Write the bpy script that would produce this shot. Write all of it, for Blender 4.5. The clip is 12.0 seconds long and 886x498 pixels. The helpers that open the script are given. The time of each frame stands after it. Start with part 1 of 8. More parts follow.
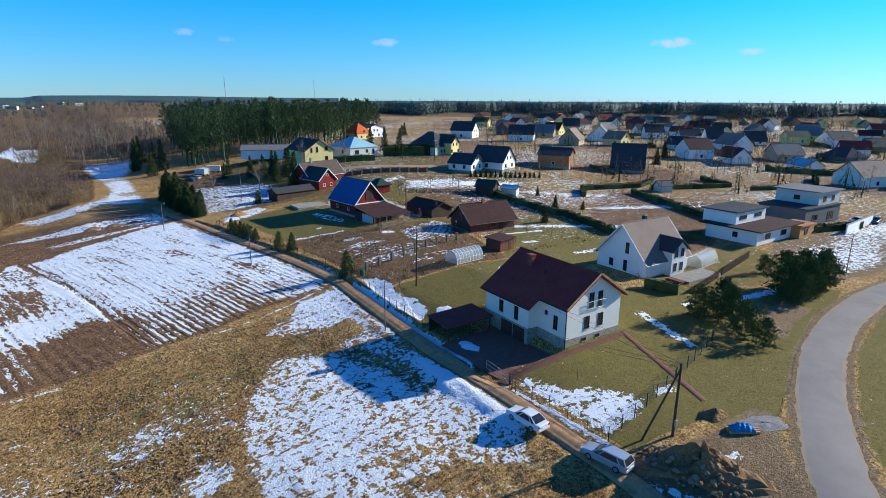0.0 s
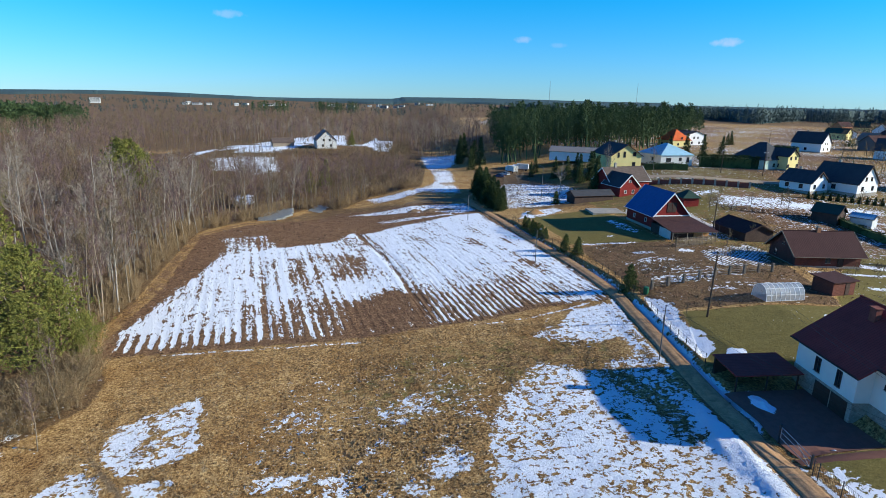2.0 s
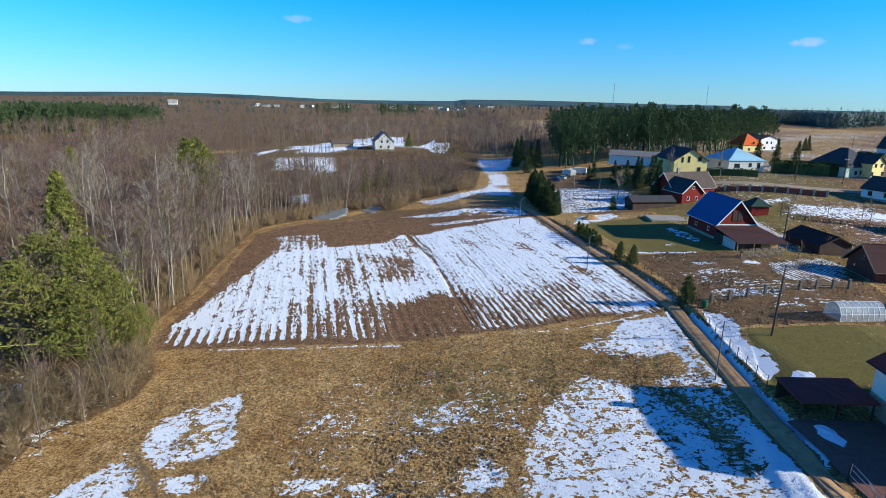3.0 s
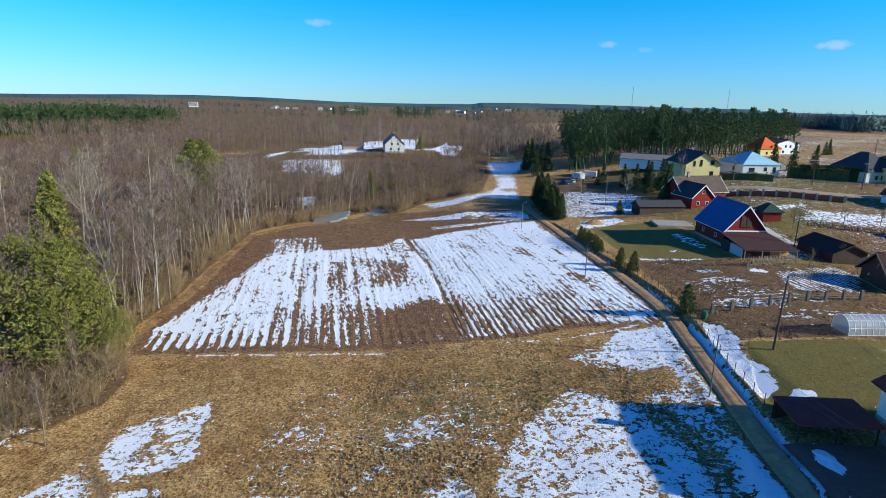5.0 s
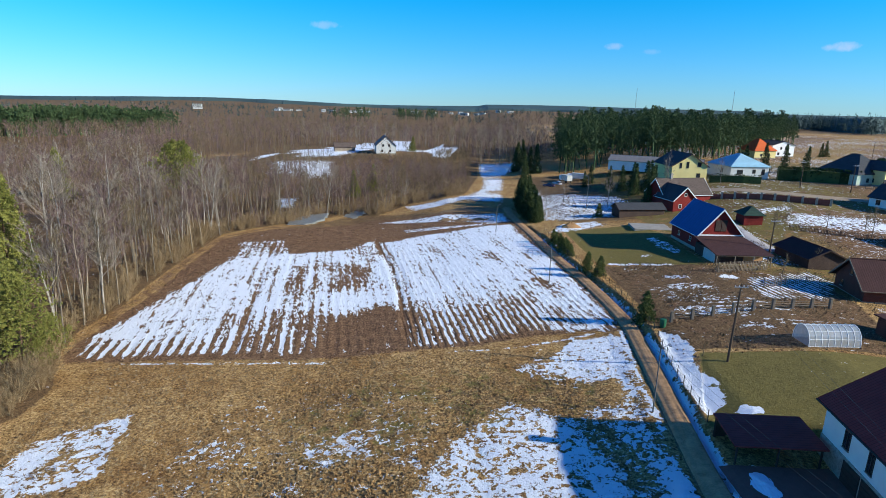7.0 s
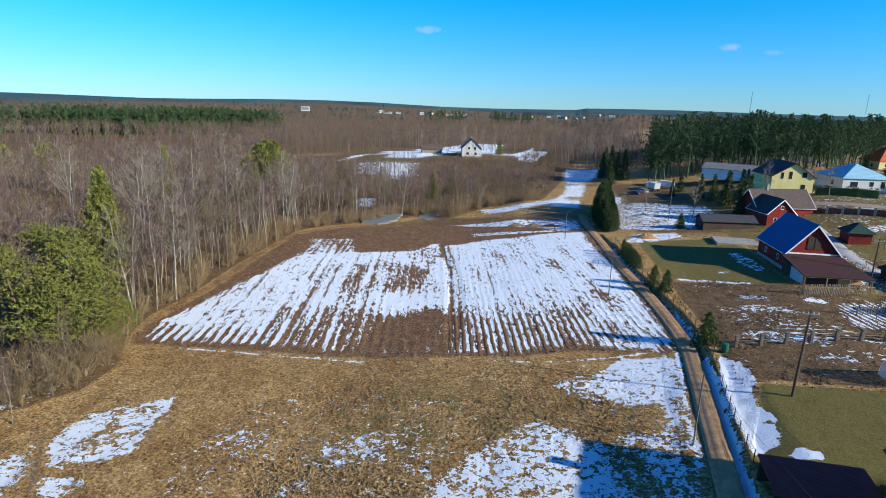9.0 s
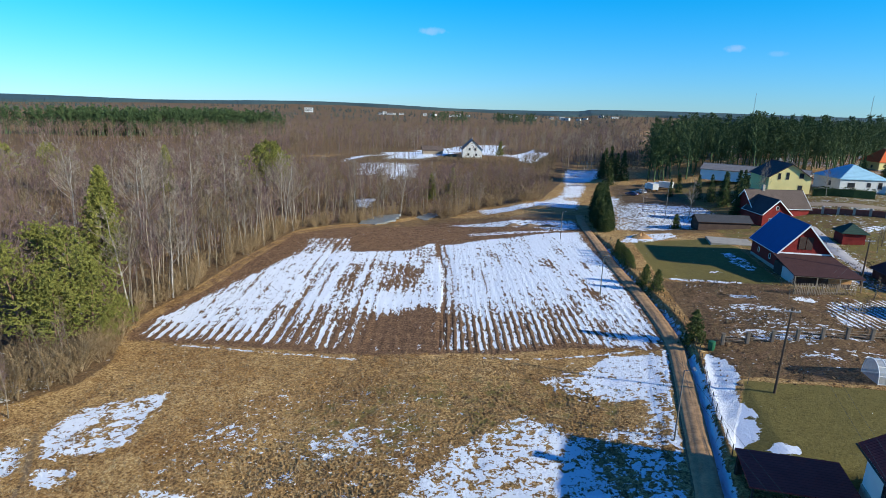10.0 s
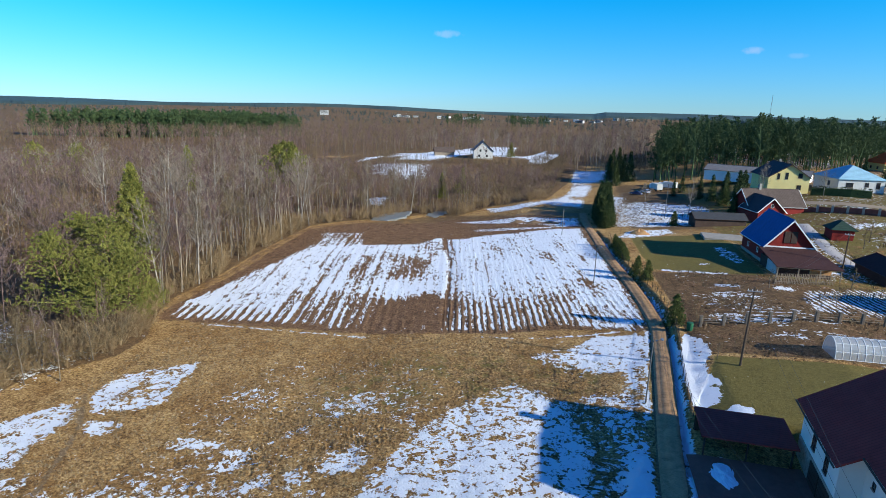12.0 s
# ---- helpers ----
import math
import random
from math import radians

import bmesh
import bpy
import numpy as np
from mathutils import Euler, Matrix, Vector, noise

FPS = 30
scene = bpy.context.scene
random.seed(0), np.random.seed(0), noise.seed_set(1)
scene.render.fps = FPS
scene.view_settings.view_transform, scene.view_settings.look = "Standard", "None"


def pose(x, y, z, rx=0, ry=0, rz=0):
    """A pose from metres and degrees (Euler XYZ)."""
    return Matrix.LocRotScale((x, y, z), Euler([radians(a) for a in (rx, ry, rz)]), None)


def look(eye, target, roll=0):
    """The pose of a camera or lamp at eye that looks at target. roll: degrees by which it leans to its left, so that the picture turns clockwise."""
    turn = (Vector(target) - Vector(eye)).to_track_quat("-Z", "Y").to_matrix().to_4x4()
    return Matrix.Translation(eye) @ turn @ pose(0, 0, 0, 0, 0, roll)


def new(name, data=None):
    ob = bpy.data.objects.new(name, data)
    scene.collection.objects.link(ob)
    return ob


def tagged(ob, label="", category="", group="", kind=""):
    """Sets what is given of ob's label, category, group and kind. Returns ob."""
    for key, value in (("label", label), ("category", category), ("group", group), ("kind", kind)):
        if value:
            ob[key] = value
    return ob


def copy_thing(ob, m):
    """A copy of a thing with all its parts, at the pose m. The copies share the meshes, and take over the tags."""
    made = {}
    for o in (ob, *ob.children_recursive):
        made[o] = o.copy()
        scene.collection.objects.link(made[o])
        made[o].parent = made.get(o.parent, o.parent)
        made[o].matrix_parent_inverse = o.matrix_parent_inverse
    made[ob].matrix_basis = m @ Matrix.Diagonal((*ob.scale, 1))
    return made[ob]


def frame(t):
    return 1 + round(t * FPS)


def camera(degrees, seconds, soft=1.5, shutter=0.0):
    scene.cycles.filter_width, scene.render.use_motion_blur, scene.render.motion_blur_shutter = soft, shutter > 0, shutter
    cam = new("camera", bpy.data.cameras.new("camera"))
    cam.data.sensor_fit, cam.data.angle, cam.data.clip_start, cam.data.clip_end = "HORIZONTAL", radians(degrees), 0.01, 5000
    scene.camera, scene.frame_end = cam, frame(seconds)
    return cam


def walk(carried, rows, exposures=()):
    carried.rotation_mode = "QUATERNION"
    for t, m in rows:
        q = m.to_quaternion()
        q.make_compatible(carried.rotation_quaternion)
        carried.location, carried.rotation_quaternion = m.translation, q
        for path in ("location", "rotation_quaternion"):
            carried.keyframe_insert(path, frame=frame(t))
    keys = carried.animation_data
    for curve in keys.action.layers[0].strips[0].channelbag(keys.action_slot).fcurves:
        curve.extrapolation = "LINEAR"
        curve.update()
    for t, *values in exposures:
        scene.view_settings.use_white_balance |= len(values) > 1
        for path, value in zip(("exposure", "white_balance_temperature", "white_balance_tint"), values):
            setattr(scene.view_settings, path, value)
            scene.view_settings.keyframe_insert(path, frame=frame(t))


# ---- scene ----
cam = camera(76.6, 12.0, 0.6)
METRES, EYE, TILT, LEAN, TURN = 30.8, 28.0, 3.4, -1.0, -34.9
PATH = [
    (0, (-1.847, 0.407, 33.229), (-0.703, 1.964, 32.713), 0.3),
    (0.2, (-1.423, 0.647, 33.2), (-0.504, 2.347, 32.683), 0.7),
    (0.5, (-0.814, 0.986, 33.134), (-0.227, 2.827, 32.616), 0.9),
    (1, (0.122, 1.505, 33.018), (0.43, 3.412, 32.499), 1.0),
    (1.5, (0.94, 2.045, 32.901), (1.174, 3.963, 32.384), 1.1),
    (2, (1.723, 2.721, 32.821), (1.91, 4.645, 32.305), 1.1),
    (2.5, (2.567, 3.551, 32.713), (2.638, 5.482, 32.2), 1.2),
    (3, (3.618, 4.471, 32.63), (3.603, 6.405, 32.118), 1.2),
    (5, (8.167, 7.786, 32.218), (8.091, 9.72, 31.715), 1.3),
    (5.5, (9.521, 8.571, 32.112), (9.438, 10.505, 31.61), 1.2),
    (6, (11.355, 9.493, 32.032), (11.272, 11.427, 31.532), 1.2),
    (6.5, (13.833, 10.487, 32.019), (13.749, 12.422, 31.521), 1.2),
    (7, (16.432, 11.592, 31.976), (16.337, 13.527, 31.479), 1.3),
    (7.5, (18.742, 12.642, 31.921), (18.543, 14.57, 31.425), 1.4),
    (7.7, (19.456, 12.967, 31.925), (19.192, 14.887, 31.429), 1.5),
    (9.5, (23.963, 14.226, 31.909), (23.537, 16.117, 31.416), 1.6),
    (10, (24.953, 13.503, 31.851), (24.521, 15.393, 31.361), 1.6),
    (10.5, (25.955, 11.922, 31.778), (25.519, 13.812, 31.291), 1.6),
    (11, (26.927, 9.962, 31.726), (26.478, 11.849, 31.24), 1.7),
    (11.5, (27.808, 8.021, 31.708), (27.346, 9.905, 31.224), 1.6),
    (12, (28.505, 6.168, 31.729), (28.025, 8.048, 31.246), 1.6),
]
walk(cam, [(t, look(eye, target, roll)) for t, eye, target, roll in PATH], exposures=((0.0, 0.36, 6350, 4), (12.0, 0.36, 6350, 4)))

# ---- light ----
SUN_EL, SUN_AZ = 22.4, -15.0          # degrees; azimuth of the sun from +x towards +y
sun = new("sun", bpy.data.lights.new("sun", "SUN"))
sun.data.energy, sun.data.angle, sun.data.color = 5.4, radians(0.53), (1.0, 0.95, 0.84)
sv = Vector((math.cos(radians(SUN_EL)) * math.cos(radians(SUN_AZ)), math.cos(radians(SUN_EL)) * math.sin(radians(SUN_AZ)), math.sin(radians(SUN_EL))))
sun.rotation_euler = sv.to_track_quat("Z", "Y").to_euler()
sun.location = sv * 200

world = bpy.data.worlds.new("sky_world")
scene.world = world
world.use_nodes = True
wt = world.node_tree
wt.nodes.clear()
w_out = wt.nodes.new("ShaderNodeOutputWorld")
w_bg = wt.nodes.new("ShaderNodeBackground")
w_sky = wt.nodes.new("ShaderNodeTexSky")
w_sky.sky_type, w_sky.sun_disc = "NISHITA", False
w_sky.sun_elevation, w_sky.sun_rotation = radians(SUN_EL), radians(90 - SUN_AZ)
w_sky.altitude, w_sky.air_density, w_sky.dust_density, w_sky.ozone_density = 200, 1.0, 0.0, 2.2
w_bg.inputs["Strength"].default_value = 0.085
w_tint = wt.nodes.new("ShaderNodeMix")
w_tint.data_type, w_tint.blend_type = "RGBA", "MULTIPLY"
w_tint.inputs["Factor"].default_value = 1.0
w_tc = wt.nodes.new("ShaderNodeTexCoord")
w_sep = wt.nodes.new("ShaderNodeSeparateXYZ")
wt.links.new(w_tc.outputs["Generated"], w_sep.inputs[0])
w_el = wt.nodes.new("ShaderNodeMapRange")
w_el.interpolation_type = "SMOOTHSTEP"
w_el.inputs[1].default_value, w_el.inputs[2].default_value = -0.02, 0.22
wt.links.new(w_sep.outputs[2], w_el.inputs[0])
w_hue = wt.nodes.new("ShaderNodeMix")
w_hue.data_type = "RGBA"
w_hue.inputs[6].default_value = (0.47, 0.88, 1.66, 1)
w_hue.inputs[7].default_value = (0.04, 1.06, 1.80, 1)
wt.links.new(w_el.outputs[0], w_hue.inputs["Factor"])
w_up = wt.nodes.new("ShaderNodeMapRange")
w_up.interpolation_type = "SMOOTHSTEP"
w_up.inputs[1].default_value, w_up.inputs[2].default_value = 0.16, 0.6
wt.links.new(w_sep.outputs[2], w_up.inputs[0])
w_zen = wt.nodes.new("ShaderNodeMix")
w_zen.data_type = "RGBA"
w_zen.inputs[7].default_value = (0.26, 0.72, 1.62, 1)
wt.links.new(w_up.outputs[0], w_zen.inputs["Factor"])
wt.links.new(w_hue.outputs[2], w_zen.inputs[6])
wt.links.new(w_zen.outputs[2], w_tint.inputs[7])
wt.links.new(w_sky.outputs[0], w_tint.inputs[6])
w_last = w_tint.outputs[2]


def cloud(az, el, wide, tall, amount):
    """A small fair-weather cloud in the sky, by its bearing from +y towards +x and its height, in degrees."""
    global w_last
    n, l = wt.nodes, wt.links
    tc = n.new("ShaderNodeTexCoord")
    d = (math.sin(radians(az)) * math.cos(radians(el)), math.cos(radians(az)) * math.cos(radians(el)), math.sin(radians(el)))
    side = Vector((math.cos(radians(az)), -math.sin(radians(az)), 0))
    dots = []
    for axis, size in ((side, radians(wide)), (Vector((0, 0, 1)), radians(tall))):
        sub = n.new("ShaderNodeVectorMath")
        sub.operation = "SUBTRACT"
        l.new(tc.outputs["Generated"], sub.inputs[0])
        sub.inputs[1].default_value = d
        dot = n.new("ShaderNodeVectorMath")
        dot.operation = "DOT_PRODUCT"
        l.new(sub.outputs[0], dot.inputs[0])
        dot.inputs[1].default_value = axis / size
        sq = n.new("ShaderNodeMath")
        sq.operation = "MULTIPLY"
        l.new(dot.outputs["Value"], sq.inputs[0])
        l.new(dot.outputs["Value"], sq.inputs[1])
        dots.append(sq)
    far = n.new("ShaderNodeMath")
    l.new(dots[0].outputs[0], far.inputs[0])
    l.new(dots[1].outputs[0], far.inputs[1])
    no = n.new("ShaderNodeTexNoise")
    no.inputs["Scale"].default_value, no.inputs["Detail"].default_value = 90, 4
    l.new(tc.outputs["Generated"], no.inputs["Vector"])
    add = n.new("ShaderNodeMath")
    add.operation = "MULTIPLY_ADD"
    l.new(no.outputs[0], add.inputs[0])
    add.inputs[1].default_value = 1.6
    l.new(far.outputs[0], add.inputs[2])
    rng = n.new("ShaderNodeMapRange")
    rng.interpolation_type = "SMOOTHSTEP"
    rng.inputs[1].default_value, rng.inputs[2].default_value = 1.7, 0.6
    rng.inputs[3].default_value, rng.inputs[4].default_value = 0, amount
    l.new(add.outputs[0], rng.inputs[0])
    mix = n.new("ShaderNodeMix")
    mix.data_type = "RGBA"
    l.new(rng.outputs[0], mix.inputs["Factor"])
    l.new(w_last, mix.inputs[6])
    mix.inputs[7].default_value = (6.4, 6.6, 8.8, 1)
    w_last = mix.outputs[2]


CLOUDS = [(12.8, 5.6, 1.1, 0.38, 0.34), (30.6, 5.2, 1.6, 0.45, 0.5), (57.3, 5.0, 2.2, 0.55, 0.7), (63.8, 4.1, 1.4, 0.36, 0.6),
          (-14.5, 7.0, 1.7, 0.45, 0.3), (16.2, 5.1, 1.0, 0.3, 0.15)]
for c in CLOUDS:
    cloud(*c)
wt.links.new(w_last, w_bg.inputs["Color"])
wt.links.new(w_bg.outputs[0], w_out.inputs["Surface"])


# ---- materials ----
def node_mat(name):
    m = bpy.data.materials.new(name)
    m.use_nodes = True
    n, l = m.node_tree.nodes, m.node_tree.links
    return m, n, l, n["Principled BSDF"]


def ramp_of(n, l, value, stops):
    r = n.new("ShaderNodeValToRGB")
    e = r.color_ramp.elements
    while len(e) < len(stops):
        e.new(0.5)
    for k, (p, c) in enumerate(stops):
        e[k].position, e[k].color = p, (*c, 1)
    l.new(value, r.inputs[0])
    return r.outputs[0]


def noise_of(n, l, vec, scale, detail=4, rough=0.55, distort=0.0):
    t = n.new("ShaderNodeTexNoise")
    t.inputs["Scale"].default_value, t.inputs["Detail"].default_value = scale, detail
    t.inputs["Roughness"].default_value, t.inputs["Distortion"].default_value = rough, distort
    l.new(vec, t.inputs["Vector"])
    return t.outputs[0]


def math_of(n, l, op, a, b=None, c=None):
    t = n.new("ShaderNodeMath")
    t.operation = op
    for k, v in enumerate((a, b, c)):
        if v is None:
            continue
        if isinstance(v, (int, float)):
            t.inputs[k].default_value = v
        else:
            l.new(v, t.inputs[k])
    return t.outputs[0]


def mix_of(n, l, fac, a, b, blend="MIX"):
    t = n.new("ShaderNodeMix")
    t.data_type, t.blend_type = "RGBA", blend
    for k, v in ((0, fac), (6, a), (7, b)):
        if isinstance(v, (int, float)):
            t.inputs[k].default_value = v
        elif isinstance(v, tuple):
            t.inputs[k].default_value = (*v, 1)
        else:
            l.new(v, t.inputs[k])
    return t.outputs[2]


def bump_of(n, l, bsdf, height, strength, dist):
    b = n.new("ShaderNodeBump")
    b.inputs["Strength"].default_value, b.inputs["Distance"].default_value = strength, dist
    l.new(height, b.inputs["Height"])
    l.new(b.outputs[0], bsdf.inputs["Normal"])


def step_of(n, l, value, lo, hi):
    r = n.new("ShaderNodeMapRange")
    r.interpolation_type = "SMOOTHSTEP"
    r.inputs[1].default_value, r.inputs[2].default_value = lo, hi
    l.new(value, r.inputs[0])
    return r.outputs[0]


def plain(name, col, rough=0.75, var=0.18, scale=2.0, fine=14.0, bump=0.25, metal=0.0, rand=0.0, dist=0.02, stretch=(1, 1, 1), spec=0.12):
    """A surface of one paint or stuff, with stains at one scale and grain at another."""
    m, n, l, b = node_mat(name)
    tc = n.new("ShaderNodeTexCoord")
    mp = n.new("ShaderNodeMapping")
    mp.inputs["Scale"].default_value = stretch
    l.new(tc.outputs["Object"], mp.inputs["Vector"])
    n1 = noise_of(n, l, mp.outputs[0], scale, 5, 0.6, 0.4)
    n2 = noise_of(n, l, mp.outputs[0], fine, 5, 0.6)
    both = math_of(n, l, "ADD", math_of(n, l, "MULTIPLY", n1, 0.6), math_of(n, l, "MULTIPLY", n2, 0.4))
    dark = tuple(c * (1 - 1.6 * var) for c in col)
    light = tuple(min(0.95, c * (1 + 1.3 * var)) for c in col)
    out = ramp_of(n, l, both, [(0.3, dark), (0.5, col), (0.7, light)])
    if rand:
        oi = n.new("ShaderNodeObjectInfo")
        v = math_of(n, l, "MULTIPLY_ADD", oi.outputs["Random"], 2 * rand, 1 - rand)
        hs = n.new("ShaderNodeHueSaturation")
        l.new(v, hs.inputs["Value"])
        l.new(out, hs.inputs["Color"])
        out = hs.outputs[0]
    l.new(out, b.inputs["Base Color"])
    b.inputs["Roughness"].default_value, b.inputs["Metallic"].default_value = rough, metal
    b.inputs["Specular IOR Level"].default_value = spec
    if bump:
        bump_of(n, l, b, both, bump, dist)
    return m


def banded(name, col, period, axis=0, depth=0.6, rough=0.6, var=0.15, dark=0.6, metal=0.0):
    """Sheets or boards with ribs or joints across one axis of the object."""
    m, n, l, b = node_mat(name)
    tc = n.new("ShaderNodeTexCoord")
    sep = n.new("ShaderNodeSeparateXYZ")
    l.new(tc.outputs["Object"], sep.inputs[0])
    fr = math_of(n, l, "FRACT", math_of(n, l, "DIVIDE", sep.outputs[axis], period))
    tri = math_of(n, l, "ABSOLUTE", math_of(n, l, "SUBTRACT", fr, 0.5))
    joint = step_of(n, l, tri, 0.36, 0.48)
    n1 = noise_of(n, l, tc.outputs["Object"], 0.7, 5, 0.6, 0.5)
    n2 = noise_of(n, l, tc.outputs["Object"], 9, 4)
    both = math_of(n, l, "ADD", math_of(n, l, "MULTIPLY", n1, 0.55), math_of(n, l, "MULTIPLY", n2, 0.45))
    c = ramp_of(n, l, both, [(0.3, tuple(x * (1 - 1.5 * var) for x in col)), (0.5, col), (0.7, tuple(min(0.95, x * (1 + 1.3 * var)) for x in col))])
    c = mix_of(n, l, math_of(n, l, "MULTIPLY", joint, dark), c, tuple(x * 0.45 for x in col))
    l.new(c, b.inputs["Base Color"])
    b.inputs["Roughness"].default_value, b.inputs["Metallic"].default_value = rough, metal
    b.inputs["Specular IOR Level"].default_value = 0.12
    bump_of(n, l, b, math_of(n, l, "SUBTRACT", math_of(n, l, "MULTIPLY", both, 0.3), joint), depth, 0.04)
    return m


def leafy(name, dark, mid, light, rough=0.75):
    """Needles or twigs: every small blade has a shade of its own, in patches."""
    m, n, l, b = node_mat(name)
    g = n.new("ShaderNodeNewGeometry")
    nz = noise_of(n, l, g.outputs["Position"], 0.35, 3)
    v = math_of(n, l, "ADD", math_of(n, l, "MULTIPLY", g.outputs["Random Per Island"], 0.55), math_of(n, l, "MULTIPLY", nz, 0.5))
    l.new(ramp_of(n, l, v, [(0.15, dark), (0.5, mid), (0.85, light)]), b.inputs["Base Color"])
    b.inputs["Roughness"].default_value = rough
    b.inputs["Specular IOR Level"].default_value = 0.2
    return m


def bark_mat(name, dark, light, scale=3.0, rand=0.15):
    m, n, l, b = node_mat(name)
    tc = n.new("ShaderNodeTexCoord")
    mp = n.new("ShaderNodeMapping")
    mp.inputs["Scale"].default_value = (1, 1, 0.35)
    l.new(tc.outputs["Object"], mp.inputs["Vector"])
    nz = noise_of(n, l, mp.outputs[0], scale, 6, 0.7, 0.6)
    c = ramp_of(n, l, nz, [(0.35, dark), (0.65, light)])
    oi = n.new("ShaderNodeObjectInfo")
    hs = n.new("ShaderNodeHueSaturation")
    l.new(math_of(n, l, "MULTIPLY_ADD", oi.outputs["Random"], 2 * rand, 1 - rand), hs.inputs["Value"])
    l.new(c, hs.inputs["Color"])
    l.new(hs.outputs[0], b.inputs["Base Color"])
    b.inputs["Roughness"].default_value = 0.9
    bump_of(n, l, b, nz, 0.5, 0.03)
    return m


def glass_mat(name, col=(0.02, 0.025, 0.03), rough=0.06):
    m, n, l, b = node_mat(name)
    tc = n.new("ShaderNodeTexCoord")
    nz = noise_of(n, l, tc.outputs["Object"], 1.2, 3)
    l.new(ramp_of(n, l, nz, [(0.3, tuple(c * 0.6 for c in col)), (0.7, tuple(c * 1.7 for c in col))]), b.inputs["Base Color"])
    b.inputs["Roughness"].default_value = rough
    b.inputs["Specular IOR Level"].default_value = 0.6
    return m


def clear_sheet(name):
    """Hazy see-through plastic sheet."""
    m, n, l, b = node_mat(name)
    tc = n.new("ShaderNodeTexCoord")
    nz = noise_of(n, l, tc.outputs["Object"], 3.0, 4, 0.6)
    l.new(ramp_of(n, l, nz, [(0.3, (0.55, 0.60, 0.63)), (0.7, (0.72, 0.76, 0.78))]), b.inputs["Base Color"])
    b.inputs["Roughness"].default_value, b.inputs["Alpha"].default_value = 0.12, 0.42
    b.inputs["Specular IOR Level"].default_value = 0.8
    return m


def ground_mat():
    m, n, l, b = node_mat("ground_cover")
    g = n.new("ShaderNodeNewGeometry")
    pos = g.outputs["Position"]

    def cover(name):
        a = n.new("ShaderNodeAttribute")
        a.attribute_name = name
        s = n.new("ShaderNodeSeparateColor")
        l.new(a.outputs["Color"], s.inputs[0])
        return s.outputs
    snow, lawn, soil = cover("cover")
    stripe, litter, dirt = cover("extra")
    big = noise_of(n, l, pos, 0.09, 4, 0.6, 0.6)
    mid = noise_of(n, l, pos, 0.75, 5, 0.62, 0.8)
    fine = noise_of(n, l, pos, 3.4, 5, 0.65, 0.4)
    grit = noise_of(n, l, pos, 9.0, 5, 0.75)
    blend = math_of(n, l, "ADD", math_of(n, l, "MULTIPLY", fine, 0.5), math_of(n, l, "ADD", math_of(n, l, "MULTIPLY", grit, 0.3), math_of(n, l, "MULTIPLY", mid, 0.2)))
    tone = noise_of(n, l, pos, 0.22, 4, 0.6, 1.2)
    dry = ramp_of(n, l, blend, [(0.41, (0.085, 0.046, 0.018)), (0.47, (0.30, 0.172, 0.064)), (0.53, (0.52, 0.315, 0.12)), (0.59, (0.74, 0.53, 0.25))])
    rusty = ramp_of(n, l, blend, [(0.41, (0.075, 0.04, 0.017)), (0.47, (0.255, 0.138, 0.05)), (0.54, (0.45, 0.26, 0.094)), (0.61, (0.64, 0.43, 0.185))])
    c = mix_of(n, l, step_of(n, l, big, 0.42, 0.6), dry, rusty)
    c_l = ramp_of(n, l, blend, [(0.34, (0.098, 0.078, 0.022)), (0.5, (0.18, 0.14, 0.038)), (0.66, (0.26, 0.20, 0.062))])
    c_s = ramp_of(n, l, blend, [(0.40, (0.052, 0.028, 0.014)), (0.5, (0.18, 0.098, 0.05)), (0.60, (0.36, 0.21, 0.108))])
    c_f = ramp_of(n, l, blend, [(0.39, (0.055, 0.032, 0.015)), (0.5, (0.16, 0.095, 0.044)), (0.61, (0.30, 0.19, 0.092))])
    c_d = ramp_of(n, l, blend, [(0.36, (0.11, 0.07, 0.037)), (0.5, (0.235, 0.155, 0.083)), (0.64, (0.37, 0.26, 0.15))])
    tint_ = ramp_of(n, l, tone, [(0.34, (0.84, 0.78, 0.70)), (0.5, (1, 1, 1)), (0.66, (1.0, 0.98, 0.92))])
    c = mix_of(n, l, 1.0, c, tint_, "MULTIPLY")
    lump_ = noise_of(n, l, pos, 0.4, 4, 0.6, 0.5)
    wob = math_of(n, l, "MULTIPLY", math_of(n, l, "SUBTRACT", math_of(n, l, "MULTIPLY_ADD", lump_, 0.5, math_of(n, l, "MULTIPLY", mid, 0.5)), 0.5), 1.5)

    def mask(v):
        return step_of(n, l, math_of(n, l, "ADD", v, wob), 0.38, 0.62)
    c = mix_of(n, l, mask(litter), c, c_f)
    turf = mask(lawn)
    c = mix_of(n, l, turf, c, c_l)
    c = mix_of(n, l, mask(soil), c, c_s)
    c = mix_of(n, l, mask(dirt), c, c_d)
    # furrows lie aslant; wide rows west of the drain, narrow ones east of it; snow fills the rows, crests and clods break through
    sep = n.new("ShaderNodeSeparateXYZ")
    l.new(pos, sep.inputs[0])
    u = math_of(n, l, "MULTIPLY_ADD", math_of(n, l, "SUBTRACT", sep.outputs[1], 100), 0.24, sep.outputs[0])
    east = step_of(n, l, u, 4.8, 5.2)
    u = math_of(n, l, "ADD", u, math_of(n, l, "MULTIPLY", math_of(n, l, "SUBTRACT", noise_of(n, l, pos, 0.35, 4, 0.6), 0.5), 0.9))
    pitch = math_of(n, l, "MULTIPLY_ADD", east, 2 * math.pi / 1.08 - 2 * math.pi / 1.6, 2 * math.pi / 1.6)
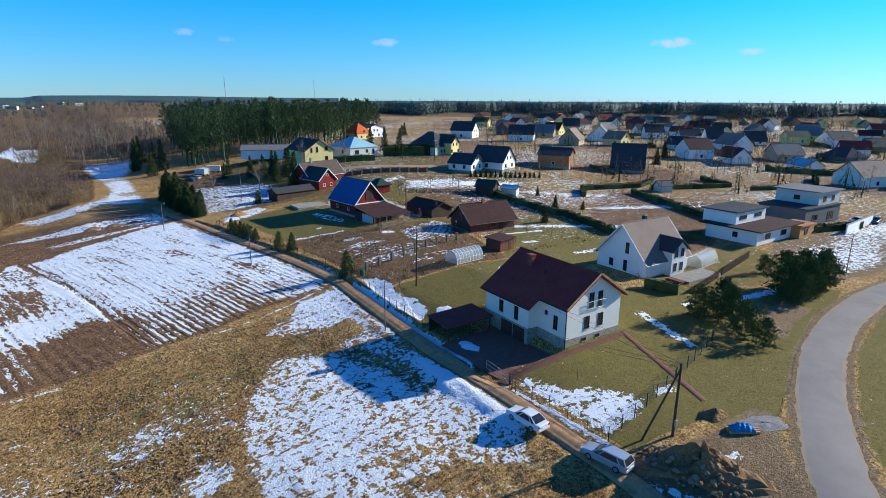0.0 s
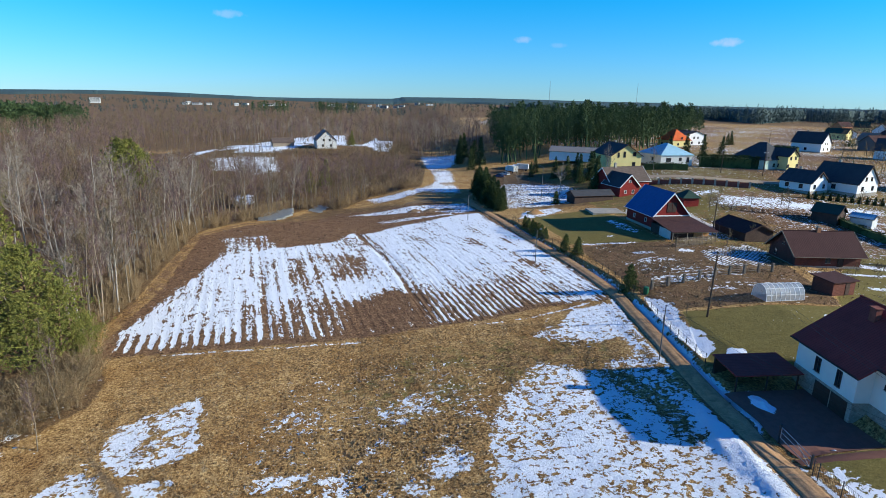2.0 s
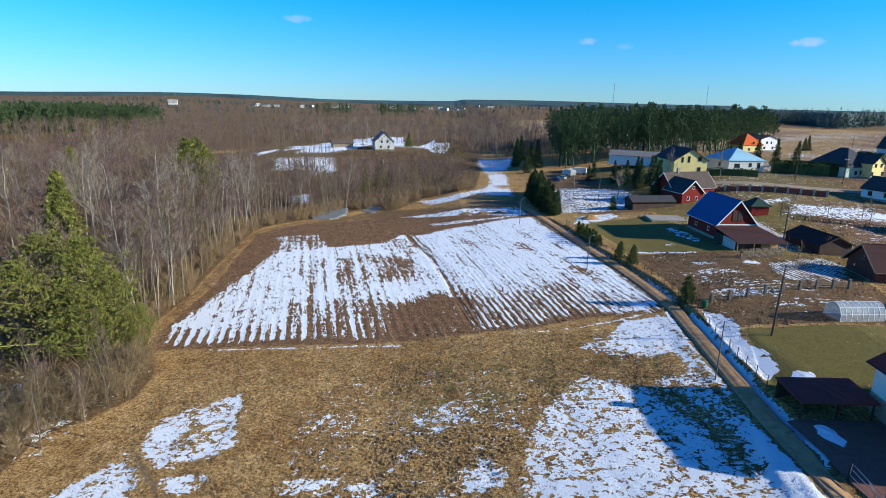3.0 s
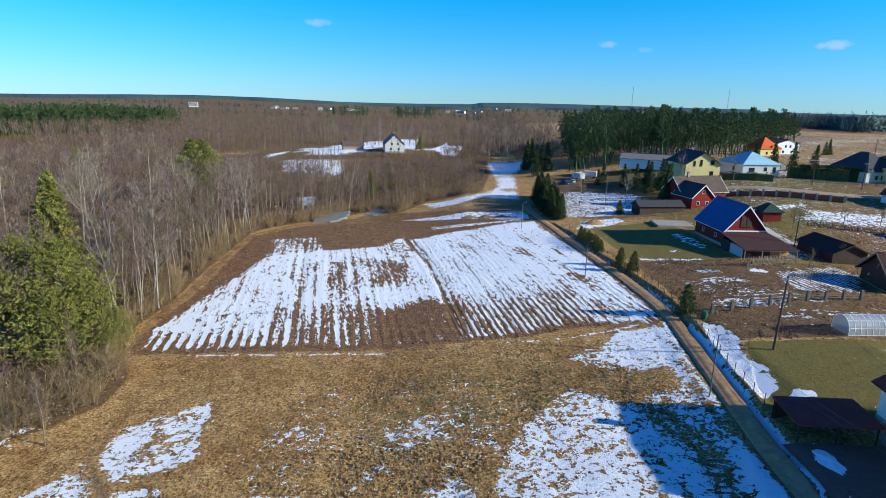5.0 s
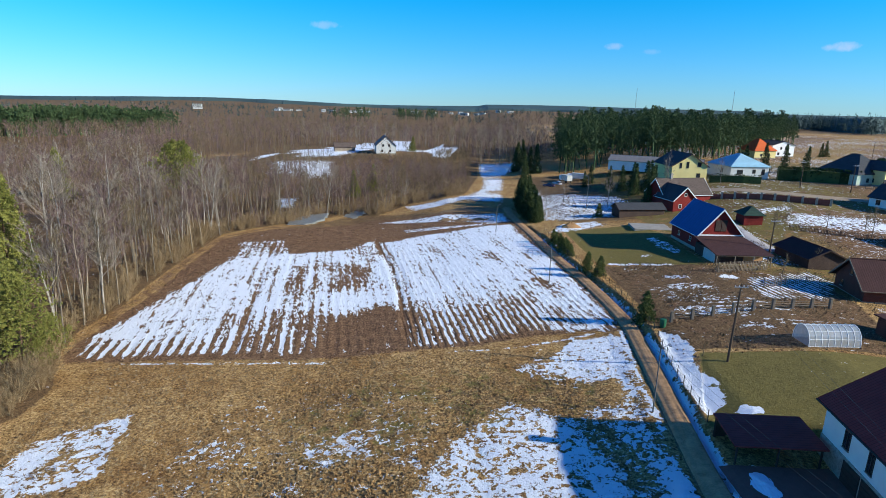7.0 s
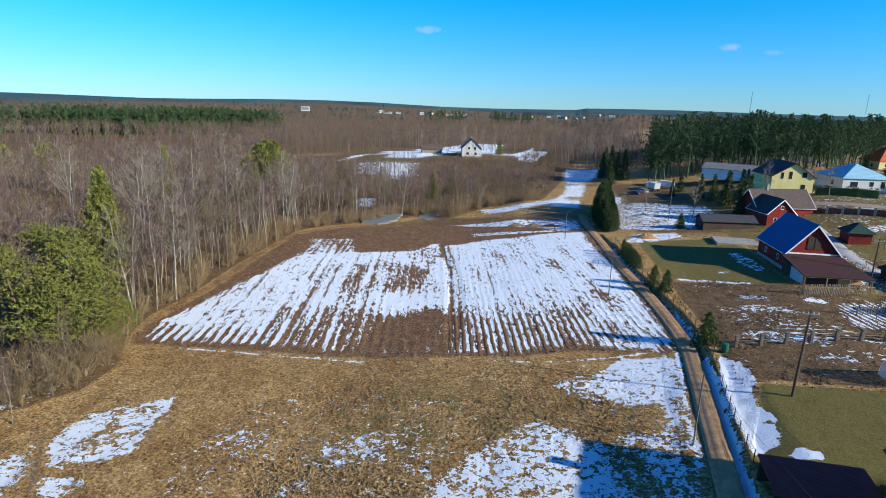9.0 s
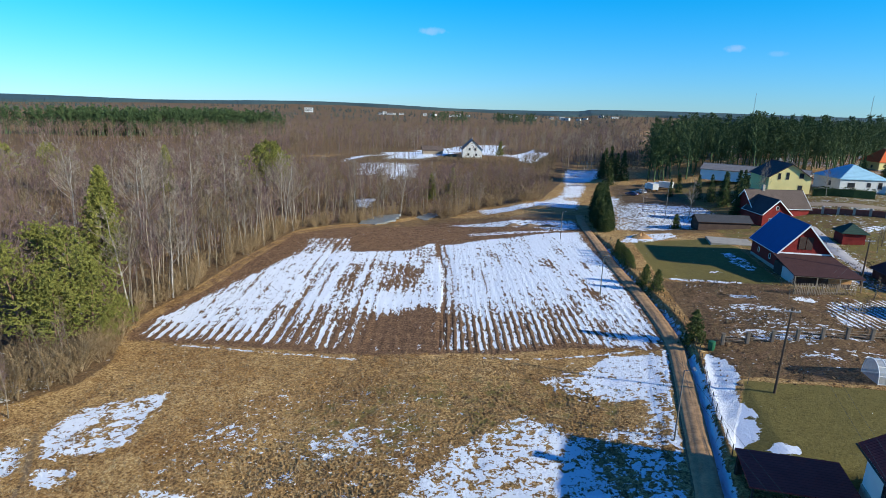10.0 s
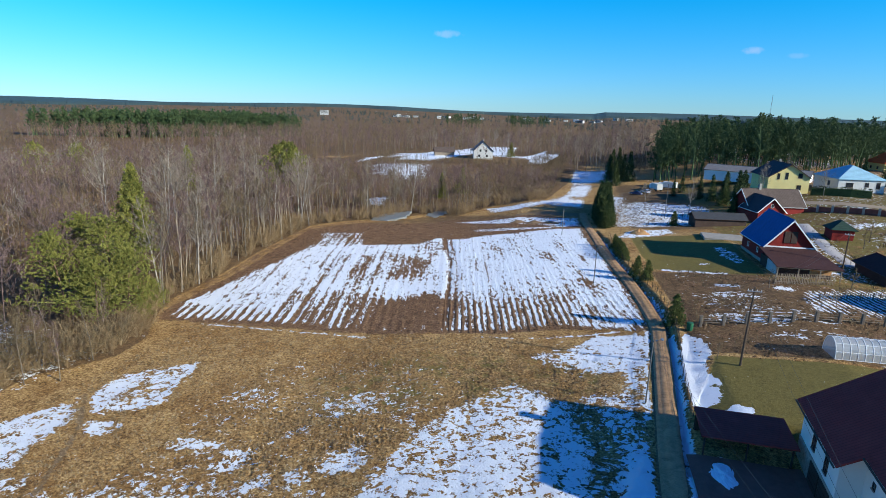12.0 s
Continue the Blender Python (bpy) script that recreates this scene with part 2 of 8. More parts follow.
    rows = math_of(n, l, "SINE", math_of(n, l, "MULTIPLY", u, pitch))
    comb = n.new("ShaderNodeCombineXYZ")
    l.new(u, comb.inputs[0])
    l.new(math_of(n, l, "MULTIPLY", sep.outputs[1], 0.3), comb.inputs[1])
    dash = noise_of(n, l, comb.outputs[0], 2.0, 5, 0.7)
    speck = noise_of(n, l, comb.outputs[0], 0.32, 3, 0.6)
    crest = step_of(n, l, rows, 0.5, -0.9)
    lump = noise_of(n, l, pos, 1.25, 4, 0.6, 0.5)
    furrowed = step_of(n, l, stripe, 0.03, 0.12)
    calm = math_of(n, l, "SUBTRACT", 1.0, furrowed)
    s = math_of(n, l, "ADD", snow, math_of(n, l, "MULTIPLY", math_of(n, l, "SUBTRACT", mid, 0.5), math_of(n, l, "MULTIPLY_ADD", calm, 0.45, 0.4)))
    s = math_of(n, l, "ADD", s, math_of(n, l, "MULTIPLY", math_of(n, l, "MULTIPLY", math_of(n, l, "SUBTRACT", lump, 0.5), 1.9), calm))
    s = math_of(n, l, "ADD", s, math_of(n, l, "MULTIPLY", math_of(n, l, "MULTIPLY", math_of(n, l, "SUBTRACT", dash, 0.5), 2.0), furrowed))
    s = math_of(n, l, "ADD", s, math_of(n, l, "MULTIPLY", math_of(n, l, "MULTIPLY", math_of(n, l, "SUBTRACT", speck, 0.5), 0.8), furrowed))
    along_rows = n.new("ShaderNodeCombineXYZ")
    l.new(u, along_rows.inputs[0])
    l.new(math_of(n, l, "MULTIPLY", sep.outputs[1], 0.05), along_rows.inputs[1])
    uneven = noise_of(n, l, along_rows.outputs[0], 0.75, 3, 0.7)
    s = math_of(n, l, "ADD", s, math_of(n, l, "MULTIPLY", math_of(n, l, "MULTIPLY", math_of(n, l, "SUBTRACT", uneven, 0.5), 1.3), furrowed))
    s = math_of(n, l, "ADD", s, math_of(n, l, "MULTIPLY", math_of(n, l, "SUBTRACT", fine, 0.5), math_of(n, l, "MULTIPLY_ADD", calm, 0.5, 0.6)))
    s = math_of(n, l, "ADD", s, math_of(n, l, "MULTIPLY", math_of(n, l, "SUBTRACT", big, 0.5), 0.6))
    s = math_of(n, l, "SUBTRACT", s, math_of(n, l, "MULTIPLY", math_of(n, l, "MULTIPLY", crest, stripe), 0.62))
    lies = step_of(n, l, s, 0.5, 0.58)
    c_w = ramp_of(n, l, blend, [(0.3, (0.84, 0.87, 0.91)), (0.6, (0.92, 0.93, 0.945))])
    c = mix_of(n, l, lies, c, c_w)
    l.new(c, b.inputs["Base Color"])
    l.new(math_of(n, l, "MULTIPLY_ADD", lies, -0.35, 0.95), b.inputs["Roughness"])
    b.inputs["Specular IOR Level"].default_value = 0.15
    h = math_of(n, l, "ADD", math_of(n, l, "MULTIPLY", lies, 0.5), math_of(n, l, "ADD", fine, math_of(n, l, "MULTIPLY", grit, 0.45)))
    h = math_of(n, l, "MULTIPLY", h, math_of(n, l, "MULTIPLY_ADD", turf, -0.55, 1.0))
    h = math_of(n, l, "ADD", h, math_of(n, l, "MULTIPLY", math_of(n, l, "MULTIPLY", crest, math_of(n, l, "MULTIPLY_ADD", east, 0.7, 0.3)), stripe))
    bump_of(n, l, b, h, 1.0, 0.22)
    return m


M = {
    "ground": ground_mat(),
    "snow": plain("snow", (0.84, 0.86, 0.89), 0.6, 0.06, 1.5, 9, 0.5, dist=0.08),
    "asphalt": plain("worn_asphalt", (0.30, 0.262, 0.23), 0.95, 0.14, 0.25, 18, 0.3),
    "verge": plain("sandy_verge", (0.36, 0.275, 0.19), 0.95, 0.16, 0.4, 5, 0.3, dist=0.03),
    "lane": plain("muddy_lane", (0.47, 0.275, 0.135), 0.9, 0.32, 0.9, 7, 0.7, dist=0.08),
    "plaster": plain("cream_plaster", (0.80, 0.775, 0.70), 0.85, 0.05, 0.5, 20, 0.1),
    "white": plain("white_plaster", (0.80, 0.80, 0.79), 0.85, 0.05, 0.5, 20, 0.1),
    "yellow": plain("yellow_plaster", (0.74, 0.62, 0.27), 0.85, 0.07, 0.4, 20, 0.1),
    "pale": plain("pale_grey_block", (0.55, 0.55, 0.53), 0.9, 0.1, 0.8, 12, 0.2),
    "green_wall": plain("pale_green_plaster", (0.42, 0.52, 0.42), 0.85, 0.07, 0.5, 18, 0.1),
    "grey_wall": plain("dark_grey_cladding", (0.13, 0.135, 0.14), 0.7, 0.1, 0.5, 18, 0.1),
    "tan_wall": plain("tan_plaster", (0.50, 0.40, 0.28), 0.85, 0.08, 0.5, 18, 0.1),
    "stone": plain("rubble_plinth", (0.36, 0.31, 0.25), 0.9, 0.3, 2.2, 6, 0.6, dist=0.05),
    "brick": plain("orange_brick", (0.45, 0.20, 0.10), 0.9, 0.2, 1.0, 16, 0.3),
    "red_brick": plain("red_brick", (0.22, 0.075, 0.055), 0.9, 0.22, 1.0, 16, 0.35),
    "pole_grey": plain("grey_pole", (0.16, 0.15, 0.135), 0.8, 0.15, 1.5, 12, 0.2),
    "post_old": plain("old_brown_concrete", (0.19, 0.155, 0.12), 0.9, 0.25, 1.5, 12, 0.3),
    "pave_pale": plain("pale_drive_concrete", (0.46, 0.42, 0.39), 0.9, 0.14, 0.8, 10, 0.2),
    "concrete": plain("weathered_concrete", (0.33, 0.30, 0.255), 0.9, 0.2, 1.5, 12, 0.3),
    "paving": plain("red_grey_paving", (0.19, 0.09, 0.065), 0.9, 0.14, 1.5, 14, 0.3, rand=0.16),
    "roof_red": banded("dark_red_metal_tile", (0.27, 0.05, 0.042), 0.35, 1, 0.5, 0.85, 0.15),
    "roof_brown": banded("brown_metal_tile", (0.07, 0.034, 0.031), 0.35, 1, 0.5, 0.85, 0.15),
    "roof_dark": banded("charcoal_roof_tile", (0.06, 0.062, 0.068), 0.35, 1, 0.4, 0.85, 0.15),
    "roof_grey": banded("grey_roof_tile", (0.20, 0.19, 0.19), 0.35, 1, 0.4, 0.85, 0.12),
    "roof_tan": banded("tan_roof_tile", (0.27, 0.20, 0.165), 0.35, 1, 0.4, 0.85, 0.12),
    "roof_blue": banded("blue_painted_sheet", (0.035, 0.115, 0.29), 0.5, 1, 0.4, 0.85, 0.1),
    "roof_pale": banded("pale_blue_sheet", (0.30, 0.50, 0.60), 0.6, 1, 0.4, 0.85, 0.12),
    "roof_orange": banded("orange_tile", (0.62, 0.13, 0.04), 0.35, 1, 0.4, 0.85, 0.12),
    "roof_green": banded("dark_green_sheet", (0.035, 0.065, 0.05), 0.4, 1, 0.4, 0.85, 0.15),
    "roof_fibre": banded("brown_grey_fibre_sheet", (0.12, 0.09, 0.075), 0.45, 1, 0.8, 0.85, 0.25),
    "boards_red": banded("red_boards", (0.22, 0.026, 0.022), 0.16, 0, 0.5, 0.7, 0.2),
    "boards_dark": banded("dark_boards", (0.075, 0.05, 0.04), 0.16, 0, 0.5, 0.75, 0.25),
    "logs": banded("red_brown_logs", (0.15, 0.055, 0.04), 0.24, 2, 0.9, 0.7, 0.2),
    "wood": plain("weathered_wood", (0.24, 0.19, 0.14), 0.85, 0.25, 1.5, 12, 0.4, stretch=(1, 1, 0.3), rand=0.15),
    "wood_new": plain("orange_timber", (0.50, 0.27, 0.12), 0.75, 0.2, 1.5, 12, 0.3, rand=0.1),
    "pole": plain("brown_pole_wood", (0.10, 0.07, 0.05), 0.85, 0.25, 1.0, 12, 0.4, stretch=(1, 1, 0.2)),
    "steel": plain("grey_steel", (0.33, 0.34, 0.35), 0.5, 0.15, 2, 14, 0.1, metal=0.6),
    "dark_metal": plain("dark_painted_steel", (0.045, 0.05, 0.05), 0.5, 0.2, 2, 14, 0.1),
    "frame": plain("dark_brown_frame", (0.07, 0.045, 0.035), 0.5, 0.15, 2, 14, 0.05),
    "frame_w": plain("white_frame", (0.78, 0.78, 0.77), 0.5, 0.05, 2, 14, 0.05),
    "glass": glass_mat("window_glass"),
    "rubber": plain("tyre_rubber", (0.02, 0.02, 0.02), 0.85, 0.2, 5, 20, 0.2),
    "car_white": plain("white_car_paint", (0.74, 0.75, 0.76), 0.25, 0.03, 1, 8, 0.0, spec=0.6),
    "car_silver": plain("silver_blue_car_paint", (0.46, 0.50, 0.55), 0.28, 0.05, 1, 8, 0.0, metal=0.35, spec=0.6),
    "car_blue": plain("dark_blue_car_paint", (0.03, 0.05, 0.12), 0.25, 0.05, 1, 8, 0.0, spec=0.6),
    "lamp_red": plain("red_lamp_lens", (0.45, 0.02, 0.02), 0.2, 0.05, 4, 12, 0.0),
    "lamp_clear": plain("clear_lamp_lens", (0.7, 0.72, 0.74), 0.15, 0.05, 4, 12, 0.0),
    "tarp": plain("blue_tarpaulin", (0.02, 0.23, 0.48), 0.55, 0.3, 2.0, 6, 0.5, dist=0.08),
    "earth": plain("dug_earth", (0.21, 0.14, 0.085), 0.95, 0.35, 1.2, 6, 0.8, dist=0.1),
    "dark_earth": plain("dark_earth", (0.25, 0.145, 0.07), 0.95, 0.3, 1.2, 6, 0.8, dist=0.1),
    "sand": plain("orange_sand", (0.50, 0.28, 0.12), 0.95, 0.2, 1.2, 8, 0.6, dist=0.06),
    "rock": plain("earthy_boulder", (0.30, 0.21, 0.125), 0.9, 0.28, 1.8, 9, 0.5, rand=0.25),
    "gravel": plain("pale_gravel", (0.27, 0.25, 0.235), 0.95, 0.35, 5, 14, 0.9, dist=0.08),
    "poly": clear_sheet("polycarbonate_sheet"),
    "bin": plain("green_plastic", (0.03, 0.12, 0.06), 0.5, 0.1, 3, 14, 0.05),
    "water": glass_mat("meltwater", (0.17, 0.175, 0.165), 0.3),
    "needle_pine": leafy("pine_needles", (0.075, 0.08, 0.02), (0.17, 0.17, 0.036), (0.31, 0.295, 0.075)),
    "needle_dark": leafy("dark_pine_needles", (0.026, 0.046, 0.022), (0.060, 0.098, 0.040), (0.115, 0.16, 0.06)),
    "needle_yard": leafy("garden_pine_needles", (0.035, 0.06, 0.018), (0.085, 0.12, 0.032), (0.17, 0.20, 0.055)),
    # paler and bluer than the near needles: distance haze painted into the base colour
    "hazed_needles": leafy("far_conifers_haze_tint", (0.03, 0.052, 0.05), (0.055, 0.085, 0.078), (0.08, 0.115, 0.095)),
    "needle_spruce": leafy("spruce_needles", (0.026, 0.044, 0.014), (0.085, 0.108, 0.028), (0.20, 0.215, 0.06)),
    "thuja": leafy("hedge_foliage", (0.014, 0.026, 0.009), (0.046, 0.068, 0.022), (0.11, 0.135, 0.042)),
    "clod": leafy("meadow_clods", (0.09, 0.05, 0.021), (0.21, 0.12, 0.047), (0.40, 0.25, 0.105), 0.95),
    "clod_dark": leafy("soil_clods", (0.05, 0.028, 0.014), (0.15, 0.085, 0.043), (0.27, 0.16, 0.085), 0.95),
    "twig_a": leafy("grey_brown_twigs", (0.056, 0.039, 0.021), (0.140, 0.102, 0.057), (0.27, 0.21, 0.126), 0.9),
    "twig_b": leafy("red_brown_twigs", (0.058, 0.036, 0.033), (0.148, 0.096, 0.086), (0.265, 0.188, 0.168), 0.9),
    "twig_pale": leafy("pale_birch_twigs", (0.10, 0.078, 0.058), (0.215, 0.172, 0.132), (0.40, 0.345, 0.28), 0.9),
    "twig_c": leafy("tan_shrub_twigs", (0.108, 0.067, 0.034), (0.240, 0.162, 0.084), (0.396, 0.294, 0.168), 0.9),
    "bark_birch": bark_mat("birch_bark", (0.13, 0.108, 0.088), (0.42, 0.375, 0.315)),
    "bark_ash": bark_mat("grey_bark", (0.10, 0.076, 0.05), (0.34, 0.27, 0.19)),
    "bark_alder": bark_mat("alder_bark", (0.075, 0.058, 0.043), (0.215, 0.17, 0.125)),
    "bark_pine": bark_mat("pine_bark", (0.09, 0.052, 0.034), (0.25, 0.15, 0.09)),
}


# ---- the lie of the land ----
def ss(a, b, v):
    t = np.clip((np.asarray(v, float) - a) / (b - a), 0, 1)
    return t * t * (3 - 2 * t)


def box_mask(x, y, x0, x1, y0, y1, soft):
    return ss(x0 - soft, x0 + soft, x) * (1 - ss(x1 - soft, x1 + soft, x)) * ss(y0 - soft, y0 + soft, y) * (1 - ss(y1 - soft, y1 + soft, y))


# heights of the hillside along x: near meadow, upper field, the hollow behind it
SLOPE_X = (-60, -36, -20, -3, 8, 20, 30, 36, 41, 46, 60, 70, 85, 100)
SLOPE_NEAR = (-4.2, -3.8, -3.4, -3.1, -2.2, -1.5, -0.7, 0.1, 0.9, 2.2, 3.7, 3.5, 2.7, 2.4)
SLOPE_FIELD = (-2.4, -1.7, -1.5, -1.2, -0.5, 0.6, 1.4, 1.8, 2.2, 2.4, 3.7, 3.5, 2.7, 2.4)
SLOPE_HOLLOW = (-4.4, -4.8, -4.8, -2.8, -0.6, 0.0, 0.3, 0.6, 1.4, 2.0, 2.5, 2.5, 2.4, 2.4)


def land(x, y):
    """The ground's height in metres, without furrows and tufts."""
    x, y = np.asarray(x, float), np.asarray(y, float)
    z = 2.4 * ss(21, 50, x) - 2.0 * ss(150, 260, y) * (1 - ss(30, 70, x))
    a, b, c = (np.interp(x, SLOPE_X, h) for h in (SLOPE_NEAR, SLOPE_FIELD, SLOPE_HOLLOW))
    a = a + (b - a) * ss(78, 125, y)
    a = a + (c - a) * ss(148, 192, y)
    near_by = (1 - ss(235, 330, y)) * ss(-270, -110, x) * (1 - (1 - ss(36, 62, y)) * ss(5, 25, x))
    z = z + (a - z) * near_by + 6.5 * ss(55, 105, x) * ss(110, 200, y)
    yard = box_mask(x, y, 40.5, 50.0, 45.0, 61.5, 1.2)
    z = z + (1.0 - z) * yard - 0.5 * box_mask(x, y, 38, 41, 44.0, 50, 1.5)
    z = z + 4.5 * np.exp(-(((x + 48) / 75) ** 2 + ((y - 372) / 55) ** 2))
    d = np.hypot(x, y)
    z = z + 34 * np.exp(-(((x + 1500) / 900) ** 2 + ((y - 3300) / 700) ** 2)) + 12 * np.exp(-(((x + 2600) / 1200) ** 2 + ((y - 2600) / 700) ** 2))
    return z + 0.25 * np.sin(x * 0.021 + 1.3) * np.sin(y * 0.017) * ss(120, 260, d)


def at(x, y):
    return float(land(x, y))


def inside(x, y, pts):
    """Whether a point lies within an outline."""
    hit = False
    for (ax, ay), (bx, by) in zip(pts, pts[1:] + pts[:1]):
        if (ay > y) != (by > y) and x < (bx - ax) * (y - ay) / (by - ay) + ax:
            hit = not hit
    return hit


def poly_mask(x, y, pts, soft=1.0):
    """1 inside the outline, falling to 0 over the soft edge."""
    inside = np.zeros(x.shape, bool)
    dist = np.full(x.shape, 1e9)
    for (ax, ay), (bx, by) in zip(pts, pts[1:] + pts[:1]):
        cross = ((ay > y) != (by > y)) & (x < (bx - ax) * (y - ay) / ((by - ay) or 1e-9) + ax)
        inside ^= cross
        t = np.clip(((x - ax) * (bx - ax) + (y - ay) * (by - ay)) / ((bx - ax) ** 2 + (by - ay) ** 2), 0, 1)
        dist = np.minimum(dist, np.hypot(x - ax - t * (bx - ax), y - ay - t * (by - ay)))
    return ss(-soft, soft, np.where(inside, dist, -dist))


def line_mask(x, y, pts, half, soft=0.4):
    dist = np.full(x.shape, 1e9)
    for (ax, ay), (bx, by) in zip(pts, pts[1:]):
        t = np.clip(((x - ax) * (bx - ax) + (y - ay) * (by - ay)) / ((bx - ax) ** 2 + (by - ay) ** 2), 0, 1)
        dist = np.minimum(dist, np.hypot(x - ax - t * (bx - ax), y - ay - t * (by - ay)))
    return 1 - ss(half - soft, half + soft, dist)


# outlines on the plan, metres
FIELD = [(-38.3, 81.5), (-25.3, 83.2), (-8.9, 84.6), (4.5, 86), (12.9, 86.5), (19.8, 88.5), (26.1, 91), (30.3, 90.2), (37.6, 89.4), (39, 92.7), (38.1, 101.3), (35.2, 116.9),
         (32.3, 132.8), (28.6, 153.5), (27.3, 162.3), (19.4, 160.5), (8.6, 154.4), (2.7, 151.3), (-4.1, 145.6), (-8.4, 145.4), (-12.7, 137.1), (-24.4, 133), (-29.6, 146.4), (-40, 142.7),
         (-35.8, 129.2), (-36.9, 113), (-38.9, 102.9), (-39.7, 94.4), (-40.9, 87.9)]
PLOUGHED = [(-39.2, 80), (-32.5, 80.6), (-16.6, 82.2), (-0.3, 83.6), (7.9, 85.2), (16.2, 86), (24.9, 88.7), (30.1, 89.6), (38.4, 89.2), (39.4, 92.5), (36, 119.8), (29.6, 159), (26.5, 179),
            (15.4, 185.9), (-2.3, 182), (-13.6, 185.1), (-24.9, 169.3), (-37.6, 161.1), (-46.2, 145.8), (-43.6, 129), (-40.9, 106.9), (-41.6, 94.3), (-41.6, 84)]
LANE = [(33.4, 8), (36.2, 24), (36.7, 34), (37.2, 42), (37.8, 50.3), (38.1, 54.3), (38.5, 60), (38.9, 65.3), (39.3, 71.5), (39.9, 80), (40.5, 91.2), (39.4, 99.9), (37.7, 109.9), (35.1, 122.9), (32.9, 138.3), (30.2, 159), (28.3, 178.4), (27.6, 192)]
ROAD = [(-70, -90), (-16, -44), (24, -8), (40, 5), (47.3, 12.2), (53, 15.4), (63.6, 20.3), (75, 24.2), (88, 27.3), (104, 28.6), (121, 27.6), (160, 24), (220, 14), (320, -10)]
FENCE = [(38.6, 26.4), (38.9, 29), (38.6, 42.1)]
FENCE_N = [(41.3, 64.2), (41.4, 69.8), (41.8, 76.5), (42.7, 87), (42.6, 94.5), (41.7, 103.2), (39.4, 113.5), (36.9, 124.9), (34.6, 148.4)]


WOOD = [(-40, 18), (-40.3, 49.9), (-40.1, 58.3), (-37.3, 61.5), (-34.6, 66.4), (-35.5, 73), (-41, 81), (-44.3, 89.8), (-43.4, 100.2), (-46.3, 131.5), (-48.3, 151.1), (-40.5, 170.6), (-26.6, 195), (-14.8, 194.4), (-5, 214), (8, 217), (14.2, 222.8),
        (19.4, 284.6), (18, 330), (-6, 335), (-30, 330), (-52, 318), (-100, 320), (-130, 345), (-420, 420), (-600, 200), (-400, -60), (-69.4, -46.5)]
CLEARINGS = [[(-60.3, 218.3), (-52.3, 228.9), (-46.3, 204.8), (-52.4, 203.2)], [(-92, 318), (-63.1, 318), (-52, 282), (-61.5, 279), (-82, 287)], [(-39.1, 170), (-30, 195), (-18, 200), (-20, 188), (-32.5, 170)]]


def wood_edge(x, y):
    """1 in the bare wood west and north of the field."""
    return np.clip(poly_mask(x, y, WOOD, 1.5) - sum(poly_mask(x, y, c, 2) for c in CLEARINGS), 0, 1)


def grid_axis(lo, hi, step, growth, reach):
    core = list(np.arange(lo, hi + step / 2, step))
    out, d = [], step
    while d < reach:
        out.append(d)
        d += step + growth * d
    return np.array([lo - v for v in reversed(out)] + core + [core[-1] + v for v in out])


gx, gy = grid_axis(-46, 100, 0.46, 0.1, 4700), grid_axis(22, 166, 0.46, 0.1, 4700)
X, Y = np.meshgrid(gx, gy)
Z = land(X, Y)
snow, lawn, soil, stripe, litter, dirt = (np.zeros(X.shape) for _ in range(6))
far = np.hypot(X - 15, Y - 20)

# north field: whole snow in its middle, combed into teeth along the lower edge and into dark furrows east of the drain
soil = np.maximum(soil, poly_mask(X, Y, PLOUGHED, 2.2))
f = poly_mask(X, Y, FIELD, 1.6)
u = X + 0.24 * (Y - 100)
low = np.interp(X, (-41, -25, -9, 5, 13, 20, 26, 38), (81.2, 83.1, 84.6, 86, 86.5, 88.5, 90.5, 89.4))
up = Y - low
snow = np.maximum(snow, f * np.where(u < 5, 0.78, 0.77 + 0.07 * ss(16, 26, up)))
snow -= 0.16 * f * poly_mask(X, Y, [(-42, 144), (-36, 129), (-24, 131), (-28, 148)], 2)
stripe = np.maximum(stripe, f * np.where(u < 5, 0.16 + 0.8 * (1 - ss(1, 9, up)), 0.13 + 0.85 * (1 - ss(8, 15, up)) * ss(25.5, 21, u - 3) + 0.18 * (1 - ss(10, 22, up))))
stripe += 0.3 * f * poly_mask(X, Y, [(-20.5, 84), (-22.7, 98), (-8, 104), (-2.9, 100), (-1.4, 85.2)], 3)
snow -= 0.75 * f * poly_mask(X, Y, [(-5.2, 95.5), (-1.5, 100.2), (2.2, 102.4), (5.0, 98.6), (7.4, 86.7), (-5.0, 84.9)], 2.6)
snow -= 0.24 * f * poly_mask(X, Y, [(-20.2, 123), (-13.1, 127), (-2.9, 123), (-1.2, 111.5), (-10.5, 109), (-13.6, 103), (-18.6, 106)], 3)
snow -= 0.20 * f * poly_mask(X, Y, [(-20.5, 88.7), (-22.7, 97), (-8, 100), (-2.9, 96), (-1.4, 85.2), (-17.2, 84.2)], 3)
snow -= 0.16 * f * poly_mask(X, Y, [(6, 87), (7, 99), (15.3, 105), (27.1, 104), (33, 97), (37, 90), (26, 90)], 3)
snow -= 0.22 * f * poly_mask(X, Y, [(6, 128), (13, 124), (15, 132), (8, 137)], 2.5)
snow -= 0.20 * f * poly_mask(X, Y, [(17, 126), (23, 124), (24, 133), (18, 136)], 3)
snow -= 0.30 * f * poly_mask(X, Y, [(26, 112.6), (28, 109), (32.9, 106.6), (33, 109.5), (29, 113)], 0.8)
snow -= 0.20 * f * poly_mask(X, Y, [(-12, 138), (-4, 146), (-1, 136), (-8, 130)], 3)
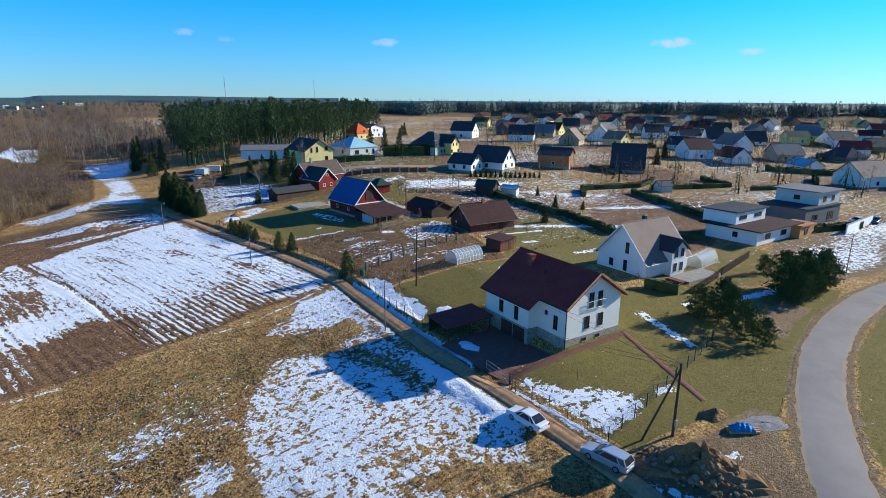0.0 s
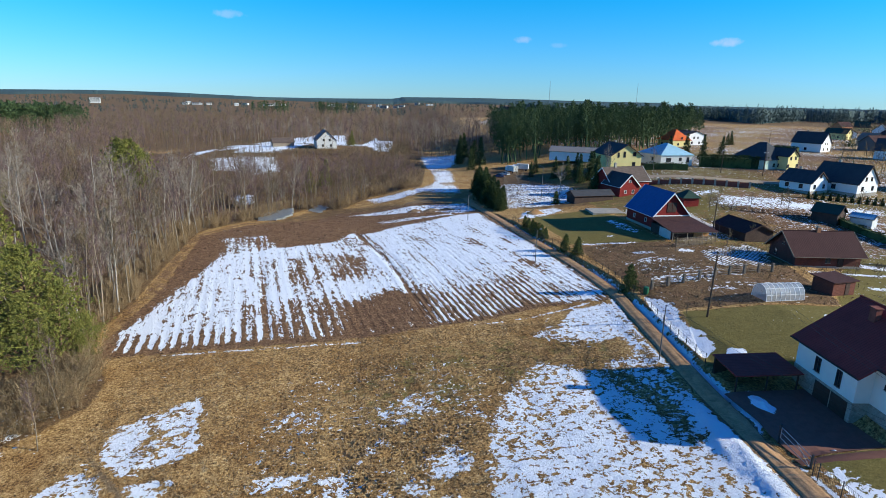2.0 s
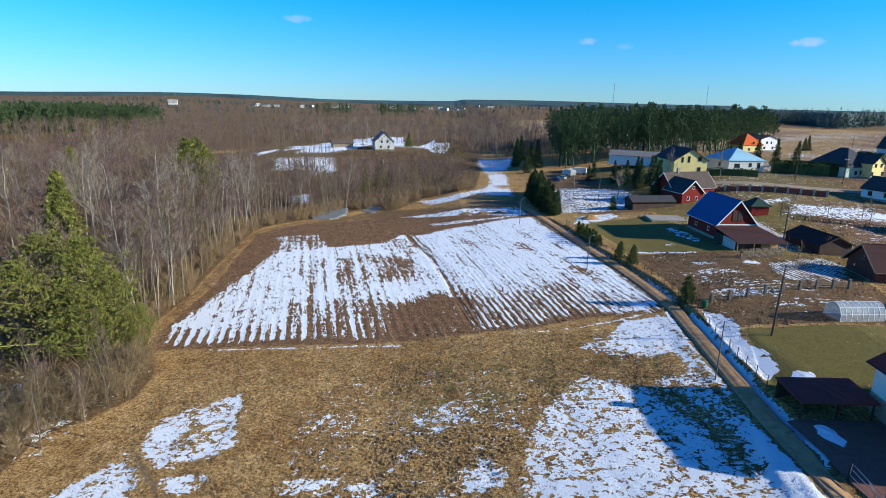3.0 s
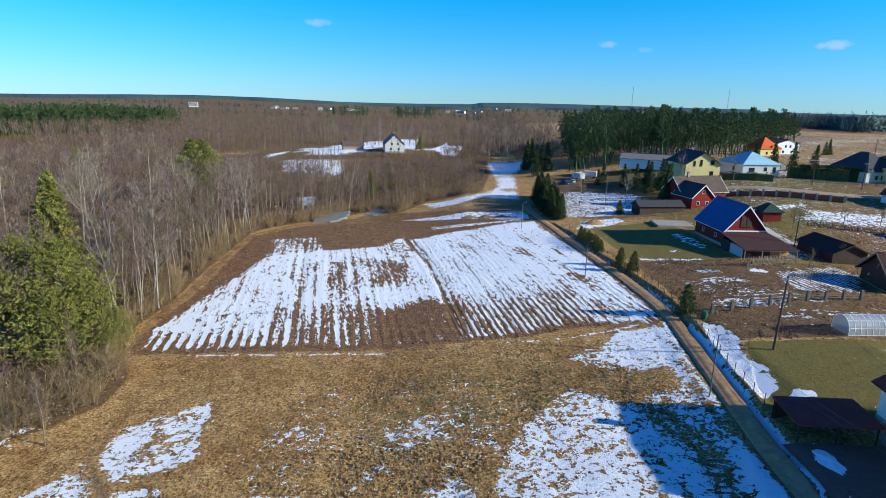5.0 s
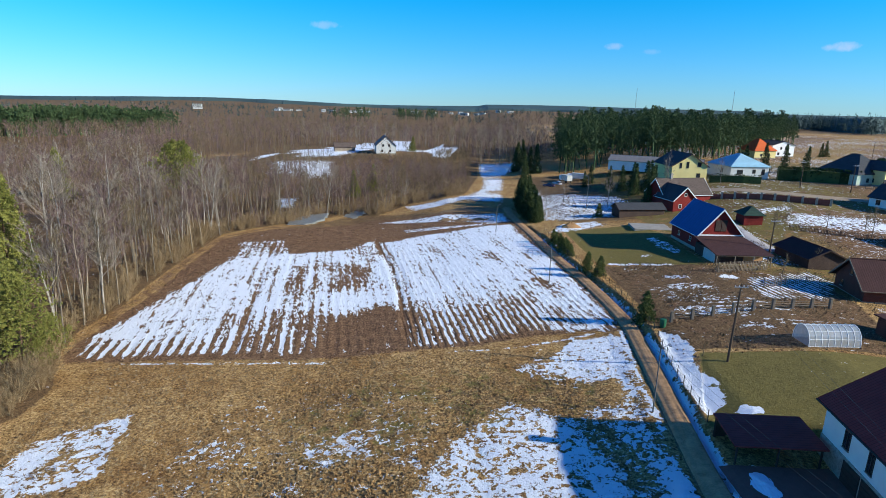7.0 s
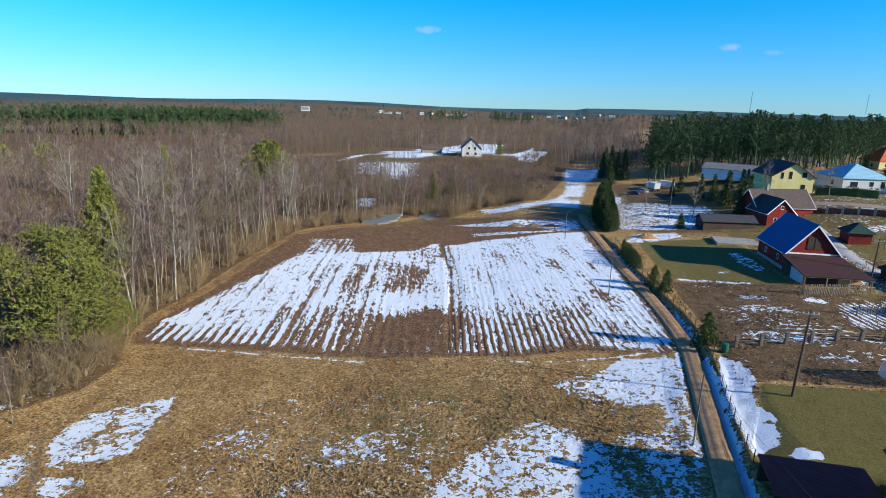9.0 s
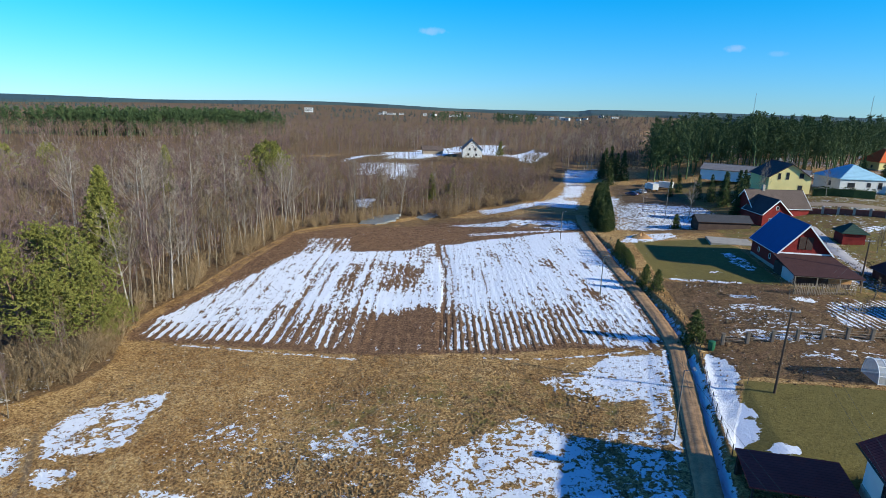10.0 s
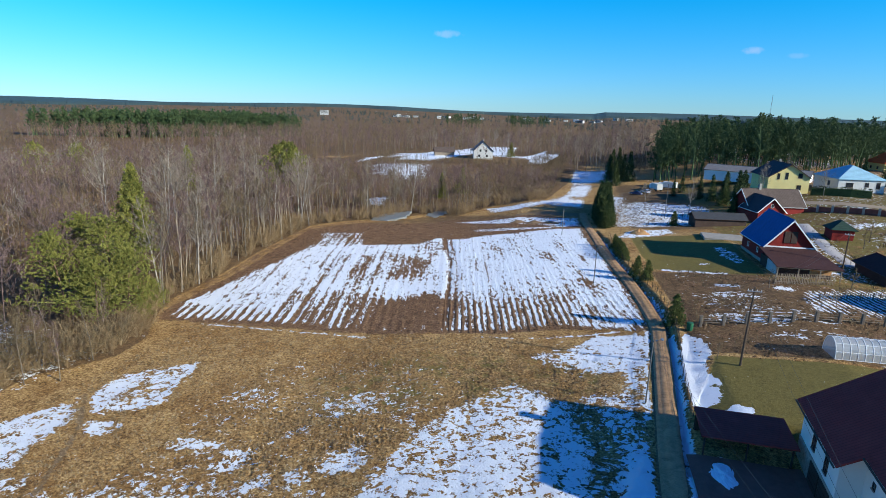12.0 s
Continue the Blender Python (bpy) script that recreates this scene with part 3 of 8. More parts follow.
for drain, wide in (([(7.7, 87.6), (4.6, 105.2), (0.7, 121.9), (-6.7, 145.5)], 0.34), ([(9.0, 87.6), (6.0, 105.2), (2.2, 121.9), (-5.0, 145.5)], 0.22), ([(-17.2, 85), (-23.6, 112), (-26.4, 122), (-31, 143)], 0.22)):
    trench = line_mask(X, Y, drain, wide, 0.4)
    snow -= 0.5 * trench
    Z -= 0.8 * wide * trench
edge = line_mask(X, Y, [(-31.3, 80.2), (-14.5, 81.2), (-0.9, 82.2)], 0.3, 0.35)
snow = np.maximum(snow, 0.66 * edge)
edge = line_mask(X, Y, [(14.5, 84.6), (23.6, 85.6), (34.9, 88.8)], 0.25, 0.35)
snow = np.maximum(snow, 0.8 * edge)
edge = line_mask(X, Y, [(24, 78.7), (27.2, 85.6)], 0.15, 0.3)
snow = np.maximum(snow, 0.7 * edge)
Z -= 0.05 * f * (u < 5) * np.sin(u * 2 * np.pi / 1.6) * (0.6 + 0.4 * np.sin(0.3 * X + 0.11 * Y))
bare = (soil > 0.5) * (1 - f)
Z += 0.07 * bare * np.sin((X + 0.1 * Y) * 2 * np.pi / 1.1) * (X < -30) + 0.05 * bare * np.sin((Y - 0.1 * X) * 2 * np.pi / 1.4) * (X >= -30)


def lay(value, pts, soft=1.2):
    global snow
    value, soft = (min(value, 0.73), soft * 1.4) if value < 1.05 else (value, soft)
    snow = np.maximum(snow, value * poly_mask(X, Y, pts, soft))


# snow beside the lane, in the near meadow, round the gardens
lay(0.63, [(10.3, 44), (11.2, 52), (13.5, 60), (16.4, 65), (21.1, 71), (24.5, 69.6), (27.8, 67), (36.1, 65.8), (36.6, 60), (36, 48), (35.2, 36), (31, 31.5), (27, 36), (18, 37)], 0.8)
lay(0.67, [(11, 44), (12.5, 52), (17, 60), (24, 64), (27, 58), (25, 44), (20, 40)], 1.5)
snow = np.maximum(snow, 0.66 * poly_mask(X, Y, [(25.5, 46), (27, 62), (30, 65), (36.6, 64), (36, 46), (35.2, 36), (31, 37), (29, 44)], 1.5))
lay(0.62, [(26, 48), (28, 62), (36.4, 63), (36, 48), (35.2, 38), (31, 39), (29, 46)], 1.5)
snow -= 0.3 * poly_mask(X, Y, [(28.5, 66), (31.5, 66), (33.6, 58), (33.0, 49), (31.2, 49), (31, 58)], 0.8)
lay(1.1, [(36.4, 59.4), (36.5, 54.5), (36.2, 48), (35.6, 38), (33.5, 35.5), (32.6, 44), (34, 51), (35.3, 57.4)], 0.7)
lay(0.82, [(26, 79), (28.5, 83.4), (31.5, 87), (37.2, 87.9), (38.4, 87), (38.1, 81.8), (37.0, 70.5), (36.1, 68.8), (34.8, 70.5), (34.8, 75.7), (31.5, 74.5)], 0.7)
lay(0.55, [(22.6, 79.2), (27, 83), (28, 78), (31, 73), (26, 76)], 0.7)
lay(0.55, [(28, 67), (36.5, 66), (36.4, 70), (33, 70)], 0.7)
lay(0.70, [(-24.7, 51.6), (-28.5, 56), (-29.4, 61.3), (-26.2, 64.8), (-21.4, 67.9), (-20, 63.8), (-19.5, 59.9), (-18.3, 56.6), (-19.9, 54.8), (-22.6, 53.4)], 0.5)
lay(0.9, [(-25.2, 52.6), (-28.3, 56), (-29.2, 61), (-26.2, 64.2), (-26.6, 60), (-26, 55)], 0.6)
snow -= 0.2 * poly_mask(X, Y, [(-25.5, 56), (-24.5, 61), (-22, 61), (-22.5, 56)], 1)
lay(0.66, [(-22.5, 48.8), (-24.4, 51.1), (-21.1, 52.2), (-18.8, 51.2), (-20, 49)], 0.5)
lay(0.78, [(-38, 43), (-35.2, 47.2), (-31.5, 50.9), (-29.2, 55.1), (-25.7, 51.2), (-24.8, 45.7), (-23.6, 42.1), (-26, 38.5), (-34, 36)], 0.7)
lay(0.62, [(-24.1, 39.3), (-21.1, 41.9), (-19.4, 40.5), (-21.5, 38.2)], 0.6)
lay(0.66, [(-5.6, 47.1), (-5.2, 51.1), (-2.5, 51.8), (-1.0, 49.1), (-3.4, 45.9)], 1)
lay(0.66, [(3, 46.2), (2.1, 48.7), (4.9, 49.4), (5.9, 47.6), (4.5, 45.5)], 0.8)
lay(0.58, [(0.4, 58.2), (-1.4, 63.4), (6.9, 66.5), (7.4, 60.5), (3.7, 57.7)], 1.2)
lay(0.58, [(-1.8, 52), (-2, 54.4), (0.2, 57.2), (2.6, 55.5), (1, 53.4)], 1)
lay(0.64, [(-2.4, 44.8), (1.5, 48), (3.2, 45.4), (0.3, 43.6)], 1)
lay(0.64, [(-11.9, 49), (-12, 51.8), (-6.1, 51.8), (-4.8, 50), (-9.1, 48.6)], 0.8)
lay(0.64, [(5, 49), (5, 52.6), (8.9, 54.2), (10.3, 50), (7, 48)], 1)
lay(0.545, [(-20, 24), (-22, 38), (-8, 46), (9, 46), (9, 30), (-4, 24)], 3)
lay(0.60, [(9, 28), (8.6, 41), (20, 39), (27, 30), (26, 24)], 2)
lay(0.25, [(-14, 44), (-12, 72), (12, 76), (20, 70), (12, 44)], 3)
lay(0.38, [(-14.4, 56.4), (-12.2, 65.1), (1.2, 66.5), (1.2, 57.8)], 3)
lawn = np.maximum(lawn, 0.44 * poly_mask(X, Y, [(1.2, 53.5), (14.1, 60.8), (33.8, 68.5), (36.7, 86.2), (22.4, 81.8), (3.4, 79.2), (-7.7, 67.2)], 4))
lay(1.1, [(38.1, 25), (38.9, 25), (38.8, 43.5), (38.3, 43.5)], 0.35)
lay(1.2, [(39.1, 49.5), (39.7, 50.5), (40.3, 54.5), (40.5, 59), (40.7, 63.2), (41, 68.6), (41.8, 78.1), (42.3, 87.4), (41.3, 87.8), (40.9, 78.5), (40, 67.6), (39.8, 62.8), (39.5, 59.2), (39.3, 54.5)], 0.3)
lay(0.9, [(41.3, 88), (42.3, 88), (42.1, 97), (39.6, 110), (37.0, 123.5), (34.6, 140), (31.6, 159), (31, 158), (33.8, 138.3), (36.2, 122.9), (38.9, 109.9), (40.6, 99.9)], 0.3)
lay(1.2, [(43.6, 87.4), (45.2, 84.9), (46, 80.6), (44.7, 77.8), (44.5, 74.3), (45.3, 72.2), (44.5, 67.2), (42.7, 66), (41.6, 65.3), (41.6, 68.4), (41.8, 74.9), (42.2, 80.6)], 0.35)
snow -= 0.9 * poly_mask(X, Y, [(44.2, 70.6), (44.8, 70.6), (44.8, 71.3), (44.2, 71.3)], 0.3)
lay(1.2, [(44.6, 65.3), (45.5, 66.4), (47.3, 65.8), (47.1, 64.4), (45, 64.4)], 0.3)
lay(0.95, [(39.6, 42.6), (41.3, 42.5), (43, 38), (46.5, 34.4), (47.8, 31.2), (45.5, 29.4), (42, 29.4), (39.4, 29.2)], 0.7)
lay(0.75, [(49, 30.5), (52, 30), (52.5, 31.3), (50, 31.8)], 0.4)
lay(1.2, [(41.4, 56.6), (42.4, 57.4), (43.6, 57), (43.7, 55), (42.6, 52.9), (41.3, 51.6), (40.8, 53.1)], 0.3)
lay(0.9, [(67.2, 46.5), (69.1, 46.1), (66.9, 39.9), (64.8, 34.6), (63.6, 35.4), (65.2, 40.9)], 0.5)
lay(0.85, [(75.6, 43.8), (80.8, 43.3), (79.6, 44.8), (76.5, 45.1)], 0.4)
lay(0.75, [(83.9, 40), (96, 38.6), (98, 40), (85.9, 42)], 0.6)
lay(0.85, [(63.7, 73.2), (68.7, 74.9), (67.7, 70.5), (65.7, 69), (63.7, 71.3)], 0.5)
lay(0.9, [(41, 18.6), (42.4, 17.6), (43, 18.4), (41.6, 19.6)], 0.5)
lay(1.0, [(35.8, 24.5), (37.2, 24.4), (39.4, 17), (38.6, 16.6)], 0.4)
lay(0.9, [(44.5, 20.5), (46, 19.5), (46.4, 20.4), (45, 21.3)], 0.4)
# gardens north of the house
lawn = np.maximum(lawn, 0.6 * poly_mask(X, Y, [(79, 51), (97, 42), (107, 41), (122, 50), (122, 60), (100, 58), (84, 62)], 1.5))
lawn = np.maximum(lawn, poly_mask(X, Y, [(41, 63.5), (59.9, 57.9), (69.7, 71.6), (69.7, 76.9), (46.1, 79.2)], 1.0))
lawn = np.maximum(lawn, poly_mask(X, Y, [(39.2, 27), (52, 24.5), (68, 27), (74, 36), (79.1, 51.4), (59.9, 59.8), (50.4, 44.4), (40.3, 44.5)], 0.6))
lawn = np.maximum(lawn, poly_mask(X, Y, [(59.9, 57.9), (83, 67.2), (108, 79), (114, 100), (116, 128), (97.9, 105.9), (78.5, 90.2), (69.7, 76.4)], 1.0))
soil = np.maximum(soil, 0.42 * poly_mask(X, Y, [(44, 80.5), (70.8, 77.5), (77.4, 97.8), (78.6, 115.8), (41.8, 118.2), (43.7, 98.6)], 0.8))
litter = np.maximum(litter, poly_mask(X, Y, [(44, 80.5), (70.8, 77.5), (77.4, 97.8), (78.6, 115.8), (41.8, 118.2), (43.7, 98.6)], 0.8))
lay(0.12, [(44.4, 81.8), (69.7, 79.3), (76.3, 97.7), (78.6, 114.8), (42.8, 117.4)], 1.5)
lay(0.38, [(63.8, 116.5), (83.1, 119.6), (85.6, 159.2), (64.1, 152.9)], 2)
lay(0.5, [(47, 92), (58.2, 89.9), (59.8, 93.2), (47.9, 96.7)], 1.5)
lay(0.85, [(62.7, 97.2), (74.1, 99.2), (81.9, 110.4), (80.8, 117.2), (64.7, 108.8)], 1.2)
stripe = np.maximum(stripe, 0.8 * poly_mask(X, Y, [(62.7, 97.2), (74.1, 99.2), (83, 110.6), (82, 118.4), (64.7, 108.8)], 1.0))
for bed, x0, x1 in ((93.6, 50, 64), (95.0, 49, 62), (96.4, 51, 63), (97.8, 50, 61), (88.6, 58, 68), (87.2, 60, 69)):
    snow = np.maximum(snow, 0.66 * line_mask(X, Y, [(x0, bed), (x1, bed - 0.05 * (x1 - x0))], 0.3, 0.35))
    Z += 0.08 * line_mask(X, Y, [(x0 - 4, bed + 0.9), (x1 + 4, bed + 0.5)], 0.3, 0.4)
lay(0.36, [(46, 98), (58.2, 93.7), (58.2, 102.4), (47.8, 106.5)], 2.0)
lay(0.6, [(49.6, 103.1), (58.2, 102.4), (58.2, 105.7), (50.5, 106.8)], 1.2)
lay(0.72, [(51.4, 109.4), (56.1, 108.4), (55.6, 110.3), (51.4, 111.4)], 0.7)
lay(0.55, [(54, 86.2), (59, 85.3), (59, 87.2), (54.9, 87.9)], 0.8)
soil = np.maximum(soil, poly_mask(X, Y, [(100, 60), (118, 62), (155, 78), (168, 122), (160, 124), (122, 100)], 1.5))
dirt = np.maximum(dirt, poly_mask(X, Y, [(84, 31), (92, 32), (91, 36), (86, 36)], 0.8))
dirt = np.maximum(dirt, poly_mask(X, Y, [(107, 42), (116, 46), (126, 53), (150, 54), (166, 45), (140, 35), (124, 32.5), (112, 35)], 2))
lay(0.58, [(110, 42), (120, 46), (131, 49), (150, 48), (160, 43), (138, 36), (124, 34), (114, 37)], 2)
dirt = np.maximum(dirt, poly_mask(X, Y, [(118, 46), (152, 44), (168, 52), (150, 58), (124, 53)], 2))
dirt = np.maximum(dirt, poly_mask(X, Y, [(43, 13), (49, 17.5), (55.5, 21.2), (55, 23.2), (47, 23.5), (38.5, 25.5), (36, 18)], 1.0))
dirt = np.maximum(dirt, poly_mask(X, Y, [(76, 29), (90, 33), (88, 36.5), (78, 33)], 0.8))
lay(0.6, [(122, 45), (150, 42), (158, 38), (175, 40), (182, 50), (160, 52), (140, 50)], 4)
lay(0.9, [(126, 108), (134, 101), (148, 93), (160, 86), (163, 89), (150, 98), (134, 106)], 1.2)
lay(0.9, [(96.8, 70.9), (106, 66), (109, 68.5), (98.9, 74)], 0.9)
lay(0.95, [(85.3, 103.1), (98.9, 95.9), (116, 84), (117.5, 86), (101, 99), (87.3, 106.2)], 0.9)
lay(0.8, [(78.5, 95.1), (95.8, 92.8), (97.3, 94.2), (79.6, 97.2)], 0.6)
lay(0.8, [(83, 85.9), (87.3, 85.3), (87.3, 87.3), (84.1, 87.7)], 0.5)
lay(0.85, [(85.3, 73.4), (91.5, 72.6), (93.6, 74.7), (86.3, 75.4)], 0.5)
lay(0.9, [(128, 134), (140, 122), (150, 117), (152, 119), (142, 127), (131, 137)], 1.0)
lay(0.7, [(43.8, 119), (55.6, 116.7), (55.6, 118.2), (43.8, 120.4)], 0.5)
lay(0.75, [(51.3, 124.1), (53.9, 123.5), (53.6, 125.2), (51.7, 125.5)], 0.5)
lay(0.7, [(60.4, 108.1), (63.7, 108.7), (63.8, 110.7), (60.8, 110.1)], 0.5)
# barn yard, the old farm and the slope above it
lawn = np.maximum(lawn, poly_mask(X, Y, [(41.8, 120.1), (61.8, 116.3), (61.4, 144.5), (56.6, 153.4), (39.7, 150.5)], 1.2))
lay(0.66, [(56.8, 139), (58.4, 140), (60.2, 134), (60.4, 126.5), (58.2, 125), (56.8, 130)], 0.7)
snow -= 0.3 * poly_mask(X, Y, [(58, 130), (59.2, 130), (59.2, 133.5), (58, 133.5)], 0.7)
lay(0.75, [(36.1, 149), (39.7, 148.5), (51.4, 155.7), (49.7, 161.8), (39.8, 158.7)], 1.0)
lay(0.60, [(35.8, 164.8), (43.9, 163.6), (56.1, 166.8), (67.6, 180.8), (65.8, 204.3), (49.5, 215.2), (39.6, 209.1)], 1.5)
lay(0.9, [(32.9, 185.3), (37.1, 184.6), (43.2, 224.9), (37.2, 233.3)], 2)
lawn = np.maximum(lawn, poly_mask(X, Y, [(83.3, 148.7), (132, 140), (150, 175), (100, 172)], 2))
lay(0.62, [(91.7, 151.5), (116, 146), (122, 160), (100, 163)], 3)
lay(0.9, [(112, 150), (134, 141), (140, 146), (116, 157)], 1.5)
lay(0.6, [(85.6, 159.2), (104, 166), (104, 170), (87.7, 165.5)], 1.5)
weeds = poly_mask(X, Y, [(62, 118), (80, 100), (100, 104), (128, 130), (190, 190), (190, 290), (62, 262), (60, 160)], 3)
lawn = np.maximum(lawn, 0.52 * weeds)
litter = np.maximum(litter, 0.58 * weeds)
litter = np.maximum(litter, 0.75 * poly_mask(X, Y, [(-125, 338), (-100, 270), (-48, 270), (-30, 330), (25, 330), (28, 460), (-125, 460)], 6))
# snow on the far track and in the clearings
lay(0.80, [(-7.4, 207), (3.7, 211), (14.5, 219), (20.5, 235), (21, 258), (19.5, 316), (20.3, 346), (47.7, 344), (40, 316), (31.5, 282), (28.1, 222), (27.1, 202), (14, 208), (6.1, 197.3), (-3.5, 197.5)], 1.5)
snow -= 0.45 * poly_mask(X, Y, [(24, 222), (31, 222), (30, 228), (22, 229)], 1.5) + 0.4 * poly_mask(X, Y, [(20, 268), (33, 272), (36, 282), (20, 278)], 2)
dirt = np.maximum(dirt, 0.9 * poly_mask(X, Y, [(3, 184), (13.7, 193), (25.9, 192), (27, 184), (14, 186)], 1.5))
lay(0.92, [(-12.1, 176), (-2.3, 180.3), (13.5, 181), (26.3, 180.7), (27.4, 166), (20.8, 163), (14.8, 169), (5.2, 170), (-1.1, 172)], 0.9)
lay(0.66, [(-3, 160), (8, 163), (20, 165), (21, 162), (8, 159), (0, 156)], 0.8)
lay(0.85, [(-60.3, 218.3), (-52.3, 228.9), (-46.3, 204.8), (-52.4, 203.2)], 1.5)
lay(0.80, [(-96.7, 326), (-63, 330), (-50.4, 280), (-61.5, 277.7), (-83.4, 285.2)], 3)
lay(1.08, [(-98.6, 362), (-105, 400), (-76.7, 420), (-50.1, 404.2), (-58, 352), (-82.7, 345)], 3)
lay(1.08, [(-100, 440), (-69, 530), (-39.4, 540), (-30, 430), (-57, 420)], 4)
lay(1.08, [(-19.2, 420), (-11.7, 500), (4, 480), (2, 362.8), (-8.6, 367.8)], 2)
lay(1.08, [(-116, 340), (-109.9, 360.8), (-101, 348), (-107, 333)], 2)
lay(0.62, [(-60, 405), (-30, 380), (-14, 372), (-10, 400), (-30, 440)], 4)
lay(0.9, [(100, 600), (180, 580), (190, 640), (110, 660)], 10)
# the wood's floor, the far country, the town
wood = wood_edge(X, Y)
litter = np.maximum(litter, 0.72 * poly_mask(X, Y, [(39.8, 160.8), (83.5, 158.9), (135, 176), (165, 262), (39.3, 268.9)], 4))
litter = np.maximum(litter, wood)
litter = np.maximum(litter, 0.7 * poly_mask(X, Y, WOOD, 3.0))
litter = np.maximum(litter, 0.6 * poly_mask(X, Y, [(-43.1, 147.8), (-16.6, 173), (7.9, 167.4), (25.7, 167.5), (23.8, 176.7), (1.6, 191.8), (-24.4, 199.5)], 4))
lay(0.5, [(-67.1, 57.6), (-38.3, 54.9), (-37.2, 66), (-64.8, 73.4)], 3)
town = ss(60, 110, X) * ss(60, 130, Y * 0.6 + X * 0.55) * (1 - ss(640, 900, far))
lawn = np.maximum(lawn, 0.46 * town)
soil = np.maximum(soil, 0.60 * town * (0.8 + 0.5 * np.sin(X * 0.07) * np.sin(Y * 0.05 + 1)))
for verge in ([(48, 22), (55, 20.6), (63, 23.0), (75, 27.0), (88, 30.2), (100, 31.4), (106, 33), (97, 40), (80, 52), (62, 40), (50, 30)], [(44, 6), (60, 15.6), (80, 22.4), (100, 25.4), (135, 23), (135, -25), (44, -25)]):
    lawn = np.maximum(lawn, 0.8 * poly_mask(X, Y, verge, 0.8))
snow = np.maximum(snow, 0.34 * town * (0.85 + 0.4 * np.sin(X * 0.05 + 1) * np.sin(Y * 0.06)))
litter = np.maximum(litter, 0.75 * ss(300, 420, far) * (1 - 0.9 * town))
brown = poly_mask(X, Y, [(170, 330), (330, 420), (420, 640), (230, 720), (150, 480)], 10)
litter *= 1 - brown
# trodden soil between the plough and the wood
soil = np.maximum(soil, 0.5 * line_mask(X, Y, [(-40.5, 83), (-42.6, 95), (-42.3, 106.9), (-45, 129), (-47.2, 146), (-39, 164), (-26, 173)], 1.6, 1.2))
# worn strips along the asphalt and ruts of the lane
dirt = np.maximum(dirt, line_mask(X, Y, ROAD, 3.2, 0.4))
dirt = np.maximum(dirt, line_mask(X, Y, LANE[:16], 1.3, 0.4))
for ribbon, half in ((ROAD, 3.4), (LANE, 1.05)):
    snow *= 1 - 0.9 * line_mask(X, Y, ribbon, half, 0.8)
snow = np.maximum(snow, 0.85 * line_mask(X, Y, [(36.9, 64), (37.5, 74), (38.4, 84), (38.9, 89)], 0.32, 0.35))
dirt = np.maximum(dirt, line_mask(X, Y, [(-29.4, 56.2), (-23.2, 49.3), (-18, 40)], 0.5, 0.3) * 0.6)
snow *= 1 - 0.8 * line_mask(X, Y, [(-29.4, 56.2), (-23.2, 49.3), (-18, 40)], 0.45, 0.4)
Z -= 0.10 * line_mask(X, Y, LANE, 1.7, 0.5)
Z -= 0.75 * line_mask(X, Y, [(39.6, 54.5), (39.9, 59), (40.2, 63.2), (40.4, 68.6), (41.2, 78.1), (41.7, 87.4), (41.5, 97), (39.2, 110), (36.7, 123), (34.2, 140), (31.4, 158)], 0.35, 0.55)
Z += 0.35 * line_mask(X, Y, FENCE_N, 0.5, 0.6)
bank = poly_mask(X, Y, [(33.6, 50), (35.9, 56), (36.0, 45), (35, 36.5), (33.4, 42)], 0.9)
Z += 0.55 * bank * (0.7 + 0.3 * np.sin(X * 3.1 + Y * 1.7) * np.sin(Y * 2.3))

# tufts and clods
rs = np.random.RandomState(5)


def clods(cell):
    """Soft random lumps about cell metres wide."""
    n = int(200 / cell) + 3
    g = rs.rand(n + 1, n + 1)
    px, py = np.clip((X + 60) / cell, 0, n - 1.01), np.clip((Y - 0) / cell, 0, n - 1.01)
    i, j = px.astype(int), py.astype(int)
    a, b = ss(0, 1, px - i), ss(0, 1, py - j)
    return (g[j, i] * (1 - a) + g[j, i + 1] * a) * (1 - b) + (g[j + 1, i] * (1 - a) + g[j + 1, i + 1] * a) * b - 0.5


near = 1 - ss(60, 130, far)
wild = np.clip(1 - lawn - 0.4 * soil - dirt, 0, 1)
Z += near * wild * (0.11 * clods(0.9) + 0.12 * clods(1.9)) * (1 - 0.6 * f)
Z += near * (0.4 + 0.6 * soil) * 0.10 * clods(0.85)

ny_, nx_ = X.shape


def snow_at(x, y):
    """How much snow lies at points of the plan."""
    return snow[np.clip(np.searchsorted(gy, y), 0, ny_ - 1), np.clip(np.searchsorted(gx, x), 0, nx_ - 1)]



def sheet(name, V, F):
    """A mesh from arrays of points and of triangles or quads."""
    me = bpy.data.meshes.new(name)
    V, F = np.asarray(V, np.float32).reshape(-1, 3), np.asarray(F, np.int32)
    me.vertices.add(len(V))
    me.vertices.foreach_set("co", V.ravel())
    me.loops.add(F.size)
    me.loops.foreach_set("vertex_index", F.ravel())
    me.polygons.add(len(F))
    me.polygons.foreach_set("loop_start", np.arange(0, F.size, F.shape[1], dtype=np.int32))
    me.update(calc_edges=True)
    return me


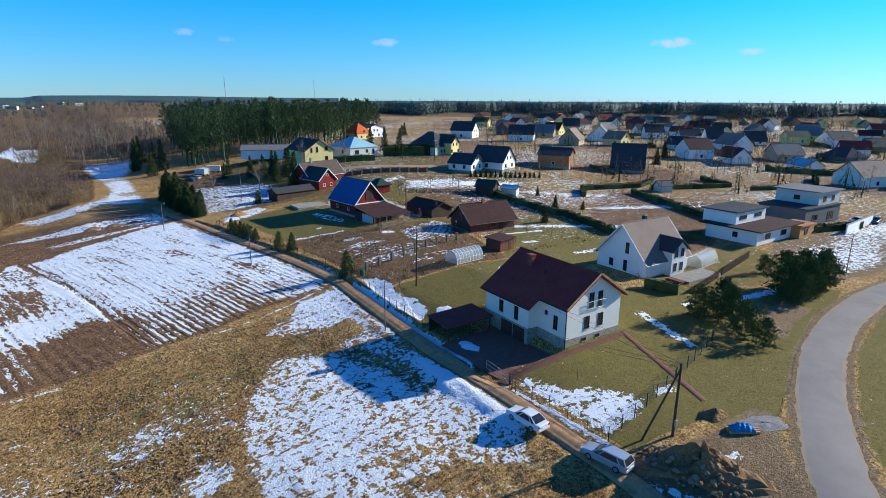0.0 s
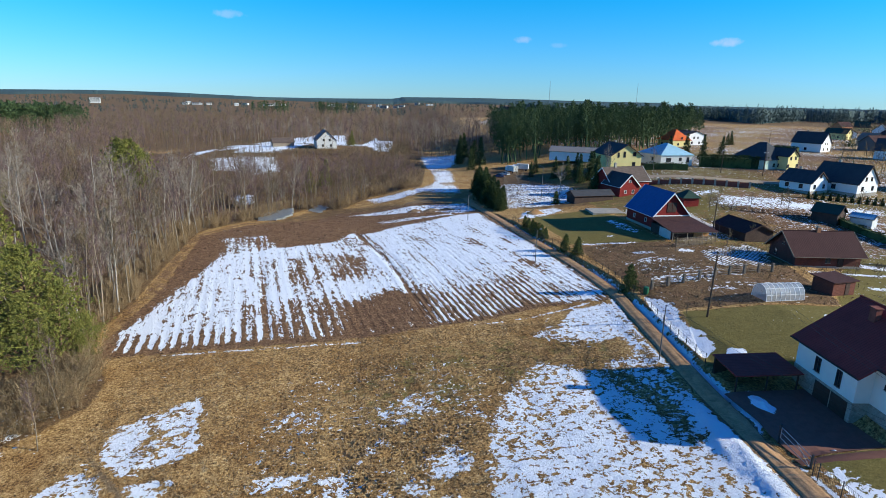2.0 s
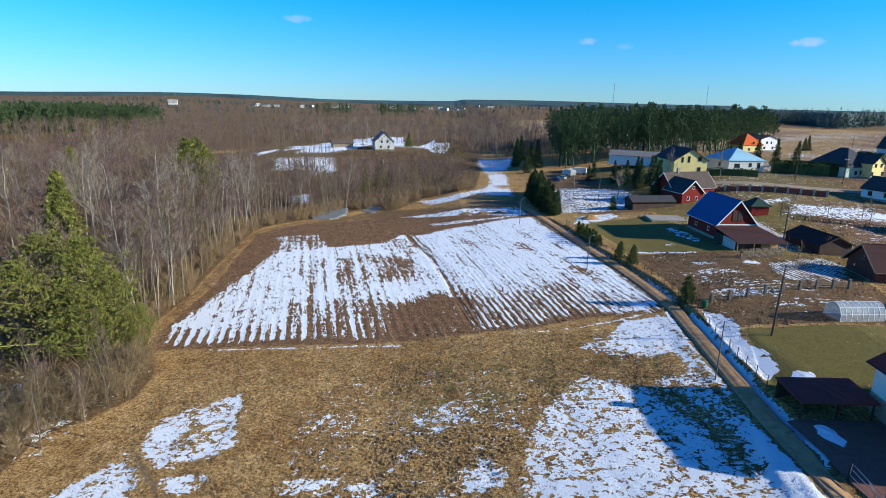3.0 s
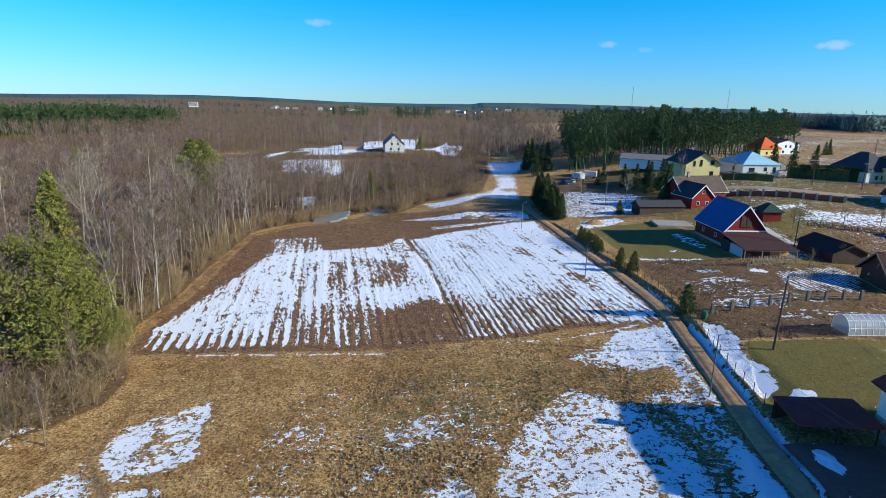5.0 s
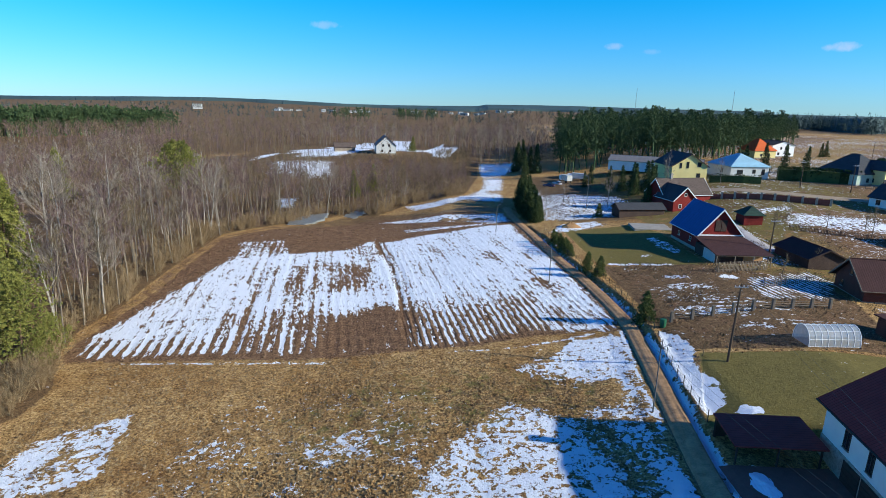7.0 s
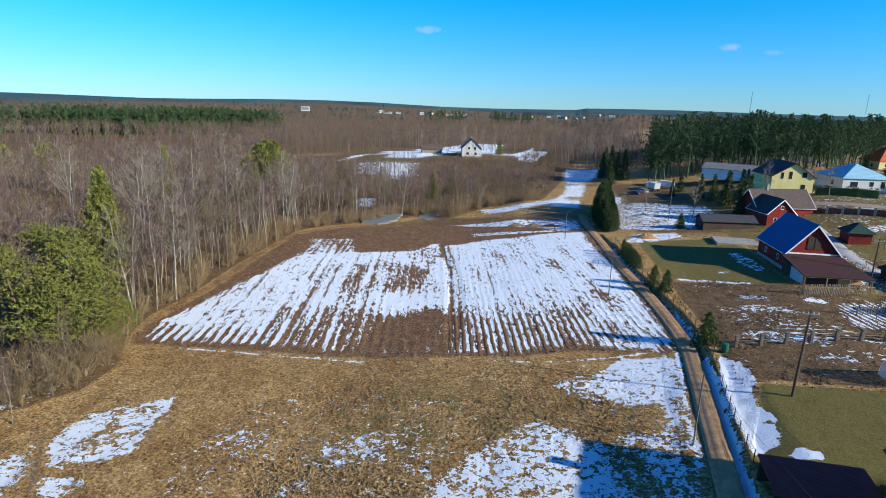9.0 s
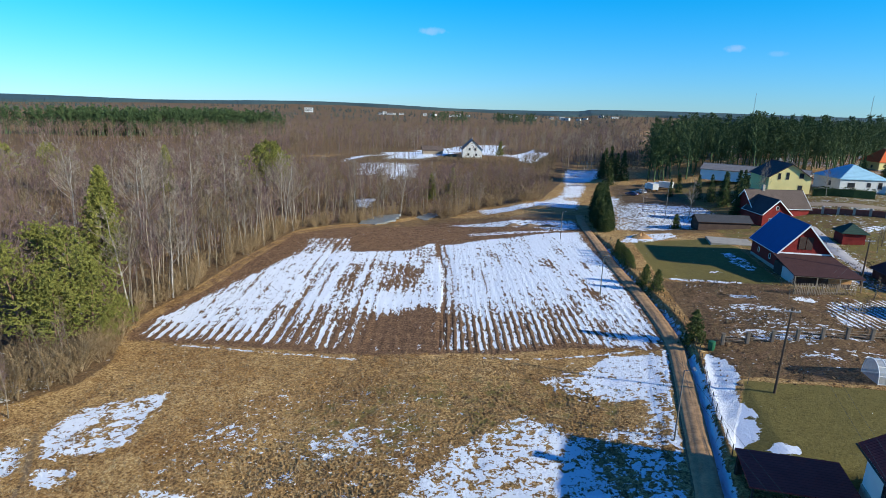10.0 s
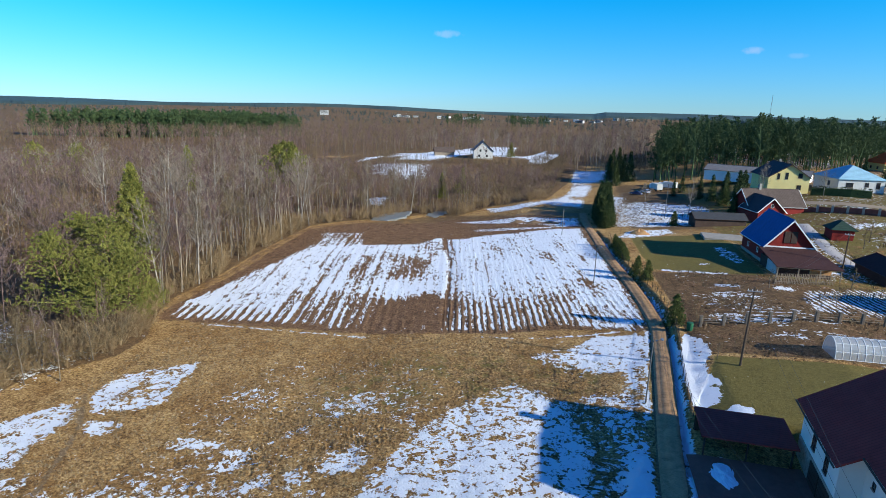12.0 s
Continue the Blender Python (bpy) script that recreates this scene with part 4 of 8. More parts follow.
idx = np.arange(nx_ * ny_).reshape(ny_, nx_)
quads = np.stack([idx[:-1, :-1], idx[:-1, 1:], idx[1:, 1:], idx[1:, :-1]], -1).reshape(-1, 4)
g_me = sheet("ground", np.stack([X, Y, Z], -1), quads)
for attr, chans in (("cover", (snow, lawn, soil)), ("extra", (stripe, litter, dirt))):
    a = g_me.attributes.new(attr, "FLOAT_COLOR", "POINT")
    rgba = np.ones((X.size, 4), np.float32)
    for k, ch in enumerate(chans):
        rgba[:, k] = np.clip(ch, 0, 1).ravel()
    a.data.foreach_set("color", rgba.ravel())
g_me.polygons.foreach_set("use_smooth", np.ones(len(quads), bool))
g_me.materials.append(M["ground"])
ground = tagged(new("ground", g_me), "dry tan meadow, ploughed soil and lawns with patches of melting snow", "ground", kind="structure")


# ---- building blocks ----
class Shape:
    """Collects points and faces for one mesh."""

    def __init__(self):
        self.v, self.f = [], []

    def add(self, pts, faces):
        o = len(self.v)
        self.v += [tuple(p) for p in pts]
        self.f += [tuple(o + i for i in q) for q in faces]
        return self

    def box(self, x0, x1, y0, y1, z0, z1, c=0.0):
        """A block; c cuts its upright edges."""
        if c:
            ring = [(x0 + c, y0), (x1 - c, y0), (x1, y0 + c), (x1, y1 - c), (x1 - c, y1), (x0 + c, y1), (x0, y1 - c), (x0, y0 + c)]
            return self.prism(ring, z0, z1)
        p = [(x, y, z) for z in (z0, z1) for x, y in ((x0, y0), (x1, y0), (x1, y1), (x0, y1))]
        return self.add(p, [(0, 3, 2, 1), (4, 5, 6, 7), (0, 1, 5, 4), (1, 2, 6, 5), (2, 3, 7, 6), (3, 0, 4, 7)])

    def prism(self, ring, z0, z1, top=1.0):
        n = len(ring)
        cx, cy = sum(p[0] for p in ring) / n, sum(p[1] for p in ring) / n
        pts = [(x, y, z0) for x, y in ring] + [(cx + (x - cx) * top, cy + (y - cy) * top, z1) for x, y in ring]
        return self.add(pts, [tuple(reversed(range(n))), tuple(range(n, 2 * n))] + [(i, (i + 1) % n, n + (i + 1) % n, n + i) for i in range(n)])

    def rod(self, a, b, r0, r1=None, n=6):
        r1 = r0 if r1 is None else r1
        a, b = Vector(a), Vector(b)
        d = (b - a).normalized()
        s = d.orthogonal().normalized()
        t = d.cross(s)
        ring = [s * math.cos(2 * math.pi * k / n) + t * math.sin(2 * math.pi * k / n) for k in range(n)]
        pts = [a + e * r0 for e in ring] + [b + e * r1 for e in ring]
        return self.add(pts, [tuple(reversed(range(n))), tuple(range(n, 2 * n))] + [(i, (i + 1) % n, n + (i + 1) % n, n + i) for i in range(n)])

    def slab(self, quad, thick):
        """A slab below a quad of points given anticlockwise from above."""
        q = [Vector(p) for p in quad]
        nrm = (q[1] - q[0]).cross(q[3] - q[0]).normalized() * thick
        return self.add(q + [p - nrm for p in q], [(0, 1, 2, 3), (7, 6, 5, 4), (0, 4, 5, 1), (1, 5, 6, 2), (2, 6, 7, 3), (3, 7, 4, 0)])

    def loft(self, rings, closed=True, caps=True):
        n = len(rings[0])
        pts = [p for r in rings for p in r]
        fs = []
        for k in range(len(rings) - 1):
            for i in range(n if closed else n - 1):
                j = (i + 1) % n
                fs.append((k * n + i, k * n + j, (k + 1) * n + j, (k + 1) * n + i))
        if caps:
            fs += [tuple(reversed(range(n))), tuple(range((len(rings) - 1) * n, len(rings) * n))]
        return self.add(pts, fs)

    def mesh(self, name, material, smooth=False):
        me = bpy.data.meshes.new(name)
        me.from_pydata(self.v, [], self.f)
        bm = bmesh.new()
        bm.from_mesh(me)
        bmesh.ops.recalc_face_normals(bm, faces=bm.faces)
        bm.to_mesh(me)
        bm.free()
        if smooth:
            me.polygons.foreach_set("use_smooth", np.ones(len(me.polygons), bool))
        me.materials.append(material)
        return me


def base(name, x, y, z, rot=0, label="", category="", group="", kind=""):
    ob = new(name)
    ob.empty_display_size = 0.2
    ob.matrix_basis = pose(x, y, z, 0, 0, rot)
    return tagged(ob, label, category, group, kind)


def part(name, shape, material, parent, label="", smooth=False):
    ob = new(name, shape.mesh(name, material, smooth) if isinstance(shape, Shape) else shape)
    ob.parent = parent
    return tagged(ob, label)


def ribbon(pts, half, lift, cols=(-1, 1), step=2.0, edge_drop=0.0):
    """A strip along a line on the plan, lying on the land."""
    line = []
    for (ax, ay), (bx, by) in zip(pts, pts[1:]):
        k = max(1, int(math.dist((ax, ay), (bx, by)) / step))
        line += [(ax + (bx - ax) * i / k, ay + (by - ay) * i / k) for i in range(k)]
    line.append(pts[-1])
    for _ in range(6):
        line = [line[0]] + [((a[0] + 2 * b[0] + c[0]) / 4, (a[1] + 2 * b[1] + c[1]) / 4) for a, b, c in zip(line, line[1:], line[2:])] + [line[-1]]
    V, F = [], []
    n = len(cols)
    for k, (x, y) in enumerate(line):
        ax, ay = line[max(0, k - 1)]
        bx, by = line[min(len(line) - 1, k + 1)]
        d = math.hypot(bx - ax, by - ay)
        px, py = (by - ay) / d, -(bx - ax) / d
        for j, c in enumerate(cols):
            h = half * (1 + 0.03 * math.sin(k * 0.23 + c * 2) * (abs(c) == 1))
            qx, qy = x + px * c * h, y + py * c * h
            V.append((qx, qy, at(qx, qy) + lift - (edge_drop if j in (0, n - 1) else 0)))
        if k:
            F += [((k - 1) * n + j, (k - 1) * n + j + 1, k * n + j + 1, k * n + j) for j in range(n - 1)]
    return V, F


def lay_ribbon(name, pts, half, lift, material, label, category, cols=(-1, -0.5, 0, 0.5, 1), drop=0.25, ruts=None):
    V, F = ribbon(pts, half, lift, cols, 1.2, drop)
    if ruts:
        n = len(cols)
        V = [(x, y, z - ruts[k % n]) for k, (x, y, z) in enumerate(V)]
    me = bpy.data.meshes.new(name)
    me.from_pydata(V, [], F)
    me.polygons.foreach_set("use_smooth", np.ones(len(me.polygons), bool))
    me.materials.append(material)
    return tagged(new(name, me), label, category, kind="structure")


lay_ribbon("verge", ROAD, 3.5, 0.06, M["verge"], "narrow sandy verge along the asphalt", "verge", drop=0.16)
lay_ribbon("road", ROAD, 2.9, 0.10, M["asphalt"], "worn grey asphalt road curving past the plots", "road", drop=0.16)
lay_ribbon("lane", LANE, 1.15, 0.07, M["lane"], "rutted brown dirt lane between field and fence", "lane",
           cols=(-1, -0.72, -0.5, -0.3, 0, 0.3, 0.5, 0.72, 1), drop=0.22, ruts=(0, 0.0, 0.07, 0.0, -0.03, 0.0, 0.07, 0, 0))


# ---- houses ----
def window(parent, side, u, z, w, h, half_w, half_d, frame="frame", leafs=1, label=""):
    """A framed window on a wall of a house: S and N are the ends of its length, W and E its long sides."""
    t = 0.07
    outer = [(-w / 2, -h / 2), (w / 2, -h / 2), (w / 2, h / 2), (-w / 2, h / 2)]
    inner = [(-w / 2 + t, -h / 2 + t), (w / 2 - t, -h / 2 + t), (w / 2 - t, h / 2 - t), (-w / 2 + t, h / 2 - t)]
    fr = Shape().add([(p, yy, q) for yy in (-0.06, 0.02) for ring in (outer, inner) for p, q in ring],
                     [f_ for i in range(4) for f_ in ((i, (i + 1) % 4, 4 + (i + 1) % 4, 4 + i), (8 + i, 12 + i, 12 + (i + 1) % 4, 8 + (i + 1) % 4),
                                                      (i, 8 + i, 8 + (i + 1) % 4, (i + 1) % 4), (4 + i, 4 + (i + 1) % 4, 12 + (i + 1) % 4, 12 + i))])
    m = {"S": pose(u, -half_d, z), "N": pose(-u, half_d, z, 0, 0, 180), "W": pose(-half_w, -u, z, 0, 0, -90), "E": pose(half_w, u, z, 0, 0, 90)}[side]
    ob = part("window", fr, M[frame], parent, label)
    ob.matrix_basis = m
    part("pane", Shape().box(-w / 2 + t * 0.5, w / 2 - t * 0.5, -0.02, 0.01, -h / 2 + t * 0.5, h / 2 - t * 0.5), M["glass"], ob)
    part("sill", Shape().box(-w / 2 - 0.06, w / 2 + 0.06, -0.13, 0.0, -h / 2 - 0.05, -h / 2), M["concrete"], ob)
    for k in range(1, leafs):
        c = -w / 2 + w * k / leafs
        part("mullion", Shape().box(c - 0.035, c + 0.035, -0.05, 0.02, -h / 2 + t, h / 2 - t), M[frame], ob)
    return ob


def gable_house(name, x, y, rot, w, d, eave, ridge, wall, roof, label, over=0.5, wins=(), chimney=(), plinth=None, plinth_h=0.5, z=None,
                fascia="frame", category="house", group="", frame="frame", gable=None, sink=0.6, door=None, hip=0.0):
    """A house with a ridge along its own y: w across, d along; heights above its ground."""
    z = at(x, y) if z is None else z
    h = base(name, x, y, z, rot, label, category, group)
    a, b = w / 2, d / 2
    hp = min(hip, b * 0.95)
    body = Shape()
    ring = [(-a, -sink), (a, -sink), (a, eave), (0, ridge), (-a, eave)] if not hip else [(-a, -sink), (a, -sink), (a, eave), (-a, eave)]
    n = len(ring)
    body.add([(p, -b, q) for p, q in ring] + [(p, b, q) for p, q in ring],
             [tuple(range(n)), tuple(reversed(range(n, 2 * n)))] + [(i, n + i, n + (i + 1) % n, (i + 1) % n) for i in range(n)])
    part("wall", body, M[wall], h)
    if gable:
        for s in (-1, 1):
            g = Shape()
            yy = s * (b + 0.03)
            g.add([(-a, yy, eave), (a, yy, eave), (0, yy, ridge), (-a, yy - s * 0.02, eave), (a, yy - s * 0.02, eave), (0, yy - s * 0.02, ridge)],
                  [(0, 1, 2), (3, 5, 4), (0, 3, 4, 1), (1, 4, 5, 2), (2, 5, 3, 0)])
            part("gable_cladding", g, M[gable], h)
    slope = (ridge - eave) / a
    lift = 0.16
    e, o = eave - slope * over + lift, a + over
    if hip:
        r = Shape()
        bb = b + over
        top = [(0, -bb + hp, ridge + lift), (0, bb - hp, ridge + lift)]
        low = [(-o, -bb, e), (o, -bb, e), (o, bb, e), (-o, bb, e)]
        r.add(top + low + [(p[0], p[1], p[2] - 0.14) for p in low],
              [(0, 2, 3), (0, 3, 4, 1), (1, 4, 5), (1, 5, 2, 0), (2, 6, 7, 3), (3, 7, 8, 4), (4, 8, 9, 5), (5, 9, 6, 2), (6, 9, 8, 7)])
        part("roof", r, M[roof], h)
    else:
        bb = b + over
        for s in (-1, 1):
            r = Shape()
            q = [(0, -bb, ridge + lift), (0, bb, ridge + lift), (s * o, bb, e), (s * o, -bb, e)]
            r.slab(q if s < 0 else q[::-1], 0.13)
            part("roof_slope", r, M[roof], h)
            for yy in (-bb, bb):
                t = Shape()
                t.slab([(0, yy - 0.05, ridge + lift + 0.03), (0, yy + 0.05, ridge + lift + 0.03), (s * o, yy + 0.05, e + 0.03), (s * o, yy - 0.05, e + 0.03)][::-s], 0.24)
                part("verge_board", t, M[fascia], h)
            gu = Shape().rod((s * (o + 0.05), -bb, e - 0.05), (s * (o + 0.05), bb, e - 0.05), 0.07)
            part("gutter", gu, M[fascia], h)
        part("ridge_cap", Shape().rod((0, -bb, ridge + lift + 0.02), (0, bb, ridge + lift + 0.02), 0.11), M[roof], h)
    if plinth:
        p = Shape().box(-a - 0.04, a + 0.04, -b - 0.04, b + 0.04, -sink, plinth_h)
        part("plinth", p, M[plinth], h)
    for cx, cy, top, mat in chimney:
        c = Shape().box(cx - 0.35, cx + 0.35, cy - 0.35, cy + 0.35, eave, top, 0.03)
        ch = part("chimney", c, M[mat], h)
        cap = Shape().box(cx - 0.43, cx + 0.43, cy - 0.43, cy + 0.43, top, top + 0.1).box(cx - 0.2, cx + 0.2, cy - 0.2, cy + 0.2, top + 0.1, top + 0.3)
        part("chimney_cap", cap, M["concrete"], ch)
    for wn in wins:
        window(h, *wn, a, b, frame)
    if door:
        side, u, dw, dh, dm = door
        s = Shape().box(-dw / 2, dw / 2, -0.05, 0.02, 0, dh).box(-dw / 2 - 0.07, -dw / 2, -0.08, 0.02, 0, dh + 0.07).box(dw / 2, dw / 2 + 0.07, -0.08, 0.02, 0, dh + 0.07).box(-dw / 2, dw / 2, -0.08, 0.02, dh, dh + 0.07)
        o2 = part("door", s, M[dm], h)
        o2.matrix_basis = {"S": pose(u, -b, plinth_h * 0.6), "W": pose(-a, -u, plinth_h * 0.6, 0, 0, -90), "E": pose(a, u, plinth_h * 0.6, 0, 0, 90)}[side]
    return h


def flat_house(name, x, y, rot, blocks, label, z=None, category="house"):
    """A modern house of boxes: (x0, x1, y0, y1, z0, z1, wall, roof, overhang, wins)."""
    z = at(x, y) if z is None else z
    h = base(name, x, y, z, rot, label, category)
    for x0, x1, y0, y1, z0, z1, wall, roof, over, wins in blocks:
        part("wall", Shape().box(x0, x1, y0, y1, z0, z1), M[wall], h)
        part("roof", Shape().box(x0 - over, x1 + over, y0 - over, y1 + over, z1, z1 + 0.28, 0.02), M[roof], h)
        for side, u, zz, ww, hh in wins:
            wv = window(h, side, u, zz, ww, hh, (x1 - x0) / 2, (y1 - y0) / 2, "dark_metal", 3 if ww > 2 else 1)
            wv.matrix_basis = pose((x0 + x1) / 2, (y0 + y1) / 2, 0) @ wv.matrix_basis
    return h


# the cream house by the lane, dark red roof, rubble plinth
HZ = 1.15
home = base("house", 50.2, 44.6, HZ, -4, "cream plastered house with dark red metal roof and stone plinth", "house")
HW, HD, ST, EV, RG, RX = 9.8, 14.8, 2.3, 6.85, 10.25, 5.0
w1 = Shape()
# main body: gable profile along y, then the deeper northern half
for x0, y0, y1 in ((0, 0, 5.4), (-1.7, 5.4, HD)):
    sl = (RG - EV) / RX
    ev0 = EV + sl * x0
    ring = [(x0, ST), (HW, ST), (HW, EV + 0.15), (RX, RG), (x0, ev0)]
    w1.add([(p, y0, q) for p, q in ring] + [(p, y1, q) for p, q in ring], [(0, 1, 2, 3, 4), (9, 8, 7, 6, 5)] + [(i, 5 + i, 5 + (i + 1) % 5, (i + 1) % 5) for i in range(5)])
part("wall", w1, M["plaster"], home)
pl = Shape().box(-0.06, HW + 0.06, -0.06, 5.4, -0.6, ST).box(-1.76, HW + 0.06, 5.4, HD + 0.06, -0.6, ST)
part("plinth", pl, M["stone"], home, "rough field stone plinth")
sl = (RG - EV) / RX
ov = 0.65
for nm, quad in (("roof_slope", [(RX, -ov, RG), (RX, 4.6, RG), (-ov, 4.6, EV - sl * ov), (-ov, -ov, EV - sl * ov)]),
                 ("roof_slope", [(RX, 4.6, RG), (RX, HD + ov, RG), (-1.7 - ov, HD + ov, EV - sl * (1.7 + ov)), (-1.7 - ov, 4.6, EV - sl * (1.7 + ov))]),
                 ("roof_slope", [(RX, HD + ov, RG), (RX, -ov, RG), (HW + ov, -ov, EV + 0.15 - sl * ov), (HW + ov, HD + ov, EV + 0.15 - sl * ov)])):
    q = [(a, b, c + 0.2) for a, b, c in quad]
    part(nm, Shape().slab(q, 0.16), M["roof_red"], home)
part("ridge_cap", Shape().rod((RX, -ov, RG + 0.22), (RX, HD + ov, RG + 0.22), 0.13, n=8), M["roof_red"], home)
for s, xe, ze in ((-1, -ov, EV - sl * ov), (1, HW + ov, EV + 0.15 - sl * ov)):
    t = Shape().slab([(RX, -ov - 0.06, RG + 0.24), (RX, -ov + 0.02, RG + 0.24), (xe, -ov + 0.02, ze + 0.24), (xe, -ov - 0.06, ze + 0.24)][::s], 0.26)
    part("verge_board", t, M["wood_new"], home, "orange timber verge board")
part("gutter", Shape().rod((-ov - 0.05, -ov, EV - sl * ov + 0.1), (-ov - 0.05, 4.6, EV - sl * ov + 0.1), 0.08), M["frame"], home)
part("gutter", Shape().rod((-1.7 - ov - 0.05, 4.6, EV - sl * (1.7 + ov) + 0.1), (-1.7 - ov - 0.05, HD + ov, EV - sl * (1.7 + ov) + 0.1), 0.08), M["frame"], home)
part("downpipe", Shape().rod((-0.1, 0.05, 0.2), (-0.1, 0.05, EV - 0.3), 0.06), M["frame"], home, "dark brown downpipe")
for cy in (11.0,):
    ch = part("chimney", Shape().box(RX - 2.0, RX - 1.3, cy - 0.45, cy + 0.45, RG - 2.0, RG + 0.35, 0.03), M["red_brick"], home, "red brick chimney")
    part("chimney_cap", Shape().box(RX - 2.1, RX - 1.2, cy - 0.55, cy + 0.55, RG + 0.35, RG + 0.46), M["red_brick"], ch)
part("roof_vent", Shape().rod((RX - 2.2, 7.4, RG - 1.9), (RX - 2.2, 7.4, RG - 0.9), 0.12, n=8).rod((RX - 2.2, 7.4, RG - 0.95), (RX - 2.2, 7.4, RG - 0.8), 0.2, n=8), M["dark_metal"], home)


def home_window(px, py, z, w, h, face, leafs=2, frame="frame"):
    o = window(home, "S", 0, 0, w, h, 0, 0, frame, leafs)
    o.matrix_basis = pose(px, py, z, 0, 0, 0 if face == "S" else -90)
    return o


home_window(3.6, 0, ST + 1.7, 0.95, 1.75, "S")
home_window(6.1, 0, ST + 1.7, 0.95, 1.75, "S")
home_window(4.2, 0, ST + 4.65, 0.85, 2.1, "S")
home_window(5.8, 0, ST + 4.65, 0.85, 2.1, "S")
home_window(3.2, -0.06, 1.75, 0.8, 0.45, "S", 1)
home_window(5.7, -0.06, 1.75, 0.8, 0.45, "S", 1)
home_window(0, 2.0, ST + 1.75, 0.75, 1.9, "W")
home_window(0, 3.8, ST + 2.6, 0.5, 0.55, "W", 1)
home_window(-1.7, 7.9, ST + 1.5, 0.8, 1.9, "W")
home_window(-1.7, 11.2, ST + 1.5, 0.9, 1.7, "W")
br = part("balcony_rail", Shape().rod((3.4, -0.25, ST + 4.55), (6.6, -0.25, ST + 4.55), 0.03), M["steel"], home, "thin steel balcony rail")
part("lower_rail", Shape().rod((3.4, -0.25, ST + 3.6), (6.6, -0.25, ST + 3.6), 0.03), M["steel"], br)
for px_ in (3.4, 6.6):
    part("bracket", Shape().rod((px_, -0.25, ST + 4.55), (px_, 0, ST + 4.55), 0.025), M["steel"], br)
for k in range(17):
    part("baluster", Shape().rod((3.4 + 0.2 * k, -0.25, ST + 3.6), (3.4 + 0.2 * k, -0.25, ST + 4.55), 0.012, n=4), M["steel"], br)
for yy in (6.0, 8.6):
    g = Shape().box(-0.05, 0.02, -1.2, 1.2, 0.05, 2.05)
    for k in range(4):
        g.box(-0.08, -0.05, -1.16, 1.16, 0.12 + 0.48 * k, 0.12 + 0.48 * k + 0.4)
    gd = part("garage_door", g, M["frame"], home, "dark brown sectional garage door")
    gd.matrix_basis = pose(-1.76, yy + 1.2, 0)

# carport beside the drive
cp = base("carport", 40.9, 57.3, 0.75, -1, "low carport with dark brown sheet roof on posts", "carport")
part("roof", Shape().slab([(-0.2, -0.2, 2.35), (7.9, -0.2, 2.45), (7.9, 4.9, 2.75), (-0.2, 4.9, 2.65)], 0.14), M["roof_red"], cp)
for a in (0.15, 3.8, 7.5):
    for b in (0.1, 4.6):
        part("post", Shape().box(a - 0.07, a + 0.07, b - 0.07, b + 0.07, -0.5, 2.3), M["boards_dark"], cp)
part("side_wall", Shape().box(0, 7.6, 4.65, 4.72, -0.5, 2.4), M["boards_dark"], cp)
part("beam", Shape().box(0, 7.7, -0.05, 0.07, 2.18, 2.34), M["boards_dark"], cp)


# the blue-roofed barn and its lean-to
BARN_Z = 3.75
barn = gable_house("barn", 67.4, 133.8, 4.3, 8.9, 12.8, 3.7, 8.8, "boards_red", "roof_blue", "red boarded barn with steep blue sheet roof", 0.5,
                   wins=(("W", 3.0, 1.9, 0.9, 1.0), ("W", -2.5, 1.9, 0.9, 1.0)), plinth="concrete", plinth_h=0.6, z=BARN_Z, fascia="frame_w", category="barn", frame="frame_w")
for s in (-0.62, 0.62):
    part("loft_door", Shape().box(s - 0.55, s + 0.55, -6.5, -6.42, 4.3, 6.6), M["boards_dark"], barn, "dark boarded loft door leaf")
part("gable_beam", Shape().box(-4.6, 4.6, -6.56, -6.42, 3.35, 3.6), M["frame_w"], barn, "white painted beam below the gable")
lt = base("lean_to", 67.4, 127.2, BARN_Z, 4.3, "lean-to with brown sheet roof against the barn gable", "lean-to")
part("roof", Shape().slab([(-5.2, -10.2, 1.95), (6.0, -10.2, 1.95), (5.1, 0.1, 3.35), (-5.1, 0.1, 3.35)], 0.12), M["roof_brown"], lt)
part("wall", Shape().box(-4.5, 4.6, -8.6, -0.2, -0.6, 2.05), M["boards_dark"], lt)
part("side_panel", Shape().box(-4.62, -4.5, -8.6, -4.0, -0.5, 1.95), M["pale"], lt, "pale plastered side panel")
part("board_front", Shape().box(1.0, 4.6, -8.75, -8.6, 0.5, 1.8), M["wood_new"], lt, "orange timber boards")
part("front_panel", Shape().box(-4.4, 0.9, -8.7, -8.6, -0.5, 1.85), M["boards_dark"], lt)
for a in (-4.9, -1.4, 2.2, 5.6):
    part("post", Shape().box(a - 0.07, a + 0.07, -10.1, -9.96, -0.5, 1.95), M["wood"], lt)
part("eave_beam", Shape().box(-5.1, 5.9, -10.12, -9.98, 1.7, 1.84), M["wood"], lt)

